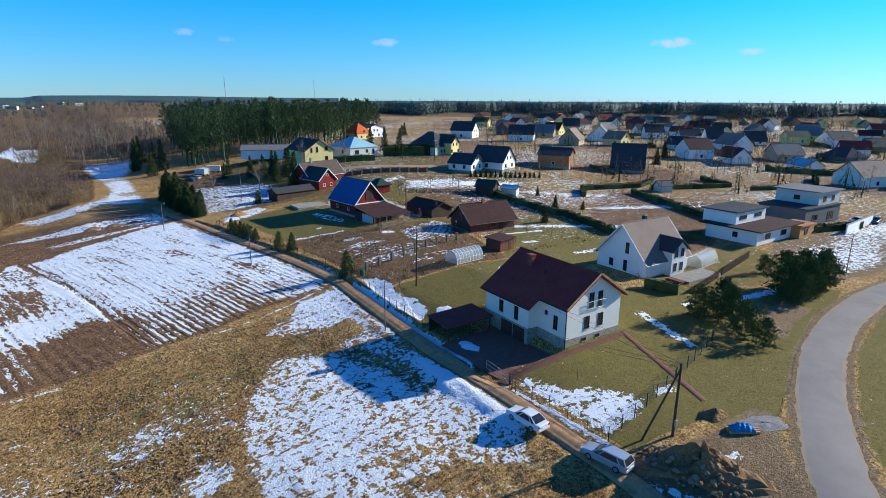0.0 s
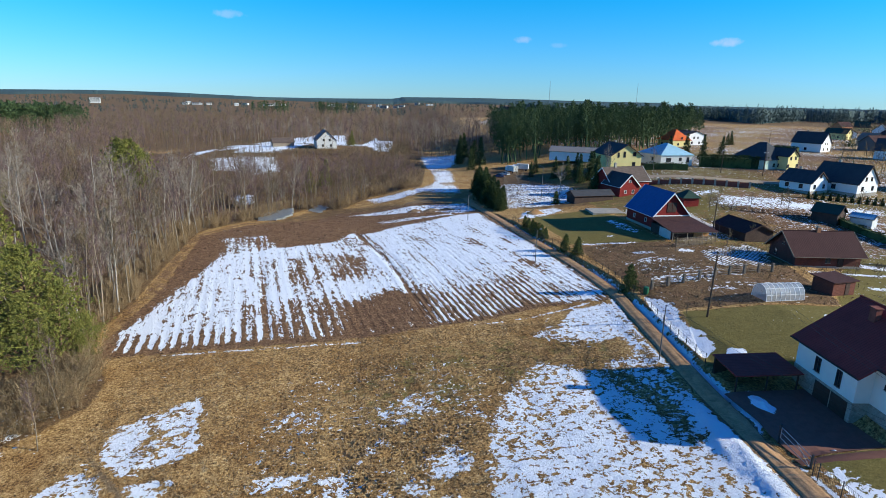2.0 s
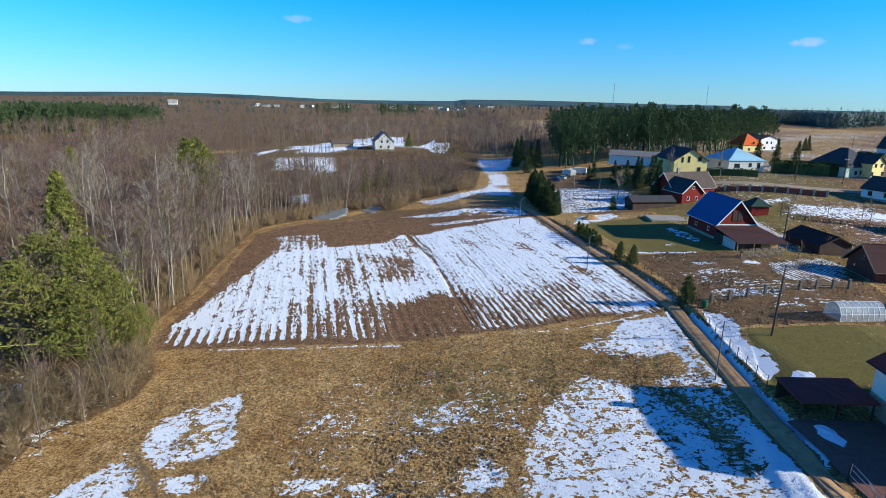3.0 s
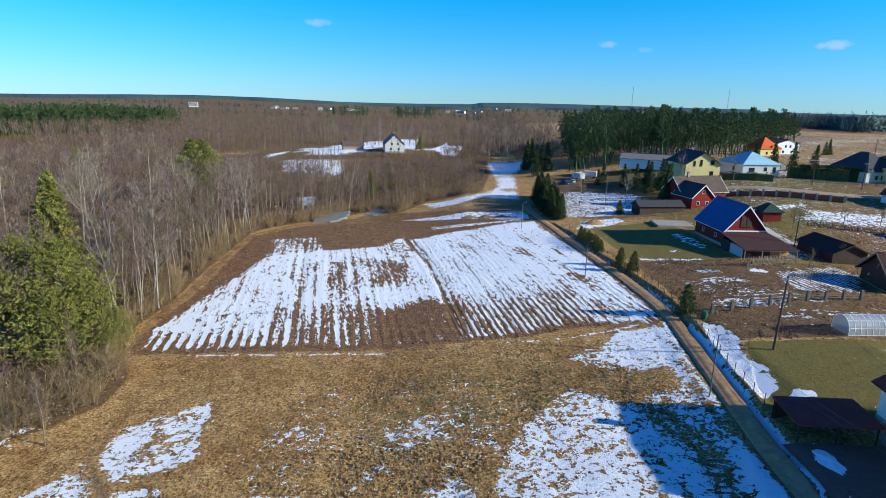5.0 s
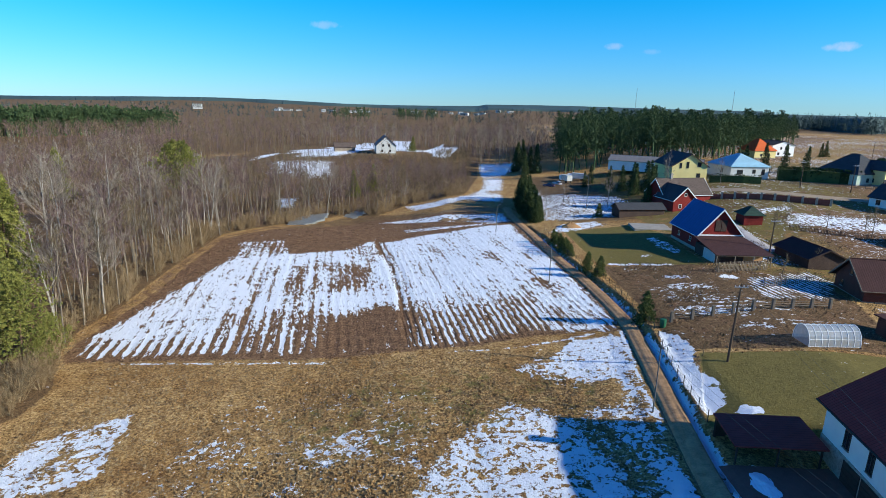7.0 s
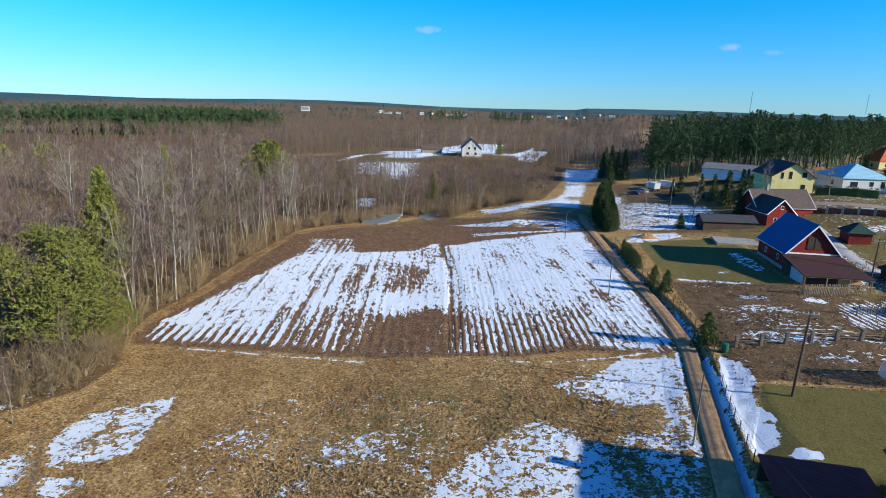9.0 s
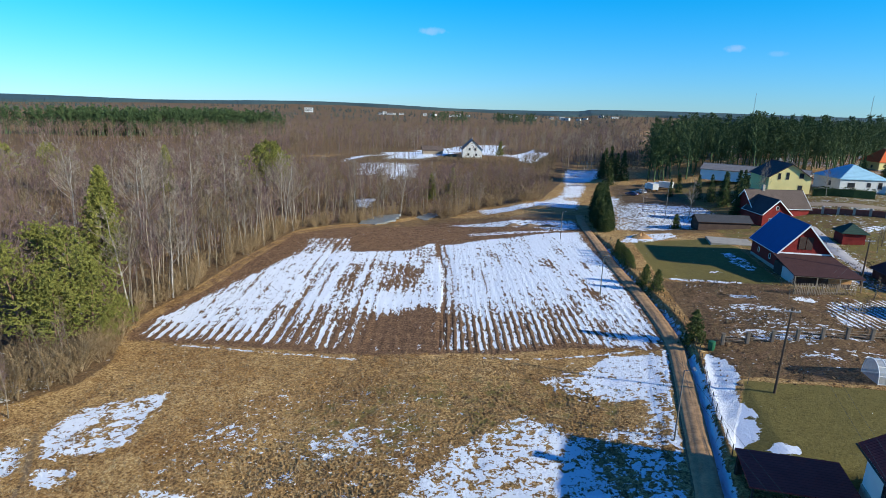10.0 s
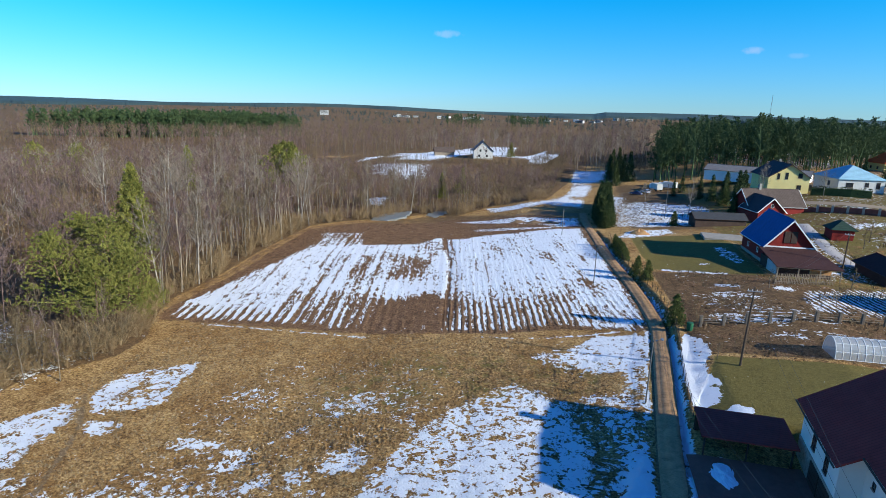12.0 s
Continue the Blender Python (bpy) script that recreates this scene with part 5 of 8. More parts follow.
# old red farmhouse: cross gable
farm = gable_house("farmhouse", 78.5, 183.0, 106, 9.0, 15.5, 4.0, 8.0, "boards_red", "roof_fibre", "old red farmhouse with brown fibre sheet roof", 0.5, z=4.2,
                   chimney=((0, 3.0, 9.3, "concrete"),), fascia="frame_w")
wing = gable_house("farmhouse_wing", 75.3, 175.5, 14, 7.0, 9.0, 4.0, 7.4, "boards_red", "roof_dark", "red gabled wing of the old farmhouse", 0.5, z=3.7,
                   wins=(("S", -1.4, 2.2, 0.9, 1.1), ("S", 1.4, 2.2, 0.9, 1.1), ("S", 0, 5.4, 0.8, 0.9)), fascia="frame_w", frame="frame_w", category="house")
stable = gable_house("low_shed", 62.9, 168.5, 100, 5.0, 13.0, 2.2, 3.4, "boards_dark", "roof_dark", "low dark boarded shed beside the farmhouse", 0.4, z=3.3, category="shed")

# log cabin, brick hut, glasshouse in the kitchen garden
cabin = gable_house("cabin", 86.0, 103.6, 84, 9.0, 12.5, 2.7, 6.1, "logs", "roof_brown", "red-brown log cabin with brown metal roof", 0.8, z=2.75,
                    wins=(("E", -3.6, 1.5, 1.0, 1.1), ("E", 3.6, 1.5, 1.0, 1.1), ("W", 0, 1.5, 1.0, 1.1), ("N", 0, 4.0, 0.9, 1.0), ("N", -2.2, 1.5, 0.9, 1.1)), chimney=((0, 0, 7.0, "brick"),), plinth="concrete", plinth_h=0.35, fascia="wood", category="cabin", door=("W", 2.4, 1.0, 2.0, "boards_dark"))
hut = base("garden_hut", 74.3, 84.1, 3.25, 14, "small red-brown hut with flat brown roof", "shed")
part("wall", Shape().box(-2.5, 2.5, -1.8, 1.8, -0.4, 2.4), M["logs"], hut)
part("roof", Shape().slab([(-2.9, -2.2, 2.5), (2.9, -2.2, 2.4), (2.9, 2.2, 2.75), (-2.9, 2.2, 2.85)], 0.16), M["roof_brown"], hut)
part("door", Shape().box(0.3, 1.2, -1.86, -1.8, 0, 2.0), M["boards_dark"], hut)


def glasshouse(x, y, rot, length, width, height, label):
    g = base("greenhouse", x, y, at(x, y), rot, label, "greenhouse", "tunnel greenhouses")
    n = 12
    arc = [(-width / 2 * math.cos(math.pi * k / n), height * math.sin(math.pi * k / n) ** 0.8) for k in range(n + 1)]
    bays = max(4, int(length / 0.8))
    for b in range(bays):
        x0, x1 = -length / 2 + length * b / bays + 0.02, -length / 2 + length * (b + 1) / bays - 0.02
        s = Shape()
        s.loft([[(xx, p, q) for p, q in arc] for xx in (x0, x1)], closed=False, caps=False)
        part("sheet", s, M["poly"], g)
    for b in range(bays + 1):
        xx = -length / 2 + length * b / bays
        s = Shape().loft([[(xx - 0.03, p * k, q * k) for k in (0.99, 1.02)] + [(xx + 0.03, p * k, q * k) for k in (1.02, 0.99)] for p, q in arc])
        part("hoop", s, M["frame_w"], g)
    for xx in (-length / 2, length / 2):
        s = Shape().add([(xx, p, q) for p, q in arc], [tuple(range(n + 1))])
        part("end_sheet", s, M["poly"], g)
    s = Shape()
    for p, q in ((-width / 2, 0.05), (width / 2, 0.05), (0, height), (-width * 0.48, height * 0.42), (width * 0.48, height * 0.42), (-width * 0.32, height * 0.8), (width * 0.32, height * 0.8)):
        s.rod((-length / 2, p, q), (length / 2, p, q), 0.035, n=4)
    part("rail", s, M["frame_w"], g)
    return g


glasshouse(62.4, 80.9, 4, 6.6, 3.3, 2.35, "arched polycarbonate greenhouse on a steel frame in the garden")
glasshouse(101.5, 55.5, 8, 7.5, 3.2, 2.3, "arched polycarbonate greenhouse beside the fence")

# white house with the grey roof and dormer
h2 = gable_house("house", 89.2, 60.6, 87, 11.0, 12.0, 3.3, 9.2, "white", "roof_tan", "white house with steep tan-grey roof and a dark dormer", 0.6, z=2.4,
                 wins=(("N", 1.2, 5.0, 0.8, 2.0), ("N", 1.0, 1.7, 0.8, 2.0), ("N", -2.2, 1.7, 0.9, 1.4)), chimney=((0.6, -0.4, 10.0, "dark_metal"),), plinth="concrete", plinth_h=0.4, fascia="frame_w")
dm = base("dormer", 90.4, 55.7, 2.4, -3, "dark dormer over the white entrance bay", "dormer")
dw = Shape().add([(-2.0, -1.9, 0), (2.0, -1.9, 0), (2.0, -1.9, 5.0), (0, -1.9, 6.7), (-2.0, -1.9, 5.0), (-2.0, 2.4, 0), (2.0, 2.4, 0), (2.0, 2.4, 5.0), (0, 2.4, 6.7), (-2.0, 2.4, 5.0)],
                 [(0, 1, 2, 3, 4), (9, 8, 7, 6, 5), (0, 5, 6, 1), (1, 6, 7, 2), (2, 7, 8, 3), (3, 8, 9, 4), (4, 9, 5, 0)])
part("wall", dw, M["white"], dm)
for s in (-1, 1):
    part("roof_slope", Shape().slab([(0, -2.5, 6.9), (0, 3.4, 6.9), (s * 2.6, 3.4, 4.7), (s * 2.6, -2.5, 4.7)][::-s], 0.14), M["roof_dark"], dm)
for u, zz in ((-0.9, 4.3), (0.9, 4.3), (-0.9, 1.7), (0.9, 1.7)):
    window(dm, "S", u, zz, 0.9, 1.5, 2.0, 1.9, "frame")
sk = part("skylight", Shape().slab([(-4.6, -2.2, 6.15), (-3.7, -2.2, 6.15), (-3.7, -0.9, 7.45), (-4.6, -0.9, 7.45)], 0.1), M["glass"], h2)
sk.matrix_basis = pose(0, 0, 0, 0, 0, -90)
tr = base("terrace", 91.0, 51.6, 2.2, -3, "raised terrace with red brick steps before the white house", "terrace")
part("deck", Shape().box(-4, 5.5, -2.4, 1.6, -0.4, 0.75, 0.03), M["concrete"], tr)
for k in range(5):
    part("step", Shape().box(-6.6 + 0.35 * k, -4.0, -1.8, 1.2, -0.4, 0.15 * (k + 1)), M["red_brick"], tr)

# two flat-roofed modern houses and the plots behind
flat_house("modern_house", 134.0, 62.5, -2, [
    (-9.5, 7.5, -7, 5, -0.5, 3.2, "white", "roof_brown", 1.3, (("S", -4, 1.7, 2.2, 1.2), ("S", 3, 1.7, 2.6, 1.2), ("W", 1.0, 1.7, 1.2, 1.2))),
    (-8, 5, -1, 7, 3.2, 6.2, "white", "roof_dark", 0.5, (("S", -3.5, 4.9, 3.2, 0.9), ("S", 3.0, 4.9, 3.2, 0.9))),
    (5.5, 11.5, -9.0, -5.0, -0.5, 2.9, "wood_new", "brick", 0.6, (("S", 0, 1.5, 1.5, 1.6),))], "white flat-roofed house with brown terrace roofs")
flat_house("modern_house", 163.0, 63.5, -4, [
    (-9, 9, -6, 6, -0.5, 4.4, "grey_wall", "roof_dark", 0.3, (("S", -4, 2.0, 2.6, 1.6), ("S", 4, 1.8, 3.0, 2.4))),
    (-1, 10, -5, 6, 4.4, 8.0, "pale", "roof_grey", 0.8, (("S", 2.0, 6.2, 1.4, 1.4), ("S", -2.5, 6.2, 1.6, 1.4), ("W", 0, 6.2, 1.6, 1.2)))], "grey two-storey flat-roofed house")
gw = base("garden_wall", 160, 49.3, 2.4, 3, "white rendered garden wall with coping", "wall")
part("wall", Shape().box(-6, 14, -0.15, 0.15, -0.5, 2.2), M["white"], gw)
part("coping", Shape().box(-6.1, 14.1, -0.22, 0.22, 2.2, 2.3), M["concrete"], gw)

G2 = (("S", -2.2, 1.7, 1.1, 1.3), ("S", 2.2, 1.7, 1.1, 1.3), ("S", 0, 5.0, 1.1, 1.3), ("W", 2.0, 1.7, 1.2, 1.3), ("W", -2.5, 1.7, 1.2, 1.3))
G3 = (("S", -2.6, 1.7, 1.2, 1.4), ("S", 2.6, 1.7, 1.2, 1.4), ("S", -1.4, 4.6, 1.0, 1.3), ("S", 1.4, 4.6, 1.0, 1.3), ("W", 0, 1.7, 1.3, 1.4), ("E", 0, 1.7, 1.3, 1.4))
# name, x, y, turn, across, along, eave, ridge, wall, roof, windows, label, hip
HOUSES = [
    ("house", 145.5, 168.0, 20, 10.5, 14, 3.4, 8.6, "white", "roof_dark", G3, "white gabled house with dark roof behind a conifer row", 0),
    ("house", 132.5, 169.0, 20, 8.5, 10, 3.0, 6.2, "white", "roof_dark", G2, "white outbuilding with dark roof", 0),
    ("house", 176.0, 163.0, 30, 10, 13, 5.0, 7.6, "brick", "roof_dark", G3, "orange brick house with dark roof", 0),
    ("house", 203.0, 147.0, 35, 13, 13, 2.0, 10.8, "grey_wall", "roof_dark", G3, "black A-shaped house with steep dark roof", 0),
    ("house", 90.8, 218.5, 3, 12.2, 16.5, 5.8, 9.8, "yellow", "roof_dark", (("S", 3.2, 6.4, 1.3, 1.6), ("S", 3.2, 2.6, 1.3, 1.6), ("S", -0.8, 6.2, 0.9, 2.2), ("S", -3.2, 6.0, 0.8, 1.9)), "yellow two-storey house with dark roof", 0),
    ("house", 112.5, 222.0, 8, 14, 15, 4.6, 8.4, "pale", "roof_pale", (("S", -3.6, 2.6, 2.2, 1.5), ("S", 1.6, 2.8, 1.2, 1.4), ("S", 5.0, 2.6, 1.2, 2.0), ("W", 2, 2.6, 1.3, 1.5)), "grey block house with pale blue hipped roof", 7.0),
    ("house", 148.0, 214.0, 20, 15, 15, 4.0, 9.8, "green_wall", "roof_dark", G3, "pale green house with dark hipped roof", 6.5),
    ("house", 153.0, 208.0, 20, 6, 8, 5.5, 8.0, "yellow", "roof_dark", G3, "yellow gabled wing of the green house", 0),
    ("house", 164.0, 316.0, 12, 12, 13, 4.2, 9.6, "yellow", "roof_orange", G2, "ochre house with bright orange hipped roof", 6.0),
    ("house", 180.0, 330.0, 12, 13, 13, 6.2, 8.2, "white", "roof_dark", G3, "white modern house at the wood's edge", 0),
    ("house", 231.0, 294.0, 30, 12, 15, 5.0, 10.4, "white", "roof_dark", G3, "white house with tall windows and grey roof", 0),
    ("house", 240.0, 250.0, 40, 11, 15, 4.6, 9.6, "white", "roof_dark", G3, "white house with dark roof", 0),
    ("house", 284.0, 276.0, 35, 13, 17, 3.2, 8.2, "tan_wall", "roof_grey", G2, "tan house with grey-brown roof", 0),
    ("house", 361.0, 318.0, 45, 10, 13, 4.2, 9.8, "yellow", "roof_dark", G3, "yellow gabled house with dark roof", 0),
    ("house", 246.0, 216.0, 120, 11, 17, 3.4, 9.0, "tan_wall", "roof_tan", G2, "long house with pale tan roof", 0),
    ("house", 288.0, 230.0, 125, 13, 19, 3.4, 9.6, "white", "roof_grey", G2, "white house with light grey roof", 0),
    ("house", 333.0, 223.0, 55, 8, 12, 4.6, 9.0, "white", "roof_dark", G2, "narrow white gabled house with dark roof", 0),
    ("house", 264.0, 153.0, 65, 12, 13, 5.2, 9.8, "white", "roof_brown", G3, "white two-storey house with brown roof", 0),
    ("house", 335.0, 199.0, 50, 9, 12, 3.6, 7.2, "white", "roof_dark", G2, "white bungalow with dark roof", 0),
    ("house", 344.0, 188.0, 60, 8, 11, 2.4, 9.0, "white", "roof_dark", G2, "white A-shaped cottage with dark roof", 0),
    ("house", 315.0, 160.0, 150, 12, 18, 4.0, 9.4, "white", "roof_grey", G3, "large white house with grey roof", 0),
    ("house", 273.0, 138.0, 150, 10, 14, 3.4, 7.6, "white", "roof_brown", G2, "white house with brown roof", 0),
    ("house", 357.0, 169.0, 55, 8, 12, 2.8, 8.2, "white", "roof_dark", G2, "white gabled cottage with dark roof", 0),
    ("house", 312.0, 132.0, 60, 11, 15, 3.6, 8.4, "tan_wall", "roof_grey", G2, "tan house with a plain grey roof", 0),
    ("house", 420.0, 147.0, 65, 14, 18, 5.0, 9.8, "white", "roof_dark", G3, "white two-storey house with dark roof", 0),
    ("house", 345.0, 116.0, 150, 12, 17, 3.0, 7.2, "grey_wall", "roof_dark", G2, "dark house with dark hipped roof", 5),
    ("house", 250.0, 77.0, 70, 12, 15, 4.4, 9.2, "plaster", "roof_tan", G3, "cream house with tan roof", 0),
    ("house", 262.0, 62.0, 70, 10, 12, 3.2, 7.0, "plaster", "roof_tan", G2, "cream outbuilding with tan roof", 0),
    ("house", 424.0, 127.0, 60, 11, 14, 3.6, 8.4, "grey_wall", "roof_dark", G2, "dark grey house with dark roof", 0),
    ("house", 283.0, 110.0, 150, 9, 12, 2.8, 5.4, "white", "roof_pale", G2, "low white house with pale sheet roof", 0),
    ("house", -38.5, 364.0, 14, 12.0, 15, 5.0, 10.6, "pale", "roof_grey", (("S", -2.4, 1.8, 1.2, 1.4), ("S", 2.4, 1.8, 1.2, 1.4), ("S", -1.8, 5.0, 1.2, 1.4), ("S", 1.8, 5.0, 1.2, 1.4)), "grey-white farmhouse with dull roof in a snowy clearing", 0),
    ("house", -66.0, 372.0, 110, 7, 13, 2.6, 5.0, "wood", "roof_fibre", (), "weathered shed beside the farmhouse in the clearing", 0),
]
for nm, hx, hy, ht, hw, hd, he, hr, wl, rf, wi, lb, hip in HOUSES:
    gable_house(nm, hx, hy, ht, hw, hd, he, hr, wl, rf, lb, 0.5, wins=wi, hip=hip, plinth="concrete", plinth_h=0.4,
                chimney=((0.4, hd * 0.18, hr + 0.8, "concrete"),) if hw > 7 and not hip else (), group="houses of the settlement", frame="frame_w" if wl in ("brick", "grey_wall") else "frame", sink=1.5)

# further houses of the settlement, in loose rows
rr = random.Random(11)
for k in range(74):
    for _ in range(30):
        bear, dist = radians(rr.uniform(39.5, 78)), rr.uniform(330, 760)
        hx, hy = dist * math.sin(bear), dist * math.cos(bear)
        if all(math.dist((hx, hy), (q[1], q[2])) > 24 for q in HOUSES):
            break
    hw, hd = rr.uniform(8, 12), rr.uniform(11, 16)
    he = rr.uniform(2.6, 5.4)
    wl, rf = rr.choice(["white", "white", "tan_wall", "plaster", "yellow", "brick", "grey_wall"]), rr.choice(["roof_dark", "roof_dark", "roof_grey", "roof_brown", "roof_red", "roof_tan", "roof_green"])
    names = {"white": "white", "tan_wall": "tan", "plaster": "cream", "yellow": "yellow", "brick": "brick", "grey_wall": "dark grey"}
    roofs = {"roof_dark": "dark", "roof_grey": "grey", "roof_brown": "brown", "roof_red": "dark red", "roof_tan": "tan", "roof_green": "dark green"}
    gable_house("house", hx, hy, rr.uniform(0, 180), hw, hd, he, he + hw * rr.uniform(0.34, 0.5), wl, rf,
                "distant %s house with %s pitched roof" % (names[wl], roofs[rf]), 0.5, wins=G2[:4] if dist < 560 else G2[:2], group="houses of the settlement", sink=1.5)
    HOUSES.append((0, hx, hy))

# long low white building before the pines, sheds of the yard
lg = gable_house("long_shed", 92.0, 250.0, 66, 11, 36, 3.4, 5.2, "white", "roof_grey", "long low white farm building", 0.4, z=at(92, 250), category="shed")
for k in range(7):
    window(lg, "E", -15 + 5 * k, 1.9, 1.4, 1.0, 5.5, 18, "frame_w")
sd = gable_house("dark_shed", 84.5, 124.5, 4, 7.0, 11.0, 2.2, 3.8, "boards_dark", "roof_brown", "dark boarded garden shed with brown roof", 0.5, category="shed", z=2.9)
ks = gable_house("garden_hut", 86.5, 154.5, 0, 4.5, 4.5, 2.6, 4.2, "boards_red", "roof_green", "small red hut with green roof", 0.5, category="hut", hip=2.2)
ks2 = gable_house("garden_hut", 116.0, 137.0, 30, 5.0, 6.0, 2.6, 4.4, "boards_dark", "roof_green", "dark garden hut with green roof", 0.4, category="hut")
ks3 = gable_house("garden_hut", 122.5, 133.0, 30, 3.5, 5.0, 2.2, 3.0, "pale", "roof_pale", "small pale garden hut", 0.3, category="hut")
ks4 = gable_house("garden_hut", 177.0, 113.0, 60, 4, 5, 2.2, 3.6, "pale", "roof_grey", "small pale hut on a lawn", 0.3, category="hut")


# ---- trees ----
def tubes(P0, P1, R0, R1, n=3):
    """Tapered rods between pairs of points, as arrays."""
    P0, P1 = np.asarray(P0, float), np.asarray(P1, float)
    R0, R1 = np.broadcast_to(np.asarray(R0, float), len(P0)), np.broadcast_to(np.asarray(R1, float), len(P0))
    d = P1 - P0
    d /= np.maximum(np.linalg.norm(d, axis=1, keepdims=True), 1e-6)
    ref = np.where(np.abs(d[:, 2:3]) > 0.9, [[1.0, 0, 0]], [[0, 0, 1.0]])
    s = np.cross(d, ref)
    s /= np.linalg.norm(s, axis=1, keepdims=True)
    t = np.cross(d, s)
    V = np.empty((len(P0), 2 * n, 3))
    for k in range(n):
        e = s * math.cos(2 * math.pi * k / n) + t * math.sin(2 * math.pi * k / n)
        V[:, k] = P0 + e * R0[:, None]
        V[:, n + k] = P1 + e * R1[:, None]
    F = np.array([(k, (k + 1) % n, n + (k + 1) % n, n + k) for k in range(n)])
    F = (F[None] + (np.arange(len(P0)) * 2 * n)[:, None, None]).reshape(-1, 4)
    T = np.concatenate([F[:, [0, 1, 2]], F[:, [0, 2, 3]]])
    return V.reshape(-1, 3), T


def blades(P, D, L, W, rng):
    """Slim triangles from points P along D."""
    n = len(P)
    side = np.cross(D, rng.normal(size=(n, 3)))
    side /= np.maximum(np.linalg.norm(side, axis=1, keepdims=True), 1e-6)
    W = np.broadcast_to(np.asarray(W, float), n)[:, None] / 2
    V = np.stack([P - side * W, P + side * W, P + D * np.broadcast_to(L, n)[:, None]], 1).reshape(-1, 3)
    return V, np.arange(3 * n).reshape(-1, 3)


def limb(spine, rad, n=6):
    """One unbroken tapered stem along a spine."""
    spine, rad = np.asarray(spine, float), np.asarray(rad, float)
    a = np.arange(n) * 2 * np.pi / n
    V = np.stack([np.column_stack([p[0] + r * np.cos(a), p[1] + r * np.sin(a), np.full(n, p[2])]) for p, r in zip(spine, rad)]).reshape(-1, 3)
    F = []
    for k in range(len(spine) - 1):
        for i in range(n):
            j = (i + 1) % n
            F += [(k * n + i, k * n + j, (k + 1) * n + j), (k * n + i, (k + 1) * n + j, (k + 1) * n + i)]
    return V, np.array(F)


def unit(v):
    return v / np.maximum(np.linalg.norm(v, axis=-1, keepdims=True), 1e-6)


def join(*pairs):
    V, F, o = [], [], 0
    for v, f in pairs:
        V.append(v)
        F.append(f + o)
        o += len(v)
    return np.concatenate(V), np.concatenate(F)


def bare_tree(seed, h, limbs=20, subs=5, twigs=6, spread=0.24, start=0.35, stem=0.011, tw=0.035, rough=0):
    """Trunk and crown of a leafless tree."""
    rng = np.random.RandomState(seed)
    k = (8, 4, 2)[rough]
    zs = np.linspace(0, 1, k + 1)
    bend = np.cumsum(rng.normal(0, 0.012 * h, (k + 1, 2)), 0) * zs[:, None] ** 0.7
    spine = np.column_stack([bend, zs * h])
    rad = stem * h * (1 - zs) ** 0.8 + 0.018
    trunk = limb(spine, rad, (6, 3, 3)[rough])
    t = start + (0.97 - start) * np.sort(rng.rand(limbs)) ** 0.85
    P = np.column_stack([np.interp(t, zs, spine[:, i]) for i in range(3)])
    az = rng.rand(limbs) * 2 * np.pi + np.arange(limbs) * 2.4
    el = np.radians(rng.uniform(28, 62, limbs))
    D = np.column_stack([np.cos(az) * np.cos(el), np.sin(az) * np.cos(el), np.sin(el)])
    L = spread * h * (1.15 - t) * rng.uniform(0.7, 1.25, limbs)
    mid = P + D * L[:, None] * 0.5
    D2 = unit(D + np.array([0, 0, 0.45]) + rng.normal(0, 0.15, D.shape))
    end = mid + D2 * L[:, None] * 0.55
    r = np.interp(t, zs, rad) * 0.5
    if rough == 0:
        out = [tubes(P, mid, r, r * 0.6), tubes(mid, end, r * 0.6, r * 0.2 + 0.006)]
    elif rough == 1:
        out = [tubes(P, end, r * 0.8, r * 0.3)]
    else:
        out = [blades(P, end - P, np.ones(limbs), r * 2, rng)]
    q = rng.uniform(0.25, 1.0, (limbs, subs))
    S = np.where(q[..., None] < 0.5, P[:, None] + (mid - P)[:, None] * (q[..., None] * 2), mid[:, None] + (end - mid)[:, None] * (q[..., None] * 2 - 1)).reshape(-1, 3)
    SD = unit(np.repeat(D2, subs, 0) + rng.normal(0, 0.55, (limbs * subs, 3)) + np.array([0, 0, 0.2]))
    SL = np.repeat(L, subs) * rng.uniform(0.22, 0.5, limbs * subs)
    SE = S + SD * SL[:, None]
    out.append(tubes(S, SE, 0.022, 0.008) if rough == 0 else blades(S, SE - S, np.ones(len(S)), tw * 1.3, rng))
    n = limbs * subs
    g = rng.uniform(0.1, 1, (n, twigs, 1))
    TP = (S[:, None] + (SE - S)[:, None] * g).reshape(-1, 3)
    TD = unit(np.repeat(SD, twigs, 0) + rng.normal(0, 0.5, (n * twigs, 3)) + np.array([0, 0, 0.15]))
    out.append(blades(TP, TD, np.repeat(SL, twigs) * rng.uniform(0.35, 0.8, n * twigs), tw, rng))
    return trunk, join(*out)


def needles(C, size, per, rng, up=0.25):
    """Tufts of needle sprays round the points C."""
    n = len(C)
    D = unit(rng.normal(size=(n * per, 3)) + np.array([0, 0, up]))
    s = np.repeat(np.broadcast_to(size, n), per) * rng.uniform(0.6, 1.3, n * per)
    P = np.repeat(C, per, 0) - D * s[:, None] * 0.35
    return blades(P, D, s, s * 0.34, rng)


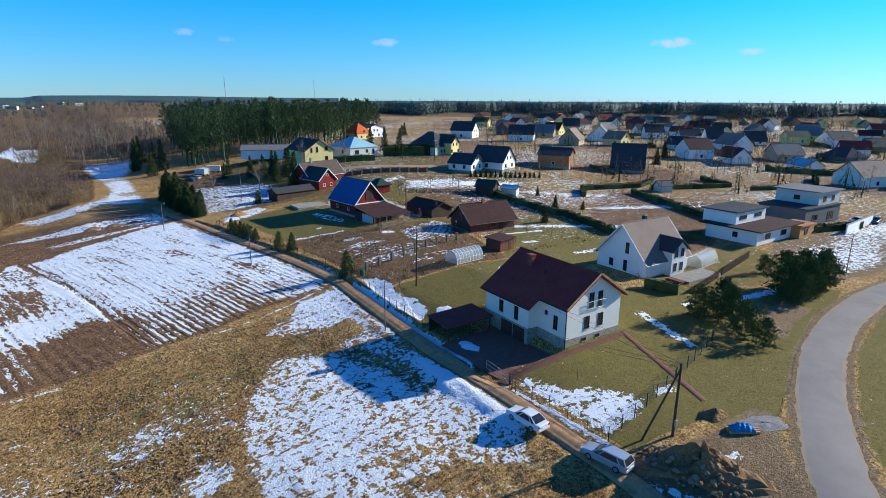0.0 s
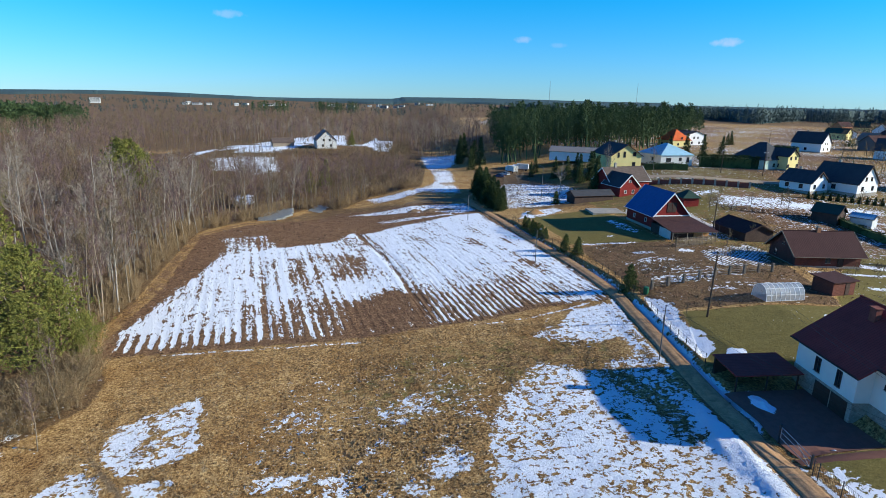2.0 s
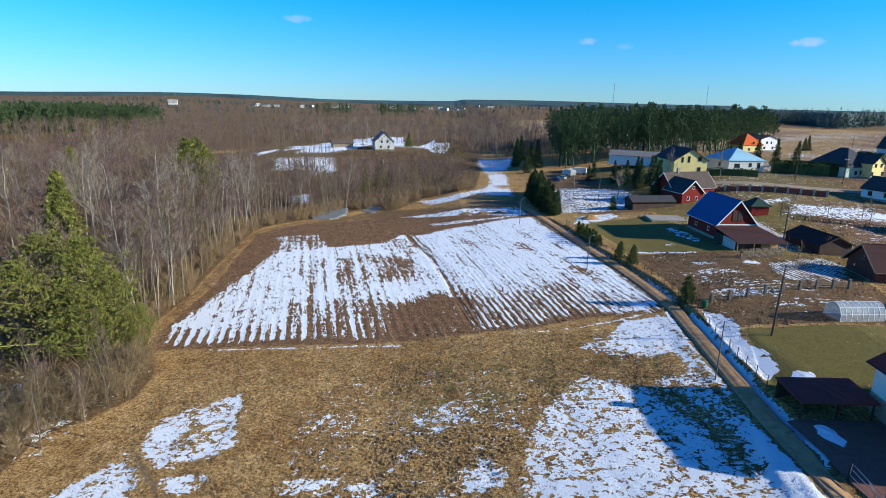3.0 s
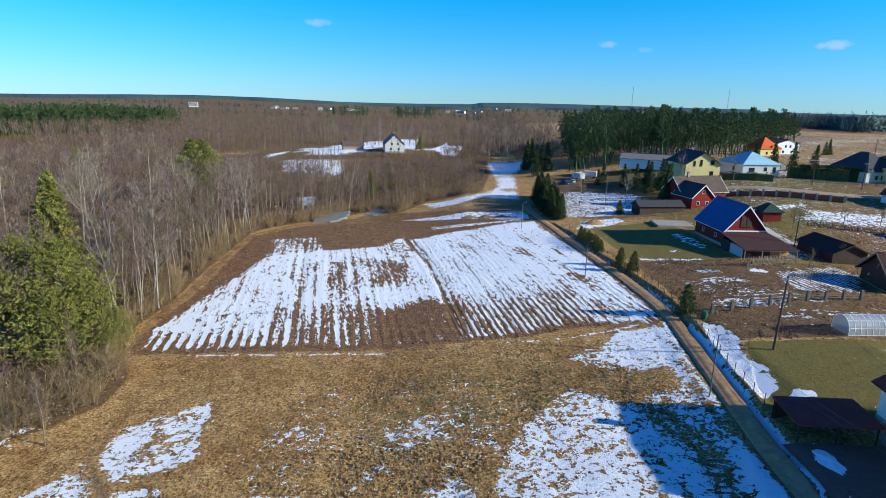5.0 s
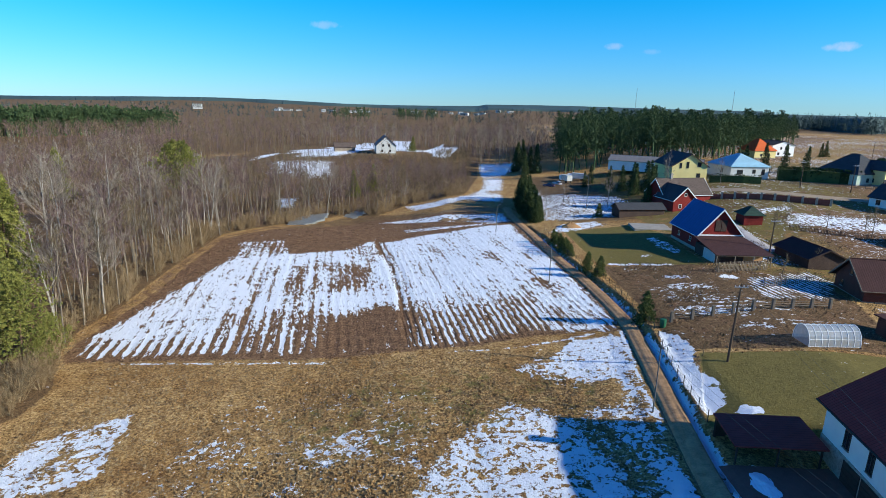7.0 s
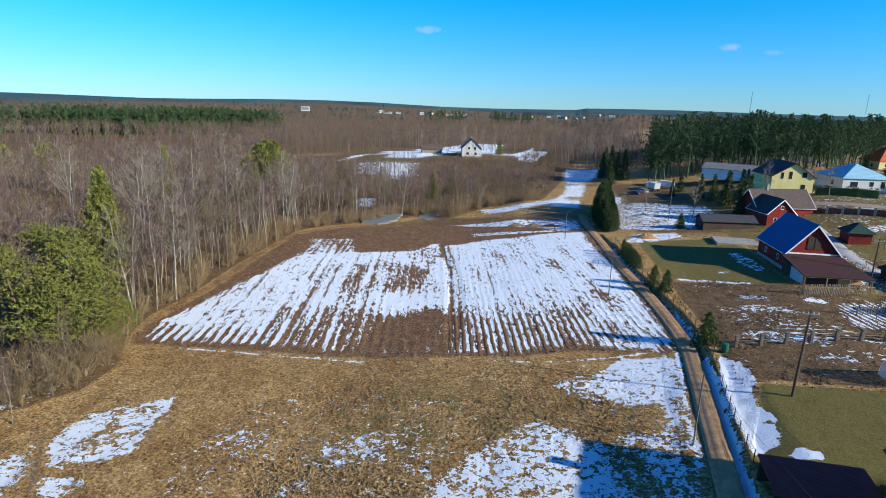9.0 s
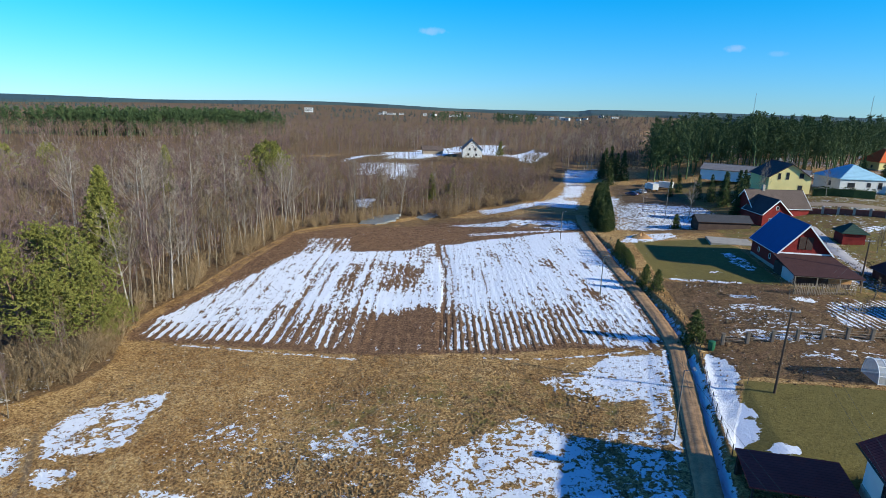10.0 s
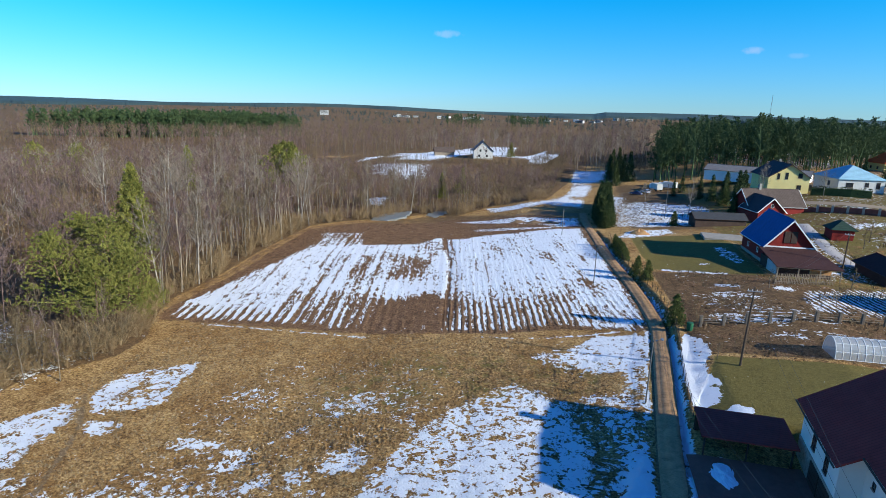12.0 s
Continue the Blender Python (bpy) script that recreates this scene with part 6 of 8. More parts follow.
def spruce(seed, h, r, levels=22, tufts=11, per=4, size=0.75, bare=0.06):
    rng = np.random.RandomState(seed)
    spine = np.array([[0, 0, 0], [0, 0, h * 0.5], [0, 0, h * 0.98]])
    trunk = limb(spine, [0.014 * h, 0.008 * h, 0.02], 6)
    C, B0, B1 = [], [], []
    for k in range(levels):
        t = bare + (1 - bare) * k / levels
        rr_ = r * (1 - t) ** 0.85 * rng.uniform(0.8, 1.12) + 0.12
        m = max(3, int(tufts * (0.35 + 0.65 * (1 - t))))
        for a in rng.rand() * 6.28 + np.arange(m) * 6.283 / m + rng.normal(0, 0.2, m):
            rl = rr_ * rng.uniform(0.75, 1.15)
            B0.append((0, 0, t * h))
            B1.append((math.cos(a) * rl, math.sin(a) * rl, t * h - 0.22 * rl))
            for f in (0.35, 0.65, 0.98):
                C.append((math.cos(a) * rl * f, math.sin(a) * rl * f, t * h - 0.22 * rl * f + rng.normal(0, 0.08)))
    crown = join(tubes(B0, B1, 0.035, 0.012), needles(np.array(C), size * (r / 2.6) ** 0.5, per, rng, 0.1))
    return trunk, crown


def pine(seed, h, r, pads=26, tufts=16, per=5, size=0.62, clear=0.4):
    """A pine: bare lower trunk, limbs that carry pads of needles."""
    rng = np.random.RandomState(seed)
    k = 6
    zs = np.linspace(0, 1, k + 1)
    bend = np.cumsum(rng.normal(0, 0.012 * h, (k + 1, 2)), 0)
    spine = np.column_stack([bend * zs[:, None], zs * h * 0.96])
    rad = 0.013 * h * (1 - zs) ** 0.7 + 0.03
    trunk = limb(spine, rad, 6)
    t = clear + (1 - clear) * (np.arange(pads) + rng.rand(pads)) / pads
    P = np.column_stack([np.interp(np.clip(t - 0.07, 0, 1), zs, spine[:, i]) for i in range(3)])
    az = np.arange(pads) * 2.4 + rng.rand(pads)
    prof = np.sin(np.clip((t - clear) / (1 - clear) * 0.86 + 0.22, 0, 1) * np.pi) ** 0.7
    L = r * prof * rng.uniform(0.55, 1.1, pads)
    Q = np.column_stack([P[:, 0] + np.cos(az) * L, P[:, 1] + np.sin(az) * L, np.minimum(t * h, h) + 0.1 * L])
    limbs = tubes(P, Q, 0.05 + 0.012 * L, 0.02)
    C = []
    for q, p, l in zip(Q, P, L):
        w = rng.uniform(0.6, 1.15) * (0.22 * r + 0.4)
        C.append(q + rng.normal(size=(tufts, 3)) * np.array([w, w, w * 0.42]) * 0.62)
        C.append(q + (p - q) * rng.rand(max(2, tufts // 4), 1) * 0.6 + rng.normal(size=(max(2, tufts // 4), 3)) * 0.3)
    C = np.concatenate(C)
    C = C[C[:, 2] > 0.4]
    return trunk, join(limbs, needles(C, size, per, rng, 0.35))


def bush(seed, h, r, stems=14, subs=7, twigs=7, tw=0.03):
    """A leafless shrub of many stems."""
    rng = np.random.RandomState(seed)
    az = rng.rand(stems) * 6.283
    P = np.column_stack([np.cos(az), np.sin(az), np.zeros(stems)]) * r * 0.3 * rng.rand(stems, 1)
    el = np.radians(rng.uniform(48, 82, stems))
    D = np.column_stack([np.cos(az) * np.cos(el), np.sin(az) * np.cos(el), np.sin(el)])
    L = h * rng.uniform(0.65, 1.1, stems)
    E_ = P + D * L[:, None]
    out = [tubes(P, E_, 0.03, 0.01)]
    q = rng.uniform(0.15, 1, (stems, subs, 1))
    S = (P[:, None] + (E_ - P)[:, None] * q).reshape(-1, 3)
    SD = unit(np.repeat(D, subs, 0) + rng.normal(0, 0.5, (stems * subs, 3)))
    SL = 0.28 * h * rng.uniform(0.5, 1.2, stems * subs)
    SE = S + SD * SL[:, None]
    out.append(tubes(S, SE, 0.013, 0.005))
    g = rng.rand(stems * subs, twigs, 1)
    TP = (S[:, None] + (SE - S)[:, None] * g).reshape(-1, 3)
    out.append(blades(TP, unit(np.repeat(SD, twigs, 0) + rng.normal(0, 0.5, (len(TP), 3))), np.repeat(SL, twigs) * rng.uniform(0.4, 0.9, len(TP)), tw, rng))
    return join(*out)


def tree_thing(name, label, category, group, pieces):
    """A tree as a thing with its parts: (part name, arrays, material)."""
    t = base(name, 0, 0, -500, 0, label, category, group)
    for pn, (V, F), m in pieces:
        me = sheet(pn, V, F)
        me.materials.append(M[m])
        ob = new(pn, me)
        ob.parent = t
    return t


def plant(proto, x, y, turn=0, size=1.0, sink=0.1):
    t = copy_thing(proto, pose(x, y, at(x, y) - sink, 3.5 * math.sin(x * 3 + y), 3.5 * math.cos(x * 5 - y), turn))
    t.scale = (size, size, size)
    return t


def away(protos):
    for p in protos:
        for o in (*p.children_recursive, p):
            bpy.data.objects.remove(o)


def thicket(x, y):
    """The trees get younger and lower towards the northern clearing."""
    return min(1.0, max(0.2, 2.2 * (1 - y / 352))) if x > -128 and y > 185 else 1.0


def scatter(templates, spots, rng, lo=0.8, hi=1.2, tall=None):
    """Copies of array trees at the spots, joined."""
    Vs, Fs, o = [], [], 0
    for x, y in spots:
        V, F = templates[rng.randint(len(templates))]
        a, s = rng.rand() * 6.283, rng.uniform(lo, hi) * (tall(x, y) if tall else 1.0)
        c, d = math.cos(a) * s, math.sin(a) * s
        lx, ly = rng.normal(0, 0.05, 2)
        W = np.column_stack([V[:, 0] * c - V[:, 1] * d + x + lx * V[:, 2], V[:, 0] * d + V[:, 1] * c + y + ly * V[:, 2], V[:, 2] * s * rng.uniform(0.9, 1.1) + at(x, y) - 0.1])
        Vs.append(W.astype(np.float32))
        Fs.append(F + o)
        o += len(V)
    return np.concatenate(Vs), np.concatenate(Fs)


def stuff(name, arrays, material, label, category):
    me = sheet(name, *arrays)
    me.materials.append(M[material])
    return tagged(new(name, me), label, category, kind="stuff")


def spots_in(rng, n, x0, x1, y0, y1, test, gap=0.0):
    out = []
    tries = 0
    while len(out) < n and tries < n * 40:
        tries += 1
        x, y = rng.uniform(x0, x1), rng.uniform(y0, y1)
        if not test(x, y):
            continue
        if gap and any((x - a) ** 2 + (y - b) ** 2 < gap * gap for a, b in out[-400:]):
            continue
        out.append((x, y))
    return out


def in_wood(x, y):
    return inside(x, y, WOOD) and not any(inside(x, y, c) for c in CLEARINGS)


tr_rng = np.random.RandomState(21)
# the wood's edge: single trees
birches = [tree_thing("birch", "bare birch with pale bark in the wood's edge", "tree", "bare trees of the wood's edge",
                      [("trunk", a, "bark_birch"), ("crown", b, "twig_pale")]) for a, b in (bare_tree(31 + k, 19.0, 24, 6, 7, 0.36, 0.30, 0.0085, 0.04) for k in range(3))]
alders = [tree_thing("alder", "bare grey-brown alder with thin straight trunk", "tree", "bare trees of the wood's edge",
                     [("trunk", a, "bark_ash" if k % 2 else "bark_alder"), ("crown", b, "twig_b" if k % 2 else "twig_a")]) for k, (a, b) in enumerate(bare_tree(51 + k, 17.5, 20, 6, 7, 0.27, 0.34, 0.0072, 0.04) for k in range(4))]
shrubs = [tree_thing("shrub", "leafless tan shrub of many thin stems", "shrub", "shrubs of the wood's edge", [("branchwork", bush(71 + k, 3.6, 1.7, 12, 7, 6, 0.035), "twig_c")]) for k in range(3)]


def near_edge(x, y, deep):
    return in_wood(x, y) and not all(in_wood(x + a * deep, y + b * deep) for a, b in ((1, 0), (0.7, -0.7), (0.7, 0.7), (0, 1)))


GAP = [(-50.2, 92.4), (-59.7, 90.8), (-83.5, 112.1), (-72, 119.9), (-63.9, 112.1)]
edge_spots = spots_in(tr_rng, 165, -70, 14, 44, 215, lambda x, y: near_edge(x, y, 13) and not (x > -60 and y < 86) and not inside(x, y, GAP), 1.7)
for x, y in edge_spots:
    p = birches[tr_rng.randint(3)] if tr_rng.rand() < 0.10 else alders[tr_rng.randint(4)]
    h_ = tr_rng.uniform(0.5, 1.12) * (thicket(x, y) if y > 185 else 1.0)
    plant(p, x, y, tr_rng.rand() * 360, h_)
for x, y in spots_in(tr_rng, 230, -60, 14, 40, 225, lambda x, y: near_edge(x, y, 5), 0.9):
    plant(shrubs[tr_rng.randint(3)], x, y, tr_rng.rand() * 360, tr_rng.uniform(0.6, 1.25))
for x, y, s in ((-59.1, 123.2, 1.26), (-66.1, 145.7, 1.2), (-64.2, 151.1, 1.05), (-65.6, 167.6, 0.98), (-44.4, 97, 1.0), (-45.6, 98.5, 0.95), (-50.7, 93.7, 0.9), (-76.1, 126.2, 1.2), (-84.7, 136.9, 1.2), (-73.1, 162.9, 1.1), (-99.3, 162.9, 1.2),
                (-50.9, 135.9, 0.9), (-65.6, 117.9, 1.15), (-92.3, 123, 1.2), (-108.4, 139.1, 1.25), (-39.5, 69.4, 0.5), (-42.3, 72.9, 0.55), (-36.6, 64.3, 0.55), (-46.4, 66.3, 0.6), (-49.9, 60.7, 0.6), (-35.5, 58.1, 0.5), (-38.9, 56, 0.55), (-41.8, 60.5, 0.6), (-44.1, 55, 0.55)):
    plant(birches[int(x) % 3] if s > 0.7 else alders[int(x) % 4], x, y, x * 7, s)
thorns = [tree_thing("shrub", "tall leafless grey-brown shrub in the wood's corner", "shrub", "shrubs of the wood's edge", [("branchwork", bush(76 + k, 6.2, 2.6, 16, 9, 7, 0.035), "twig_a")]) for k in range(3)]
for x, y in spots_in(tr_rng, 40, -56, -35, 42, 72, in_wood, 1.6):
    plant(thorns[tr_rng.randint(3)], x, y, tr_rng.rand() * 360, tr_rng.uniform(0.45, 0.95))
# deeper in: joined
mid_t = [join(*bare_tree(101 + k, 17.0, 15, 5, 5, 0.40, 0.34, 0.0034, 0.06, 1)) for k in range(5)]
deep = spots_in(tr_rng, 1200, -190, 14, -10, 330, lambda x, y: in_wood(x, y) and not near_edge(x, y, 11) and x > -150 - 0.1 * y and not inside(x, y, GAP))
half = len(deep) // 12
stuff("woodland", scatter(mid_t, deep[:half], tr_rng, 0.95, 1.3, thicket), "twig_pale", "pale birches deep in the bare wood", "woodland")
deep = deep[half:]
half = int(len(deep) * 0.68)
stuff("woodland", scatter(mid_t, deep[:half], tr_rng, 0.8, 1.2, thicket), "twig_b", "dense bare purple-brown deciduous wood", "woodland")
stuff("woodland", scatter(mid_t, deep[half:], tr_rng, 0.75, 1.1, thicket), "twig_a", "dense bare grey-brown deciduous wood", "woodland")
under = [bush(131 + k, 4.2, 2.2, 6, 3, 3, 0.12) for k in range(3)]
stuff("undergrowth", scatter(under, spots_in(tr_rng, 700, -150, 14, 20, 330, in_wood), tr_rng, 0.6, 1.3, thicket), "twig_c", "tan leafless undergrowth below the trees", "undergrowth")
stuff("undergrowth", scatter(under, spots_in(tr_rng, 420, -80, 14, 160, 335, in_wood), tr_rng, 0.7, 1.15), "twig_b", "dense purple-brown brush before the snowy clearing", "undergrowth")
brush = spots_in(tr_rng, 190, -26, 15, 212, 338, in_wood) + spots_in(tr_rng, 220, -60, 62, 330, 400, lambda x, y: (x > 34 + 0.1 * (y - 330) or x < 14) and not (x < -6 and y > 346))
stuff("undergrowth", scatter(under, brush, tr_rng, 0.8, 1.3), "twig_a", "grey-brown brush beside the snowy track", "undergrowth")
row_t = [join(*bare_tree(141 + k, 17.0, 12, 4, 4, 0.34, 0.36, 0.007, 0.10, 1)) for k in range(4)]
rim = spots_in(tr_rng, 170, -140, 40, 452, 500, lambda x, y: True) + spots_in(tr_rng, 190, 10, 78, 345, 520, lambda x, y: x > 8 + 0.02 * y)
stuff("woodland", scatter(row_t, rim[::2], tr_rng, 0.7, 1.15), "twig_pale", "pale bare trees beyond the snowy clearing", "woodland")
stuff("woodland", scatter(row_t, rim[1::2], tr_rng, 0.7, 1.15), "twig_b", "purple-brown bare trees beyond the snowy clearing", "woodland")
sparse = spots_in(tr_rng, 70, -96, -50, 278, 334, lambda x, y: inside(x, y, CLEARINGS[1]), 2.5)
stuff("woodland", scatter([join(*bare_tree(146 + k, 13.0, 9, 4, 3, 0.22, 0.45, 0.008, 0.07, 1)) for k in range(3)], sparse, tr_rng, 0.6, 1.1), "twig_a", "thin bare trees standing in the snowy clearing", "woodland")
far_t = [join(*bare_tree(151 + k, 15.0, 8, 3, 2, 0.42, 0.25, 0.006, 0.22, 2)) for k in range(4)]


def far_wood(x, y):
    d, b = math.hypot(x, y), math.degrees(math.atan2(x, y))
    if in_wood(x, y) and x > -150 - 0.1 * y:
        return False
    if x > -118 and 342 < y < 452 and x < 25:
        return False
    if b > 8 + 2 * math.sin(d * 0.01) or (d < 330 and not in_wood(x, y)):
        return False
    return d < 1150


fars = spots_in(tr_rng, 2400, -900, 150, 30, 1130, far_wood) + spots_in(tr_rng, 1300, -420, 60, 330, 640, far_wood)
tr_rng.shuffle(fars)
half = len(fars) // 2
stuff("far_woodland", scatter(far_t, fars[:half], tr_rng, 0.8, 1.15), "twig_b", "far bare purple-brown woods", "woodland")
stuff("far_woodland", scatter(far_t, fars[half:], tr_rng, 0.75, 1.15), "twig_a", "far bare grey-brown woods", "woodland")

# evergreens
pines = [tree_thing("pine", "broad green pine at the wood's edge", "tree", "pines", [("trunk", a, "bark_pine"), ("crown", b, "needle_pine")])
         for a, b in (pine(201 + k, 14.0, 4.9, 46, 22, 11, 0.40, 0.2) for k in range(3))]
pines_b = [tree_thing("pine", "green pine deep in the bare wood", "tree", "pines", [("trunk", a, "bark_pine"), ("crown", b, "needle_pine")])
           for a, b in (pine(207 + k, 15.0, 4.2, 26, 14, 5, 0.8, 0.35) for k in range(2))]
for x, y, s, a in ((-54.5, 82.5, 1.2, 0), (-47.5, 79.5, 1.22, 80), (-50.5, 73.5, 1.12, 190), (-43.8, 78.5, 0.9, 250), (-44.5, 72.8, 0.85, 130), (-40.2, 77.6, 0.36, 40), (-42.0, 82.5, 0.45, 300)):
    plant(pines[int(abs(x)) % 3], x, y, a, s)
for k, (x, y, s) in enumerate(((-85.9, 198.1, 1.42), (-81.5, 196.1, 1.3), (-94.1, 220.2, 1.4), (-98, 225.7, 1.4), (-90, 216.5, 1.3), (-165, 184.9, 1.2), (-172.6, 190.3, 1.2), (-177.7, 176.2, 1.2))):
    plant(pines_b[k % 2], x, y, 90 * k, s)
tall_spruces = [tree_thing("spruce", "dark green spruce among bare trees", "tree", "spruces", [("trunk", a, "bark_pine"), ("crown", b, "needle_pine")]) for a, b in (spruce(221 + k, 20.0, 6.6, 36, 13, 8, 0.62) for k in range(2))]
for x, y, s in ((-72.7, 111.1, 1.06), (-132.5, 205.7, 0.95), (-135.2, 209.4, 0.8), (-31.2, 235.2, 0.55), (-26.6, 250.5, 0.6), (-24, 388, 0.5)):
    plant(tall_spruces[int(abs(x)) % 2], x, y, x * 11, s)
hedge_spruce = [tree_thing("spruce", "dense dark spruce in a row along the lane", "tree", "spruces along the lane", [("trunk", a, "bark_pine"), ("crown", b, "thuja")]) for a, b in (spruce(231 + k, 8.0, 2.3, 24, 11, 6, 0.7, 0.0) for k in range(2))]
for k in range(19):
    plant(hedge_spruce[k % 2], 33.9 + 1.3 * math.sin(k * 1.9), 163.5 + 2.5 * k, 57 * k, 0.88 + 0.034 * k if k < 11 else 1.24 - 0.02 * (k - 11) + 0.08 * math.sin(k * 5))
low_spruce = [tree_thing("spruce", "short bushy conifer beside the lane fence", "tree", "spruces along the lane", [("trunk", a, "bark_pine"), ("crown", b, "needle_spruce")]) for a, b in (spruce(236 + k, 4.6, 1.9, 18, 11, 7, 0.5, 0.0) for k in range(2))]
for k, (x, y, s) in enumerate(((42.9, 91.2, 1.05), (40.4, 112.3, 0.9), (38.9, 116.0, 0.85), (37.6, 126.4, 0.62), (37.2, 128.2, 0.7), (37.0, 130.2, 0.72), (36.7, 132.0, 0.66), (36.5, 134.0, 0.74), (36.1, 136.4, 0.7), (35.8, 138.6, 0.72), (52.0, 167.5, 0.9))):
    plant(low_spruce[k % 2], x, y, 71 * k, s, 0.05)
yard_pine = [tree_thing("pine", "small bushy dark pine on the lawn", "tree", "pines on the lawn", [("trunk", a, "bark_pine"), ("crown", b, "needle_yard")]) for a, b in (pine(241 + k, 4.9, 1.75, 26, 34, 12, 0.27, 0.05) for k in range(3))]
for k, (x, y, s) in enumerate(((73.4, 40.0, 1.0), (78.5, 39, 1.15), (76.2, 36.4, 1.1), (72.5, 33.3, 1.0), (71.5, 29.8, 0.8), (92.5, 34.2, 1.0), (94.6, 37, 1.3), (97.5, 35, 1.3), (100.5, 37.2, 1.4), (103, 34.8, 1.3), (106, 36.6, 1.3), (98, 39, 1.35), (105, 45.4, 0.7))):
    plant(yard_pine[k % 3], x, y, 83 * k, s)

# the pine block north-east and the dark rows by the yard
blk = [join(*pine(261 + k, 22.0, 4.4, 20, 9, 5, 1.05, 0.3)) for k in range(4)]
blk_sp = spots_in(tr_rng, 360, 50, 262, 275, 450, lambda x, y: 0.02 * (y - 200) + 55 + 0.12 * (y - 280) < x < 118 + 0.75 * (y - 262), 3.2)
stuff("pine_wood", scatter(blk, blk_sp, tr_rng, 0.74, 1.06), "needle_dark", "dense dark pine wood behind the houses", "woodland")
rowp = [tree_thing("spruce", "dark spruce before the long white building", "tree", "spruces by the yard", [("trunk", a, "bark_pine"), ("crown", b, "thuja")]) for a, b in (spruce(281 + k, 13.0, 2.8, 18, 9, 4, 1.0, 0.03) for k in range(2))]
for k, (x, y, s) in enumerate(((69.8, 213.5, 0.72), (72.9, 208.6, 0.78), (75.9, 204.7, 0.84), (78.2, 209.0, 0.8), (73.9, 216.6, 0.74), (70.9, 202.5, 0.76), (66.8, 220.3, 0.68), (75.4, 197.7, 0.8), (63.7, 238.6, 0.6), (59.5, 229.7, 0.5),
                                (46.5, 281.1, 1.1), (43.6, 286.4, 1.0), (40.3, 267.9, 0.9), (37.8, 297.5, 1.0), (39.9, 311, 1.1), (44, 321.8, 1.1), (71.9, 189.6, 0.8), (70.2, 183.1, 0.72), (73.9, 192.7, 0.82), (126, 245, 0.8), (132, 242, 0.9), (138, 239, 0.9), (144, 236, 0.85),
                                (107, 246, 0.6), (205, 330, 0.6), (210, 334, 0.7))):
    plant(rowp[k % 2], x, y, 67 * k, s)
for k, (x, y, s) in enumerate(((58.2, 184.8, 0.62), (46.8, 196.8, 0.5), (84.5, 212, 0.6), (82, 204.9, 0.55), (97, 232, 0.6), (100, 205, 0.5), (38.5, 176.1, 0.45))):
    plant(birches[k % 3], x, y, 40 * k, s)

# far evergreen belts
belt = spots_in(tr_rng, 620, -480, -290, 420, 640, lambda x, y: -17 < (x + 418) * 0.79 - (y - 484) * 0.61 < 52 and 440 + 0.3 * (x + 418) < y < 592, 3.0)
belt += spots_in(tr_rng, 26, -262, -190, 1090, 1190, lambda x, y: math.hypot(x + 226, (y - 1150) * 0.6) < 34, 4.0) + spots_in(tr_rng, 50, -170, -60, 1260, 1400, lambda x, y: math.hypot((x + 116) * 0.7, (y - 1330) * 0.5) < 34, 4.0)
stuff("pine_wood", scatter([join(*pine(291 + k, 21.0, 3.6, 11, 6, 4, 1.5, 0.3)) for k in range(3)], belt, tr_rng, 0.95, 1.25), "needle_dark", "belt of green pines within the bare woods", "woodland")


def far_conifer(seed, h, r, tufts, spray=0.26):
    """A conifer for the far belts: a stem and a cone of broad sprays."""
    rng = np.random.RandomState(seed)
    t = 0.12 + 0.85 * rng.rand(tufts)
    a = rng.rand(tufts) * 6.283
    q = r * (1.05 - t) * 0.7
    C = np.column_stack([np.cos(a) * q, np.sin(a) * q, t * h])
    return join(limb([(0, 0, 0), (0, 0, h)], [0.3, 0.05], 3), needles(C, spray * h * (1.3 - t), 3, rng, 0.3))


far_p = [far_conifer(301 + k, 14.0, 4.6, 22, 0.2) for k in range(3)]


def belts(x, y):
    d, b = math.hypot(x, y), math.degrees(math.atan2(x, y))
    if b <= 14 and 1150 < d < 2900 and math.sin(d * 0.006 + b * 0.3) > -0.2:
        return True
    return False


# belts, horizon line and forest edge all take the needle colour with haze mixed in
stuff("far_conifer_woods", scatter(far_p, spots_in(tr_rng, 900, -2200, 700, 300, 2600, belts), tr_rng, 0.8, 1.3), "hazed_needles", "far dark conifer belts on the horizon", "woodland")
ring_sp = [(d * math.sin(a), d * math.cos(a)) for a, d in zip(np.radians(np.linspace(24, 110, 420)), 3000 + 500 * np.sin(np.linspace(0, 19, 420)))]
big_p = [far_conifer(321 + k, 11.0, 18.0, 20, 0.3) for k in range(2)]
stuff("horizon_woods", scatter(big_p, ring_sp, tr_rng, 0.8, 1.2), "hazed_needles", "dark forest line along the horizon", "woodland")


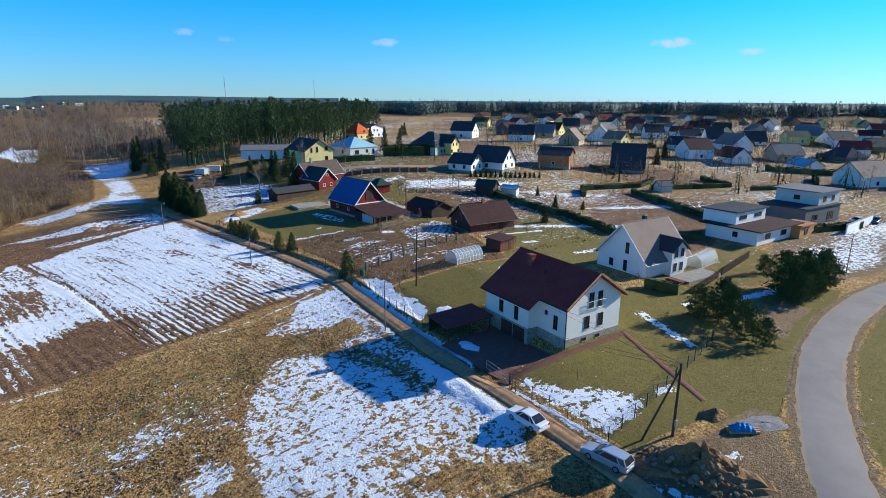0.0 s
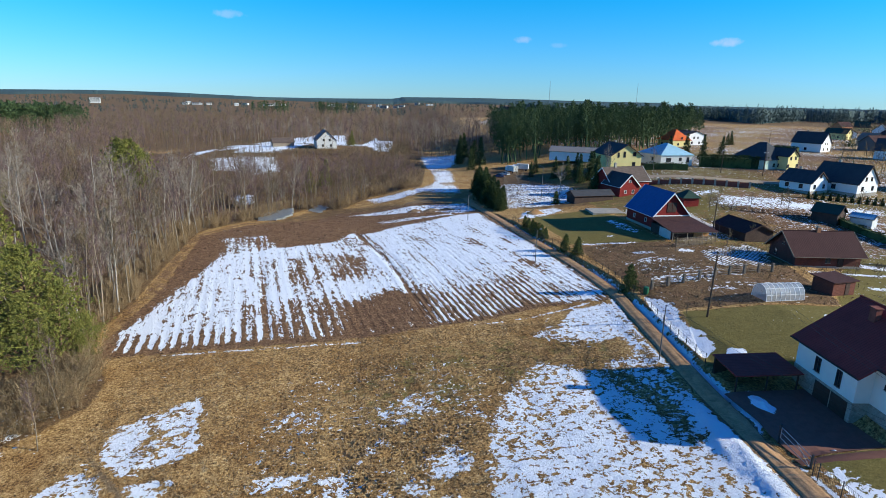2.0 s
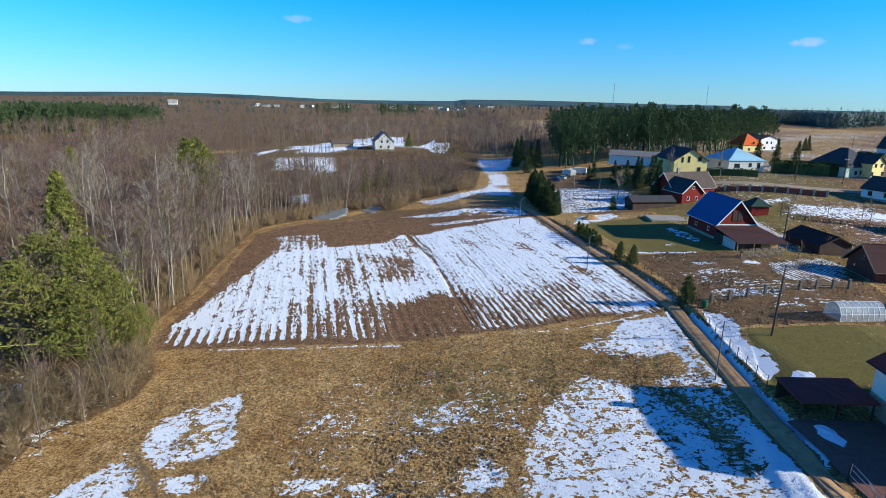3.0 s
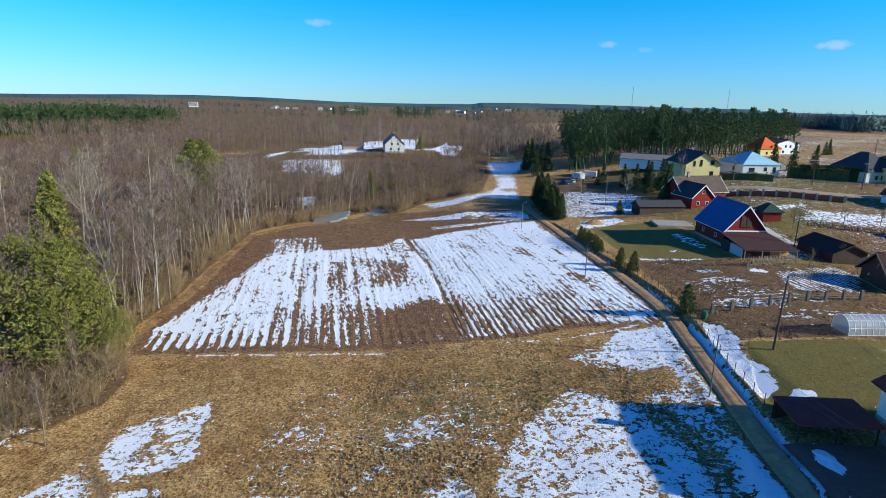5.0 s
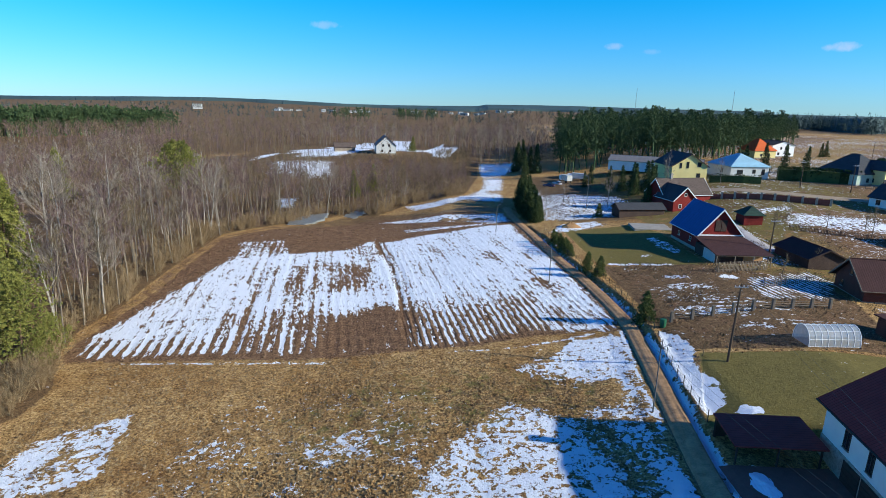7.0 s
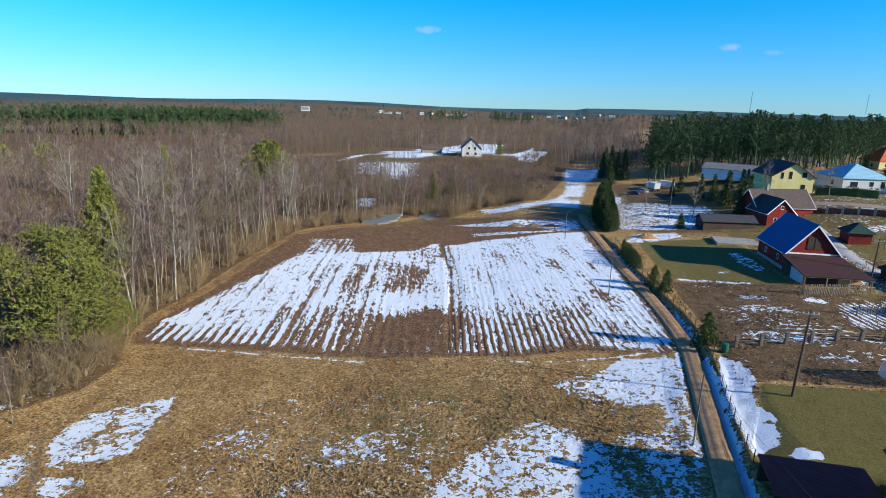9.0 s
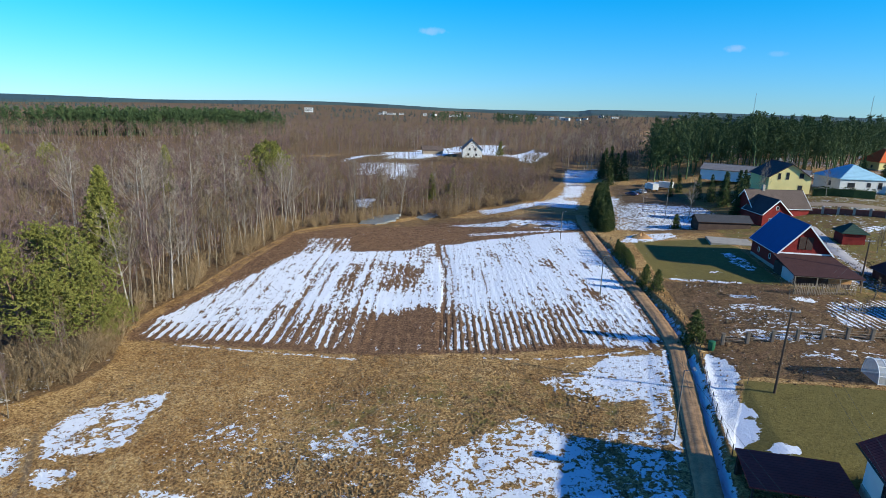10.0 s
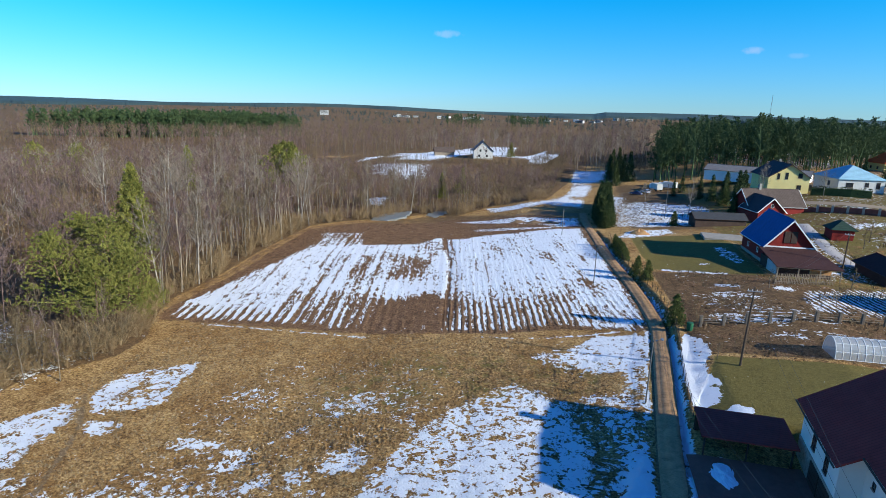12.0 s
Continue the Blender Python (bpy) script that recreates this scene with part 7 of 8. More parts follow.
def canopy(name, b0, b1, d0, d1, h, seed, label, hill=0.0):
    """A far closed forest: an uneven roof of crowns that falls to the ground in front."""
    rng = np.random.RandomState(seed)
    nb = int((b1 - b0) * 26)
    B = np.radians(np.linspace(b0, b1, nb))
    R = np.linspace(0, 1, 9)
    V = []
    wave = 0.2 if hill else 1.0
    edge = d0 * (1 + wave * (0.10 * np.sin(B * 23 + seed) + 0.05 * np.sin(B * 61)))
    ridge = hill * (0.75 + 0.22 * np.sin(B * 5 + 0.6) + 0.13 * np.sin(B * 13))
    for k, r_ in enumerate(R):
        d = edge + (d1 - edge) * (0.04 * k if k < 2 else r_)
        x, y = d * np.sin(B), d * np.cos(B)
        top = (h * rng.uniform(0.96, 1.04, nb) if k else np.full(nb, -2.0))
        V.append(np.column_stack([x + rng.normal(0, 1, nb), y + rng.normal(0, 1, nb), land(x, y) + top + ridge * r_ ** 1.3]))
    ii = np.arange(nb * 9).reshape(9, nb)
    F = np.stack([ii[:-1, :-1], ii[:-1, 1:], ii[1:, 1:], ii[1:, :-1]], -1).reshape(-1, 4)
    # the bluish cast of this roof is haze in the material's colour
    ob = stuff(name, (np.concatenate(V), F), "hazed_needles", label, "woodland")
    ob.data.polygons.foreach_set("use_smooth", np.ones(len(ob.data.polygons), bool))
    return ob


front = np.random.RandomState(8)
fb, fd = np.radians(front.uniform(12, 112, 2100)), front.uniform(0.97, 1.1, 2100)
rim_d = 1000 * (1 + 0.10 * np.sin(fb * 23 + 4) + 0.05 * np.sin(fb * 61))
stuff("forest_edge", scatter([far_conifer(305 + k, 21.0, 6.5, 26, 0.16) for k in range(3)], list(zip(fd * rim_d * np.sin(fb), fd * rim_d * np.cos(fb))), front, 0.75, 1.15), "hazed_needles", "edge of the dark conifer forest beyond the houses", "woodland")
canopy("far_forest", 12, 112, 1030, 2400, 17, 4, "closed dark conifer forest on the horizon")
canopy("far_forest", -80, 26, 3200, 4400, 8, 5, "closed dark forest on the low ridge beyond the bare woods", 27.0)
# garden and street trees of the settlement
town_t = [join(*bare_tree(341 + k, 8.0, 9, 4, 4, 0.5, 0.25, 0.012, 0.06, 1)) for k in range(3)]


def by_houses(x, y):
    b = math.degrees(math.atan2(x, y))
    return 39 < b < 79 and math.hypot(x, y) > 205 and all(math.dist((x, y), (q[1], q[2])) > 9 for q in HOUSES)


stuff("garden_trees", scatter(town_t, spots_in(tr_rng, 1250, 100, 760, 60, 660, by_houses), tr_rng, 0.6, 1.3), "twig_a", "bare garden trees between the houses", "trees")
town_c = [far_conifer(361 + k, 6.0, 3.2, 80, 0.12) for k in range(2)]
stuff("garden_conifers", scatter(town_c, spots_in(tr_rng, 420, 100, 760, 60, 660, by_houses), tr_rng, 0.5, 1.4), "thuja", "dark garden conifers between the houses", "trees")
PROTOS = (thorns + pines_b + low_spruce + birches + alders + shrubs + pines + tall_spruces + hedge_spruce + yard_pine + rowp)


# ---- fences, poles, wires ----
def along(pts, step):
    """Points and headings at even steps along a line on the plan."""
    out, carry = [], 0.0
    for (ax, ay), (bx, by) in zip(pts, pts[1:]):
        d = math.dist((ax, ay), (bx, by))
        s = carry
        while s < d - 1e-6:
            out.append((ax + (bx - ax) * s / d, ay + (by - ay) * s / d))
            s += step
        carry = s - d
    out.append(pts[-1])
    return out


wire_me = {}


def wire_panel(length, height):
    """Welded wire: uprights and three line wires, one mesh a size."""
    key = (round(length, 1), height)
    if key not in wire_me:
        s = Shape()
        n = int(key[0] / 0.16)
        for k in range(n + 1):
            x = key[0] * k / n
            s.add([(x - 0.011, 0, 0.06), (x + 0.011, 0, 0.06), (x + 0.011, 0, height), (x - 0.011, 0, height)], [(0, 1, 2, 3)])
        for z in (0.08, height * 0.33, height * 0.66, height - 0.02):
            s.rod((0, 0, z), (key[0], 0, z), 0.012, n=3)
        wire_me[key] = s.mesh("wire_panel", M["dark_metal"])
    return wire_me[key]


def wire_fence(name, pts, step, height, label, post="dark_metal"):
    f_ = base(name, pts[0][0], pts[0][1], at(*pts[0]), 0, label, "fence")
    ox, oy, oz = pts[0][0], pts[0][1], at(*pts[0])
    spots = along(pts, step)
    pm = Shape().box(-0.035, 0.035, -0.035, 0.035, -0.4, height + 0.08, 0.01).box(-0.045, 0.045, -0.045, 0.045, height + 0.08, height + 0.1).mesh("post", M[post])
    for k, (x, y) in enumerate(spots):
        o = part("post", pm, None, f_)
        o.matrix_basis = pose(x - ox, y - oy, at(x, y) - oz)
        if k + 1 < len(spots):
            x2, y2 = spots[k + 1]
            d = math.dist((x, y), (x2, y2))
            if d < 0.4:
                continue
            o = tagged(part("wire_panel", wire_panel(d, height), None, f_), kind="stuff")
            o.matrix_basis = pose(x - ox, y - oy, at(x, y) - oz, 0, -math.degrees(math.atan2(at(x2, y2) - at(x, y), d)), math.degrees(math.atan2(y2 - y, x2 - x)))
    return f_


wire_fence("wire_fence", FENCE[1:], 2.5, 1.5, "dark welded wire fence on thin posts beside the lane")
wire_fence("wire_fence", FENCE_N, 2.5, 1.5, "long welded wire fence between lane and gardens")
wire_fence("wire_fence", [(38.9, 29.0), (46.5, 30.0), (54.0, 31.4)], 2.5, 1.5, "wire mesh fence across the lawn from the lane")
wire_fence("wire_fence", [(55.4, 31.8), (62.0, 33.2), (68.0, 34.8)], 2.5, 1.5, "wire mesh fence across the lawn near the pines")
gate = base("drive_gate", 39.2, 43.2, at(39.2, 43.2) - 0.1, 84, "low steel sliding gate at the drive", "gate")
part("gate_frame", Shape().rod((0, 0, 0.1), (4.6, 0, 0.1), 0.04).rod((0, 0, 0.7), (4.6, 0, 0.7), 0.04).rod((0, 0, 1.2), (4.6, 0, 1.2), 0.04).rod((0, 0, 0.1), (0, 0, 1.2), 0.04).rod((4.6, 0, 0.1), (4.6, 0, 1.2), 0.04).rod((0, 0, 0.1), (2.3, 0, 1.2), 0.03), M["steel"], gate)
for a in (-0.15, 4.75):
    part("gate_post", Shape().box(a - 0.08, a + 0.08, -0.08, 0.08, -0.6, 1.5, 0.02), M["dark_metal"], gate)


def utility_pole(x, y, h, label, material="pole", arm=True, lean=0.0, lamp=None):
    p = base("utility_pole", x, y, at(x, y), 0, label, "pole", "utility poles")
    sh, thick = Shape(), (1.0 if material == "pole" else 0.6)
    ring = lambda zz, r: [(lean * zz + r * math.cos(a * math.pi / 4), r * math.sin(a * math.pi / 4), zz) for a in range(8)]
    sh.loft([ring(-0.5, 0.15 * thick), ring(h * 0.5, 0.125 * thick), ring(h, 0.10 * thick)])
    part("shaft", sh, M[material], p)
    if arm:
        part("crossarm", Shape().box(lean * h - 0.8, lean * h + 0.8, -0.16, -0.08, h - 0.5, h - 0.38), M["steel"], p)
        for a in (-0.7, -0.25, 0.25, 0.7):
            part("insulator", Shape().rod((lean * h + a, -0.12, h - 0.38), (lean * h + a, -0.12, h - 0.2), 0.05, 0.03), M["frame_w"], p)
    if lamp:
        part("lamp_arm", Shape().rod((0, 0, h - 0.1), (lamp[0], lamp[1], h + 0.25), 0.03), M["steel"], p)
        part("lamp_head", Shape().box(lamp[0] - 0.12, lamp[0] + 0.12, lamp[1] - 0.3, lamp[1] + 0.3, h + 0.18, h + 0.3, 0.04), M["steel"], p)
    return p


big = utility_pole(44.0, 25.5, 7.6, "tall brown wooden pole with a leaning brace on the lawn", arm=False)
part("brace", Shape().rod((-2.8, 1.6, -0.6), (-0.05, 0.05, 6.9), 0.12, 0.09, 8), M["pole"], big)
part("service_box", Shape().box(-0.2, 0.2, -0.32, -0.14, 1.2, 1.8, 0.02), M["steel"], big)
utility_pole(48.3, 76.3, 10.0, "brown wooden pole in the kitchen garden", arm=True, lean=0.02)
utility_pole(36.9, 67.4, 7.6, "thin grey concrete lamp pole beside the lane", "pole_grey", False, 0, (0.9, 0.0))
utility_pole(31.1, 110.2, 6.8, "thin grey pole at the edge of the ploughed field", "pole_grey", False, 0, (0.8, 0.0))
utility_pole(23.0, 152.7, 6.8, "thin grey pole at the top of the field", "pole_grey", False, 0, (0.8, 0.0))
utility_pole(51.3, 181.6, 10.0, "tall grey lamp pole on the snowy yard", "pole_grey", False, 0, (-0.9, 0.4))
utility_pole(75.5, 122.0, 8.6, "brown wooden pole beside the barn yard")
utility_pole(121, 196, 8.5, "wooden pole beside the gravel drive", "pole")
utility_pole(133, 190, 8.5, "wooden pole with stay before the hedge", "pole")
utility_pole(232, 330, 9.0, "distant wooden pole on the brown field", "pole")
utility_pole(118, 36.5, 7.0, "grey pole beside the asphalt road", "pole_grey", False, 0, (-0.8, -0.5))


def wire(a, b, sag, label):
    pts = [Vector(a).lerp(Vector(b), k / 14) - Vector((0, 0, 4 * sag * (k / 14) * (1 - k / 14))) for k in range(15)]
    s = Shape()
    rings = []
    for p in pts:
        rings.append([(p.x + 0.012 * math.cos(q), p.y, p.z + 0.012 * math.sin(q)) for q in (0.5, 2.6, 4.7)])
    s.loft(rings)
    ob = new("overhead_wire", s.mesh("overhead_wire", M["dark_metal"]))
    return tagged(ob, label, "wire", "overhead wires")


POLES = {"big": (44.0, 25.5, 7.4), "garden": (48.5, 76.3, 9.8), "lamp": (36.9, 67.4, 7.3), "field": (31.1, 110.2, 6.5), "top": (23.0, 152.7, 6.5), "barn": (75.5, 122.0, 8.4)}
TOPS = {k: (x, y, at(x, y) + h) for k, (x, y, h) in POLES.items()}
for a, b in (("big", "garden"), ("garden", "barn"), ("lamp", "field"), ("field", "top"), ("big", "lamp")):
    for k in ((-0.5, 0.5) if a != "field" else (0.0,)):
        wire((TOPS[a][0] + k, TOPS[a][1], TOPS[a][2]), (TOPS[b][0] + k, TOPS[b][1], TOPS[b][2]), 0.9, "thin dark overhead wire sagging between poles")

# garden posts with rails
gp = base("garden_fence", 46.0, 89.6, at(46.0, 89.6), 0, "row of stout weathered posts with thin rails", "fence")
for k in range(9):
    x, y = 46.0 + 3.15 * k, 89.6 + 0.65 * k
    zp, zq = at(x, y) - at(46.0, 89.6), at(x + 3.15, y + 0.65) - at(46.0, 89.6)
    part("post", Shape().box(x - 46.2, x - 45.8, y - 89.8, y - 89.4, zp - 0.4, zp + 1.55, 0.05).box(x - 46.25, x - 45.75, y - 89.85, y - 89.35, zp + 1.55, zp + 1.65, 0.05), M["post_old"], gp)
    if k < 8:
        for z in (0.45, 0.8, 1.15):
            part("rail", Shape().rod((x - 46.0, y - 89.6, zp + z), (x - 42.85, y - 88.95, zq + z), 0.035, n=5), M["wood"], gp)
bn = base("water_butt", 44.4, 88.3, at(44.4, 88.3), 0, "dark green plastic water butt by the fence", "barrel")
part("barrel", Shape().loft([[(r * math.cos(a * math.pi / 6), r * math.sin(a * math.pi / 6), z) for a in range(12)] for r, z in ((0.36, 0), (0.44, 0.35), (0.46, 0.8), (0.42, 1.15))]), M["bin"], bn, smooth=False)
part("lid", Shape().loft([[(r * math.cos(a * math.pi / 6), r * math.sin(a * math.pi / 6), z) for a in range(12)] for r, z in ((0.45, 1.15), (0.45, 1.2), (0.2, 1.27))]), M["bin"], bn)


def picket(name, a, b, height, label, material="wood", gap=0.22, rails=2):
    d = math.dist(a, b)
    turn = math.degrees(math.atan2(b[1] - a[1], b[0] - a[0]))
    f_ = base(name, a[0], a[1], at(*a), turn, label, "fence")
    dz = (at(*b) - at(*a)) / d
    pm = Shape().box(-0.045, 0.045, -0.015, 0.015, 0, height).add([(-0.045, -0.015, height), (0.045, -0.015, height), (0.045, 0.015, height), (-0.045, 0.015, height), (0, 0, height + 0.08)], [(0, 1, 4), (1, 2, 4), (2, 3, 4), (3, 0, 4)]).mesh("picket", M[material])
    n = min(90, int(d / gap))
    for k in range(n + 1):
        x = d * k / n
        o = part("picket", pm, None, f_)
        o.matrix_basis = pose(x, 0, dz * x + 0.03, 0, rr.uniform(-3, 3), 0)
    for k in range(rails):
        z = height * (0.25 + 0.5 * k)
        part("rail", Shape().rod((0, 0.03, z), (d, 0.03, z + dz * d), 0.04, n=4), M[material], f_)
    for k in range(int(d / 2.6) + 1):
        x = min(d, 2.6 * k)
        part("post", Shape().box(x - 0.06, x + 0.06, 0.04, 0.16, dz * x - 0.4, dz * x + height + 0.05), M[material], f_)
    return f_


picket("picket_fence", (61.5, 111.6), (72.0, 115.4), 1.9, "weathered grey picket fence before the barn", gap=0.3)
picket("picket_fence", (66.0, 104.0), (77.4, 109.5), 1.3, "old wooden rail fence in the kitchen garden", gap=0.5)
picket("picket_fence", (93.0, 148.0), (118.0, 138.0), 1.2, "dark picket fence along the upper garden", "boards_dark", 0.3)
picket("picket_fence", (57.5, 187.0), (66.0, 180.0), 1.2, "pale picket fence in the snow", "frame_w", 0.35)
picket("picket_fence", (120.0, 205.0), (146.0, 196.0), 1.1, "long low wooden fence beside the drive", "wood", 0.5)
picket("picket_fence", (126.0, 160.0), (152.0, 152.0), 1.2, "dark fence before the white house", "boards_dark", 0.4)

# brick wall along the drive of the yellow house
bw = base("brick_wall", 84.0, 183.0, at(84, 183), -21.5, "low red brick wall with pale stone pillars", "wall")
for k in range(11):
    x = 3.4 * k
    gx_, gy_ = 84.0 + x * math.cos(radians(-21.5)), 183.0 + x * math.sin(radians(-21.5))
    dz = at(gx_, gy_) - at(84, 183)
    part("pillar", Shape().box(x - 0.3, x + 0.3, -0.3, 0.3, dz - 1, dz + 1.9, 0.03).box(x - 0.36, x + 0.36, -0.36, 0.36, dz + 1.9, dz + 2.05), M["stone"], bw)
    if k < 10:
        part("wall_panel", Shape().box(x + 0.3, x + 3.1, -0.13, 0.13, dz - 1, dz + 1.5).box(x + 0.3, x + 3.1, -0.18, 0.18, dz + 1.5, dz + 1.6), M["red_brick"], bw)
lay_ribbon("drive", [(83.2, 168), (81.8, 152), (81.0, 142), (81.2, 131)], 1.9, 0.12, M["pave_pale"], "pale concrete drive beside the barn", "drive")
lay_ribbon("drive", [(86, 196), (100, 190), (121, 181), (150, 172)], 3.0, 0.14, M["verge"], "pale gravel drive above the brick wall", "drive")
slab = base("concrete_slab", 61.0, 150.6, at(61.0, 150.6) - 0.15, -2, "pale concrete slab beside the barn", "slab")
part("slab", Shape().box(-4.6, 4.4, -3.6, 3.4, -0.6, 0.3, 0.03), M["concrete"], slab)

# paved walks and drive of the cream house
lay_ribbon("walkway", [(39.0, 44.4), (44, 43.6), (49.2, 43.2), (60.5, 42.9)], 0.95, 0.05, M["paving"], "reddish paved walk along the house", "path")
lay_ribbon("walkway", [(60.2, 43.2), (57.6, 37.6), (54.6, 31.6), (52.2, 27.0)], 0.7, 0.05, M["paving"], "narrow reddish paved walk across the lawn", "path")
dr = Shape()
nx2 = 10
for j in range(13):
    for i in range(nx2 + 1):
        x, y = 39.6 + 9.6 * i / nx2, 44.9 + 12.3 * j / 12
        dr.v.append((x, y, at(x, y) + 0.09))
for j in range(12):
    for i in range(nx2):
        o = j * (nx2 + 1) + i
        dr.f.append((o, o + 1, o + nx2 + 2, o + nx2 + 1))
tagged(new("driveway", dr.mesh("driveway", M["paving"])), "dark paved drive before the garage", "drive", kind="structure")
for k, (x, y) in enumerate(((45.2, 38.3), (41.6, 37.6), (45.1, 34.7), (49.0, 31.0))):
    st = tagged(new("stake", Shape().rod((0, 0, -0.2), (0.03, 0.02, 1.0), 0.05, 0.04, 6).mesh("stake", M["wood_new"])), "short orange timber stake in the lawn", "stake", "stakes in the lawn")
    st.matrix_basis = pose(x, y, at(x, y), 0, 0, 40 * k)


# ---- vehicles ----
def car(x, y, rot, paint, label, estate=False, z=None):
    c = base("car", x, y, at(x, y) + 0.10 if z is None else z, rot, label, "car", "parked cars")
    hw = 0.88

    def ring(yy, w, z0, z1, r=0.12):
        return [(-w + r, yy, z0), (w - r, yy, z0), (w, yy, z0 + r), (w, yy, z1 - r), (w - r, yy, z1), (-w + r, yy, z1), (-w, yy, z1 - r), (-w, yy, z0 + r)]
    tail = 0.94 if not estate else 0.98
    body = Shape().loft([ring(-2.32, hw * 0.86, 0.42, 0.86), ring(-2.22, hw * 0.96, 0.26, tail), ring(-1.4, hw, 0.2, 0.96), ring(0, hw, 0.2, 0.95), ring(1.0, hw, 0.2, 0.93), ring(1.7, hw * 0.98, 0.22, 0.84), ring(2.2, hw * 0.92, 0.26, 0.72), ring(2.34, hw * 0.78, 0.36, 0.6)])
    part("body", body, M[paint], c, smooth=False)
    back = -2.16 if estate else -1.72

    def cab(yy, w, z0):
        return [(-w, yy, z0), (w, yy, z0)]
    lo = [(back - 0.12, 0.80), (back + 0.5, 0.82), (0.55, 0.82), (1.12, 0.78)]
    hi = [(back + (0.25 if estate else 0.72), 0.62), (back + 0.95, 0.65), (-0.05, 0.66), (0.22, 0.62)]
    g = Shape()
    pts = [(s * w, yy, 0.92) for yy, w in lo for s in (-1, 1)] + [(s * w, yy, 1.42) for yy, w in hi for s in (-1, 1)]
    fs = [(0, 1, 9, 8), (7, 6, 14, 15)]
    for k in range(3):
        fs += [(2 * k, 8 + 2 * k, 10 + 2 * k, 2 * k + 2), (2 * k + 1, 2 * k + 3, 11 + 2 * k, 9 + 2 * k), (8 + 2 * k, 9 + 2 * k, 11 + 2 * k, 10 + 2 * k)]
    g.add(pts, fs)
    part("windows", g, M["glass"], c, "dark car glass")
    rf = Shape().loft([[(-w, yy, 1.40), (w, yy, 1.40), (w * 0.92, yy, zt), (-w * 0.92, yy, zt)] for (yy, w), zt in zip([(hi[0][0] - 0.06, 0.64), (hi[1][0], 0.69), (hi[2][0], 0.69), (hi[3][0] + 0.08, 0.64)], (1.43, 1.48, 1.48, 1.43))])
    part("roof", rf, M[paint], c)
    for s in (-1, 1):
        for (ya, wa), (yb, wb) in ((lo[0], hi[0]), (lo[1], hi[1]), ((0.45, 0.82), hi[2]), (lo[3], hi[3])):
            part("pillar", Shape().rod((s * wa, ya, 0.92), (s * wb, yb, 1.43), 0.04, n=4), M[paint], c)
        part("mirror", Shape().box(s * 0.98 - 0.1, s * 0.98 + 0.1, 0.72, 0.84, 0.92, 1.06, 0.03), M[paint], c)
        part("headlight", Shape().box(s * 0.62 - 0.16, s * 0.62 + 0.16, 2.14, 2.3, 0.58, 0.7, 0.03), M["lamp_clear"], c)
        part("tail_light", Shape().box(s * 0.68 - 0.12, s * 0.68 + 0.12, -2.33, -2.2, 0.68, 0.86, 0.03), M["lamp_red"], c)
        for yy in (-1.38, 1.36):
            w = part("wheel", Shape().rod((s * 0.70, yy, 0.31), (s * 0.90, yy, 0.31), 0.32, n=16), M["rubber"], c)
            part("rim", Shape().rod((s * 0.86, yy, 0.31), (s * 0.91, yy, 0.31), 0.21, n=12), M["steel"], w)
    part("number_plate", Shape().box(-0.26, 0.26, -2.36, -2.31, 0.56, 0.67), M["frame_w"], c)
    part("rear_bumper", Shape().box(-0.8, 0.8, -2.37, -2.25, 0.34, 0.52, 0.04), M[paint], c)
    part("front_bumper", Shape().box(-0.74, 0.74, 2.25, 2.38, 0.3, 0.5, 0.04), M[paint], c)
    return c


car(35.3, 36.3, 2, "car_white", "white saloon car parked on the dirt lane")
car(36.5, 27.3, 8, "car_silver", "silver-blue estate car parked on the dirt lane", True)
car(171.5, 52.5, 80, "car_white", "white car parked before the grey house")
car(175.5, 49.5, 95, "car_blue", "dark blue car parked before the grey house")
car(50.5, 238, 30, "car_silver", "silver car in the snowy yard", True)
car(46.5, 232, 60, "car_blue", "dark car in the snowy yard")
for x, y, t in ((55.0, 246.0, 20), (60.0, 250.0, 70)):
    lk = base("truck", x, y, at(x, y), t, "old pale lorry standing in the yard", "truck", "lorries in the yard")
    part("cab", Shape().box(-1.1, 1.1, 2.0, 3.6, 0.6, 2.6, 0.15), M["white"], lk)
    part("windscreen", Shape().box(-0.95, 0.95, 3.58, 3.63, 1.6, 2.4), M["glass"], lk)
    part("cargo_box", Shape().box(-1.2, 1.2, -3.4, 1.8, 0.9, 3.1, 0.04), M["pale"], lk)
    for s in (-1, 1):
        for yy in (-2.4, 2.7):
            part("wheel", Shape().rod((s * 0.85, yy, 0.48), (s * 1.15, yy, 0.48), 0.48, n=12), M["rubber"], lk)


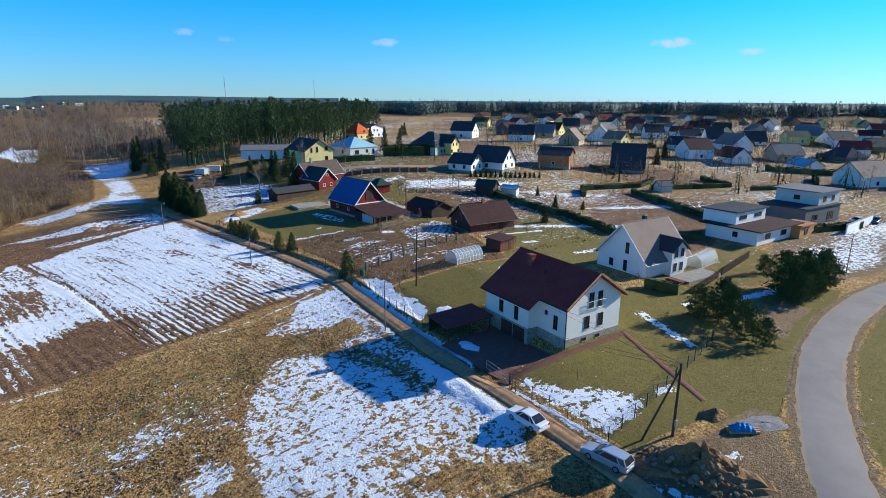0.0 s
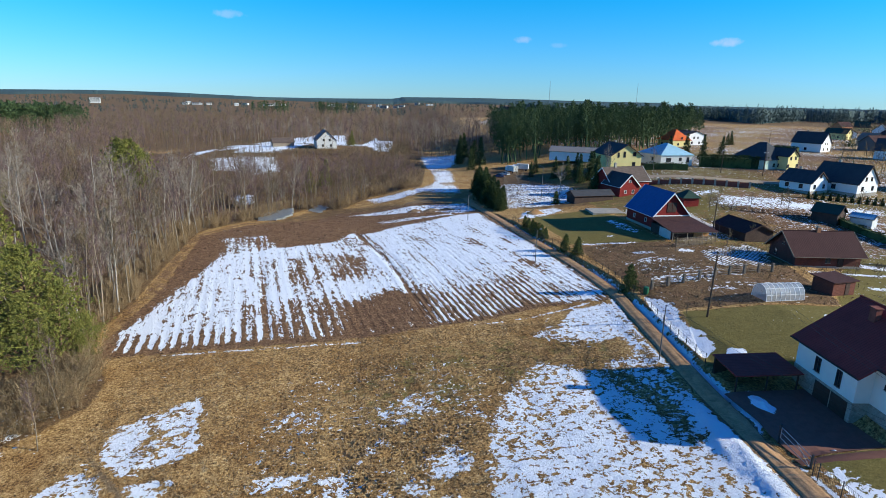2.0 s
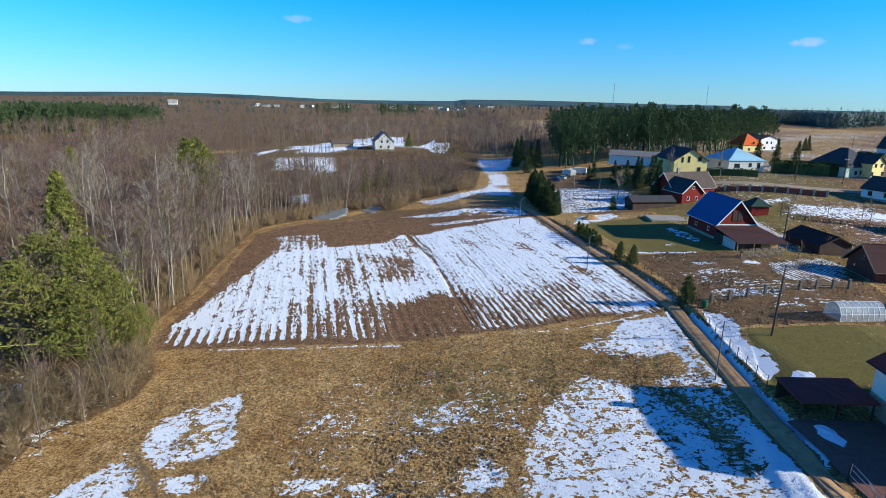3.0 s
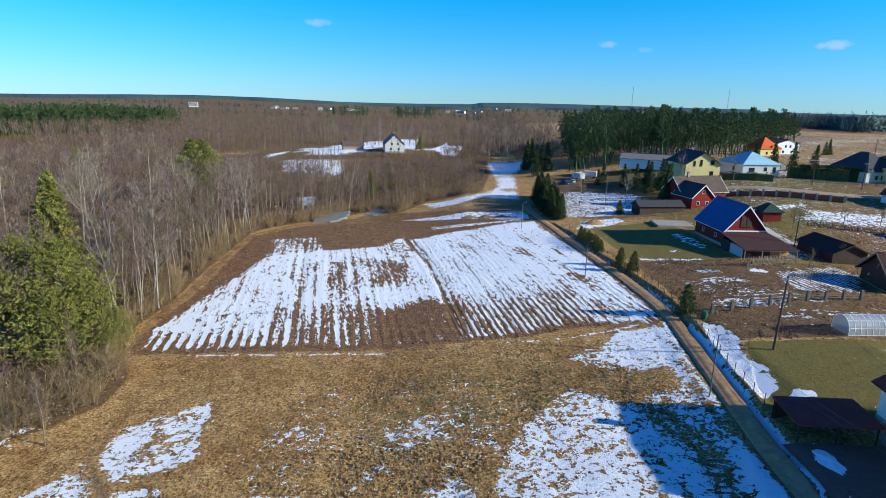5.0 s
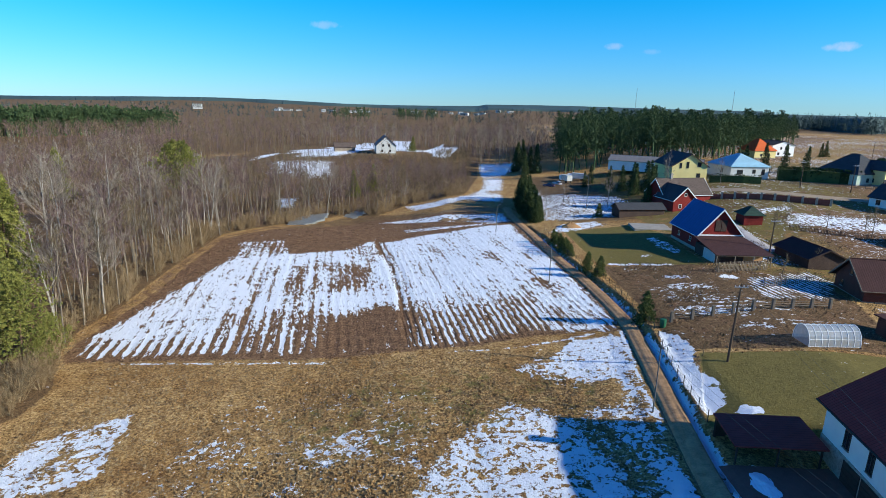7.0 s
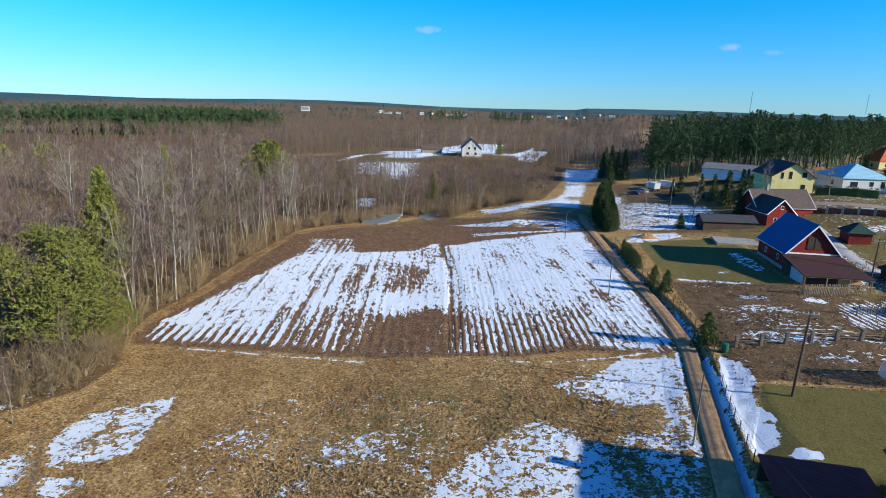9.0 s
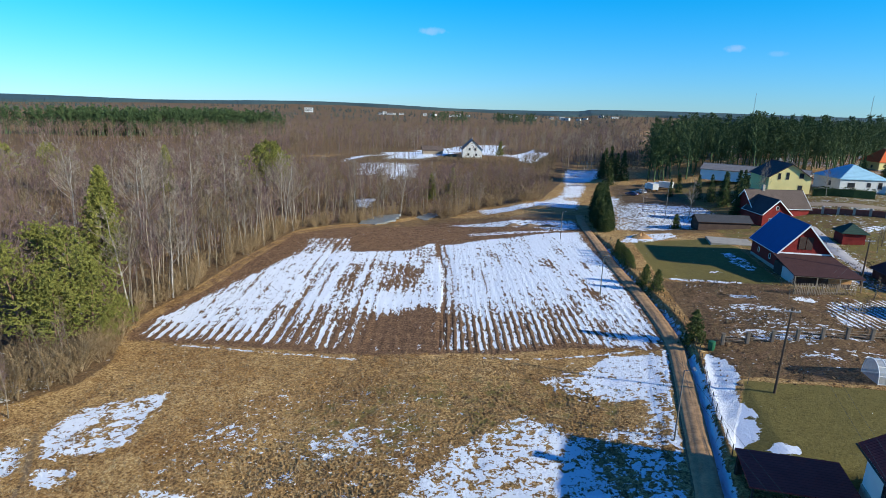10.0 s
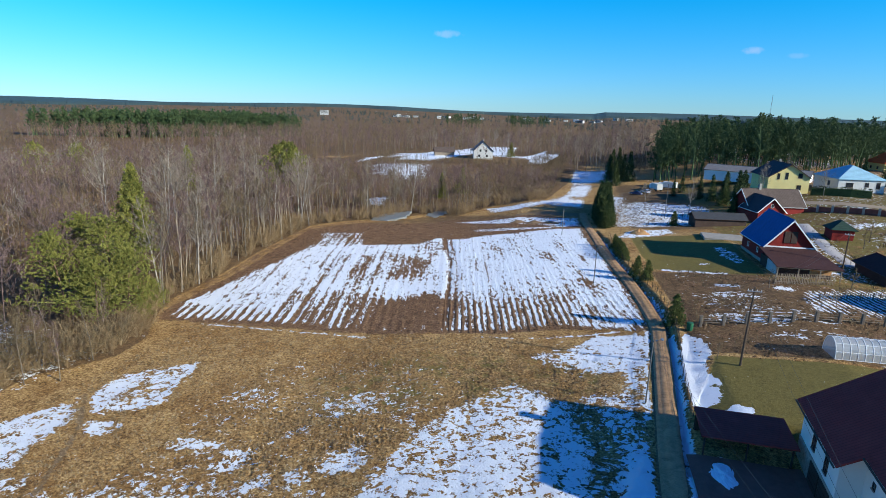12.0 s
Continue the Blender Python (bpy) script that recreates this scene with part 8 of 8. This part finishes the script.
# ---- heaps, rubble, tarpaulin, ponds ----
def mound(name, x, y, r, h, material, label, category, seed, squash=0.8, turn=0, rough_=0.25):
    rng = random.Random(seed)
    s = Shape()
    n, m = 34, 12
    pts = [(0, 0, h)]
    ph = [rng.uniform(0, 6.28) for _ in range(6)]
    for k in range(1, m + 1):
        t = k / m
        for i in range(n):
            a = 2 * math.pi * i / n
            w = 1 + rough_ * (0.5 * math.sin(2 * a + ph[0]) + 0.35 * math.sin(3 * a + ph[1]) + 0.3 * math.sin(5 * a + ph[2]))
            px, py = math.cos(a) * r * t * w, math.sin(a) * r * t * w * squash
            wx, wy = x + px * math.cos(radians(turn)) - py * math.sin(radians(turn)), y + px * math.sin(radians(turn)) + py * math.cos(radians(turn))
            pz = h * (1 - t) ** 1.1 * (1 + rough_ * math.sin(3 * a + 4 * t + ph[3])) + rng.uniform(-1, 1) * 0.08 * h * (k < m)
            pts.append((px, py, pz + at(wx, wy) - at(x, y) - (0.15 if k == m else 0)))
    fs = [(0, 1 + i, 1 + (i + 1) % n) for i in range(n)]
    for k in range(m - 1):
        for i in range(n):
            fs.append((1 + k * n + i, 1 + (k + 1) * n + i, 1 + (k + 1) * n + (i + 1) % n, 1 + k * n + (i + 1) % n))
    s.add(pts, fs)
    ob = new(name, s.mesh(name, M[material]))
    ob.matrix_basis = pose(x, y, at(x, y), 0, 0, turn)
    return tagged(ob, label, category)


def stone_mesh(seed, name="stone", material="rock"):
    rng = random.Random(seed)
    bm = bmesh.new()
    bmesh.ops.create_icosphere(bm, subdivisions=1, radius=0.5)
    sx, sy, sz = rng.uniform(0.7, 1.3), rng.uniform(0.6, 1.1), rng.uniform(0.4, 0.8)
    for v in bm.verts:
        k = 1 + rng.uniform(-0.25, 0.2)
        v.co = Vector((v.co.x * sx * k, v.co.y * sy * k, v.co.z * sz * k))
    me = bpy.data.meshes.new(name)
    bm.to_mesh(me)
    bm.free()
    me.materials.append(M[material])
    return me


rub = base("rubble_heap", 41.5, 21.4, at(41.5, 21.4), -62, "heap of brown earth, roots and boulders with snow in its hollows", "heap")
hp_ = mound("earth", 41.5, 21.4, 4.9, 2.2, "dark_earth", "", "", 3, 0.58, -62, 0.38)
hp_.parent, hp_.matrix_basis = rub, Matrix.Identity(4)
for key in ("label", "category"):
    if key in hp_:
        del hp_[key]
stones = [stone_mesh(40 + k) for k in range(7)]
clod = [stone_mesh(60 + k, "clod", "dark_earth") for k in range(4)]
for k in range(250):
    a, t = rr.uniform(0, 6.28), rr.random() ** 0.5
    lx, ly = math.cos(a) * 5.0 * t, math.sin(a) * 5.0 * 0.58 * t
    o = part("stone" if k % 3 else "clod", stones[k % 7] if k % 3 else clod[k % 4], None, rub)
    sz = rr.uniform(0.2, 0.75)
    o.matrix_basis = pose(lx, ly, 2.0 * (1 - t) ** 1.1 + 0.03, rr.uniform(-40, 40), rr.uniform(-40, 40), rr.uniform(0, 360)) @ Matrix.Diagonal((sz, sz, sz, 1))
for k in range(26):
    a, t = rr.uniform(0, 6.28), rr.random() ** 0.7
    lx, ly, lz = math.cos(a) * 4 * t, math.sin(a) * 2.6 * t, 2.0 * (1 - t) ** 1.1
    part("root", Shape().rod((lx, ly, lz), (lx + rr.uniform(-0.9, 0.9), ly + rr.uniform(-0.9, 0.9), lz + rr.uniform(0.1, 0.7)), 0.05, 0.02, 5), M["wood"], rub)
mound("earth_mound", 39.6, 24.4, 1.7, 1.1, "earth", "small heap of brown dug earth beside the pole", "heap", 8, 0.9)
mound("dark_heap", 50.3, 24.9, 1.5, 0.8, "dark_earth", "low dark heap of topsoil on the verge", "heap", 9, 0.8)
mound("sand_mound", 42.2, 155, 2.6, 1.2, "sand", "heap of orange sand by the lane", "heap", 10, 0.8)
for x, y, r, h, s in ((42.3, 54.4, 1.5, 0.32, 1.75), (43.6, 45.6, 0.7, 0.2, 0.7)):
    mound("snow_mound", x, y, r, h, "snow", "small heap of shovelled snow on the paved yard", "snow", 15, s, 10)
for k, (x, y, r, h) in enumerate(((14, 170.7, 3.2, 0.7), (18.9, 170.3, 2.6, 0.6), (9, 171.6, 2.5, 0.6))):
    mound("earth_mound", x, y, r, h, "earth", "low spread heap of earth beyond the field", "heap", 20 + k, 0.6)
tp = base("tarpaulin_stack", 49.8, 21.8, at(49.8, 21.8), -38, "blue tarpaulin crumpled over a stack of boards", "tarpaulin")
tn = 16
tpts, tfs = [], []
for j in range(9):
    for i in range(tn):
        x, y = -1.1 + 2.2 * i / (tn - 1), -0.6 + 1.2 * j / 8
        hgt = 0.75 * max(0, 1 - (abs(x) / 1.15) ** 4) * max(0, 1 - (abs(y) / 0.7) ** 3)
        tpts.append((x + 0.1 * math.sin(j * 2.1), y + 0.1 * math.sin(i * 1.7), 0.05 + hgt + 0.12 * math.sin(i * 1.9 + j) * math.cos(j * 1.3)))
for j in range(8):
    for i in range(tn - 1):
        tfs.append((j * tn + i, j * tn + i + 1, (j + 1) * tn + i + 1, (j + 1) * tn + i))
part("sheet", Shape().add(tpts, tfs), M["tarp"], tp)
for k in range(3):
    part("board", Shape().box(-1.4, 1.5 + 0.1 * k, -0.5 + 0.35 * k, -0.25 + 0.35 * k, 0.0, 0.25), M["wood_new"], tp)
part("white_sheet", Shape().slab([(1.0, -0.4, 0.2), (1.6, -0.3, 0.12), (1.6, 0.2, 0.16), (1.1, 0.3, 0.25)], 0.06), M["white"], tp)
mound("gravel_spread", 53, 21.2, 2.3, 0.14, "gravel", "thin spread of pale gravel on the verge", "gravel", 14, 0.7, -38)


def pond(pts, label):
    cx, cy = sum(p[0] for p in pts) / len(pts), sum(p[1] for p in pts) / len(pts)
    ring = []
    for k in range(40):
        t = k / 40 * len(pts)
        i, f_ = int(t), t - int(t)
        a, b = pts[i], pts[(i + 1) % len(pts)]
        ring.append((a[0] + (b[0] - a[0]) * f_ + 0.5 * math.sin(k * 1.7), a[1] + (b[1] - a[1]) * f_ + 0.5 * math.cos(k * 2.3)))
    z = max(at(x, y) for x, y in ring) + 0.10
    s = Shape().add([(x, y, z) for x, y in ring] + [(x, y, z - 0.6) for x, y in ring], [tuple(range(40))] + [(i, 40 + i, 40 + (i + 1) % 40, (i + 1) % 40) for i in range(40)])
    return tagged(new("pond", s.mesh("pond", M["water"])), label, "water", kind="structure")


pond([(-38.1, 171.2), (-38.5, 182), (-33.2, 190.7), (-30.5, 191), (-29.3, 181.4), (-32.5, 172.6)], "shallow pond of meltwater behind the field")
pond([(-26.2, 193.8), (-24.9, 202.5), (-22.2, 205), (-19.9, 199.9), (-21.8, 190.4)], "small pond of meltwater by the wood")


# ---- hedges ----
def hedge(pts, width, height, label, seed, density=26, size=0.5):
    rng = np.random.RandomState(seed)
    C = []
    for (ax, ay), (bx, by) in zip(pts, pts[1:]):
        d = math.dist((ax, ay), (bx, by))
        n = int(d * density)
        t = rng.rand(n)
        o = (rng.rand(n) - 0.5) * width
        x, y = ax + (bx - ax) * t - (by - ay) / d * o, ay + (by - ay) * t + (bx - ax) / d * o
        top = height * (0.9 + 0.15 * np.sin(x * 1.3 + y * 0.9))
        z = np.where(rng.rand(n) < 0.45, top, rng.rand(n) * top)
        C.append(np.column_stack([x, y, land(x, y) + z]))
    V, F = needles(np.concatenate(C), size, 5, rng)
    h_ = base("hedge", 0, 0, 0, 0, label, "hedge")
    me = sheet("foliage", V, F)
    me.materials.append(M["thuja"])
    ob = new("foliage", me)
    ob.parent = h_
    core = Shape()
    for (ax, ay), (bx, by) in zip(pts, pts[1:]):
        d = math.dist((ax, ay), (bx, by))
        nx3, ny3 = -(by - ay) / d * width * 0.36, (bx - ax) / d * width * 0.36
        n = max(1, int(d / 4))
        for k in range(n):
            p, q = [(ax + (bx - ax) * (k + e) / n, ay + (by - ay) * (k + e) / n) for e in (0, 1)]
            core.loft([[(e[0] + nx3, e[1] + ny3, at(*e)), (e[0] - nx3, e[1] - ny3, at(*e)), (e[0] - nx3, e[1] - ny3, at(*e) + height * 0.86), (e[0] + nx3, e[1] + ny3, at(*e) + height * 0.86)] for e in (p, q)])
    part("inner_growth", core, M["thuja"], h_)
    return h_


hedge([(117, 134), (114.5, 101), (107.5, 80.5)], 1.6, 1.8, "long clipped dark green hedge along the lawn", 1)
hedge([(163.5, 116), (154, 96.5), (141, 72.5)], 1.6, 1.8, "long dark hedge beside the bare plot", 2, 20)
hedge([(97, 207), (102, 206), (112, 203)], 2.5, 2.6, "dark hedge below the pale blue roofed house", 3)
hedge([(124, 216), (136, 212), (146, 207)], 4.5, 4.5, "tall dark conifer hedge beside the green house", 4, 40, 0.9)
hedge([(143, 120), (152, 128), (176, 122), (190, 126)], 2.0, 1.8, "dark hedge round the upper plots", 5, 20)
hedge([(112, 71), (120, 66)], 1.5, 1.6, "dark hedge beside the white terrace house", 6)
hedge([(150, 54), (165, 49.5)], 1.5, 1.8, "dark hedge before the grey house", 7)
hedge([(176, 117), (206, 104), (214, 120)], 1.6, 1.8, "dark hedge round a distant lawn", 8, 18)
hedge([(205, 96), (225, 86)], 1.6, 1.6, "dark hedge beside a distant plot", 9, 18)
hedge([(78.5, 52.5), (80.5, 47.5)], 1.6, 2.0, "small dark hedge by the garden gate", 10)
hr_ = random.Random(31)
for k in range(34):
    q = HOUSES[hr_.randrange(3, 60)]
    a_ = hr_.uniform(0, 3.14)
    c_, r_ = hr_.uniform(10, 16), hr_.uniform(6, 14)
    cx_, cy_ = q[1] + c_ * math.cos(a_ + 1.57), q[2] + c_ * math.sin(a_ + 1.57)
    if math.hypot(cx_, cy_) < 190 or math.degrees(math.atan2(cx_, cy_)) < 30:
        continue
    hedge([(cx_ - r_ * math.cos(a_), cy_ - r_ * math.sin(a_)), (cx_ + r_ * math.cos(a_), cy_ + r_ * math.sin(a_))], 1.8, hr_.uniform(1.4, 2.6), "dark clipped hedge round a distant garden", 100 + k, 9, 0.9)
for k in range(15):
    x, y = 127 + 1.75 * k, 159 - 0.75 * k
    plant(hedge_spruce[k % 2], x, y, 50 * k, 0.30, 0.05)
for k in range(6):
    plant(hedge_spruce[k % 2], (104, 121, 126, 130, 228, 250)[k], (100, 112, 106, 128, 150, 160)[k], 61 * k, (0.55, 0.5, 0.35, 0.4, 0.9, 1.0)[k])
picket("panel_fence", (83.5, 46.4), (95.0, 48.6), 1.3, "brown panel fence on concrete posts", "boards_dark", 0.14)
picket("panel_fence", (97.0, 49.0), (113.0, 52.0), 1.5, "dark panel fence beside the greenhouse", "boards_dark", 0.19)

# bare fruit trees in the gardens
fruit = [tree_thing("fruit_tree", "small bare fruit tree in a garden", "tree", "fruit trees", [("trunk", a, "bark_alder"), ("crown", b, "twig_a")]) for a, b in (bare_tree(401 + k, 4.5, 14, 5, 6, 0.42, 0.25, 0.016, 0.03) for k in range(2))]
for k, (x, y, s) in enumerate(((91.7, 151.5, 1.2), (96.9, 156.8, 1.1), (103, 150, 1.0), (88.6, 146.3, 1.0), (67.7, 102.3, 0.8), (74.1, 113.9, 0.9), (87.3, 94.3, 0.6), (93.6, 87.7, 0.6), (98.9, 99.9, 0.6), (112, 150, 1.1), (118, 156, 1.0), (46.1, 78.2, 0.5), (83.1, 119.6, 1.0), (59.8, 108.5, 0.8), (79.4, 54.3, 0.5), (109, 143, 1.3), (136, 150, 1.2), (240, 138, 1.5))):
    plant(fruit[k % 2], x, y, 77 * k, s)
away(PROTOS + fruit)

# ---- the far distance ----
for k, (x, y, h) in enumerate(((484.0, 1726.0, 82.0), (905.0, 2060.0, 92.0))):
    ms = base("radio_mast", x, y, at(x, y), 0, "tall thin lattice radio mast on the horizon", "mast", "radio masts")
    sh = Shape()
    for a in range(3):
        c, d = math.cos(a * 2.094), math.sin(a * 2.094)
        sh.rod((c * 1.1, d * 1.1, 0), (c * 0.5, d * 0.5, h), 0.25, 0.2, 4)
    part("lattice", sh, M["steel"], ms)
    for q in (0.4, 0.7, 1.0):
        part("platform", Shape().box(-1.2, 1.2, -1.2, 1.2, h * q - 0.4, h * q), M["steel"], ms)
rb = random.Random(77)
for k in range(24):
    b = radians(rb.uniform(-19, 4) if k else -25.6)
    d = rb.uniform(2050, 2290) if k else 2240
    x, y = d * math.sin(b), d * math.cos(b)
    w, dd, h = (rb.uniform(12, 30), rb.uniform(11, 14), rb.choice((5, 6, 8))) if k else (30, 14, 13)
    ab = base("apartment_block", x, y, at(x, y) + (1 if k else 4), rb.uniform(-30, 30), "pale apartment block in the far town", "building", "blocks of the far town")
    part("wall", Shape().box(-w / 2, w / 2, -dd / 2, dd / 2, -14, h), M["pale"], ab)
    part("roof", Shape().box(-w / 2 - 0.4, w / 2 + 0.4, -dd / 2 - 0.4, dd / 2 + 0.4, h, h + 0.8), M["roof_grey"], ab)
    if d < 2400:
        for fl in range(int(h / 3)):
            part("window_band", Shape().box(-w / 2 + 1, w / 2 - 1, -dd / 2 - 0.1, -dd / 2, fl * 3 + 1, fl * 3 + 2.4), M["glass"], ab)

# clods thrown up over the meadow, the field's rim and the kitchen garden
clod_rng = np.random.RandomState(29)


def clod_lumps(n, x0, x1, y0, y1, keep, lo, hi):
    """Small squat lumps of earth, joined."""
    x, y = clod_rng.uniform(x0, x1, n), clod_rng.uniform(y0, y1, n)
    k = keep(x, y)
    x, y = x[k], y[k]
    n = len(x)
    r = clod_rng.uniform(lo, hi, n)[:, None]
    a = clod_rng.rand(n)[:, None] * 6.283 + np.arange(4) * 1.571 + clod_rng.normal(0, 0.3, (n, 4))
    q = r * clod_rng.uniform(0.6, 1.3, (n, 4))
    z0 = land(x, y)[:, None]
    ring = np.stack([x[:, None] + np.cos(a) * q, y[:, None] + np.sin(a) * q, z0 + r * clod_rng.uniform(0.05, 0.35, (n, 4))], -1)
    foot = np.stack([x[:, None] + np.cos(a) * q * 1.25, y[:, None] + np.sin(a) * q * 1.25, np.repeat(z0 - 0.16, 4, 1)], -1)
    top = np.stack([x + clod_rng.normal(0, 0.2, n) * r[:, 0], y + clod_rng.normal(0, 0.2, n) * r[:, 0], z0[:, 0] + r[:, 0] * clod_rng.uniform(0.5, 0.95, n)], -1)[:, None]
    V = np.concatenate([ring, foot, top], 1).reshape(-1, 3)
    one = []
    for i in range(4):
        j = (i + 1) % 4
        one += [(i, j, 8), (4 + i, 4 + j, j), (4 + i, j, i)]
    F = (np.array(one)[None] + (np.arange(n) * 9)[:, None, None]).reshape(-1, 3)
    return V, F


def on_meadow(x, y):
    patchy = np.sin(x * 0.31 + 1) + np.sin(y * 0.37) + np.sin(x * 0.17 - y * 0.21) + clod_rng.normal(0, 0.8, len(x)) > -0.2
    free = np.array([not inside(a, b, PLOUGHED) and not inside(a, b, WOOD) for a, b in zip(x, y)])
    return patchy & free & (line_mask(x, y, LANE, 2.0, 0.3) < 0.3) & (snow_at(x, y) < 0.56)


stuff("clods", clod_lumps(8000, -12, 30, 42, 76, on_meadow, 0.06, 0.19), "clod", "brown clods of earth strewn over the meadow", "clods")
stuff("clods", clod_lumps(5200, -44, 38, 80, 190, lambda x, y: np.array([inside(a, b, PLOUGHED) and not inside(a, b, FIELD) for a, b in zip(x, y)]), 0.1, 0.28), "clod_dark", "dark clods of ploughed soil", "clods")
stuff("clods", clod_lumps(1300, 44, 78, 78, 118, lambda x, y: clod_rng.rand(len(x)) > 0.3, 0.08, 0.22), "clod_dark", "dug clods in the kitchen garden", "clods")

# weeds and dead stalks in the kitchen garden and the barn yard
weed_rng = np.random.RandomState(19)
wx, wy = weed_rng.uniform(42, 100, 5200), weed_rng.uniform(80, 165, 5200)
wild_ = np.sin(wx * 0.4) + np.sin(wy * 0.33 + 1) + weed_rng.normal(0, 0.8, 5200) > 0.6
wild_ &= (wy < 119) | (wx > 76)
wx, wy = wx[wild_], wy[wild_]
WP = np.repeat(np.column_stack([wx, wy, land(wx, wy)]), 4, 0) + weed_rng.normal(0, 0.16, (len(wx) * 4, 3)) * np.array([1, 1, 0.1])
WD = unit(np.column_stack([weed_rng.normal(0, 0.55, (len(WP), 2)), np.ones(len(WP))]))
stuff("dry_weeds", blades(WP, WD, weed_rng.uniform(0.25, 0.75, len(WP)), 0.10, weed_rng), "twig_a", "dead stalks and weeds in the garden soil", "weeds")
# dry tufts over the near meadow
tuft_rng = np.random.RandomState(9)
n_t = 15000
tx, ty = tuft_rng.uniform(-32, 38, n_t), tuft_rng.uniform(26, 84, n_t)
keep = np.array([not inside(a, b, PLOUGHED) and not inside(a, b, WOOD) for a, b in zip(tx, ty)]) & (line_mask(tx, ty, LANE, 2.2, 0.3) < 0.3) & (snow_at(tx, ty) < 0.6)
tx, ty = tx[keep], ty[keep]
TD = unit(np.column_stack([tuft_rng.normal(0, 0.7, (len(tx) * 3, 2)), np.ones(len(tx) * 3)]))
TPt = np.repeat(np.column_stack([tx, ty, land(tx, ty)]), 3, 0) + tuft_rng.normal(0, 0.08, (len(tx) * 3, 3)) * np.array([1, 1, 0.2])
stuff("dry_grass", blades(TPt, TD, tuft_rng.uniform(0.15, 0.4, len(TPt)), 0.09, tuft_rng), "twig_c", "tufts of dry tan grass over the meadow", "grass")
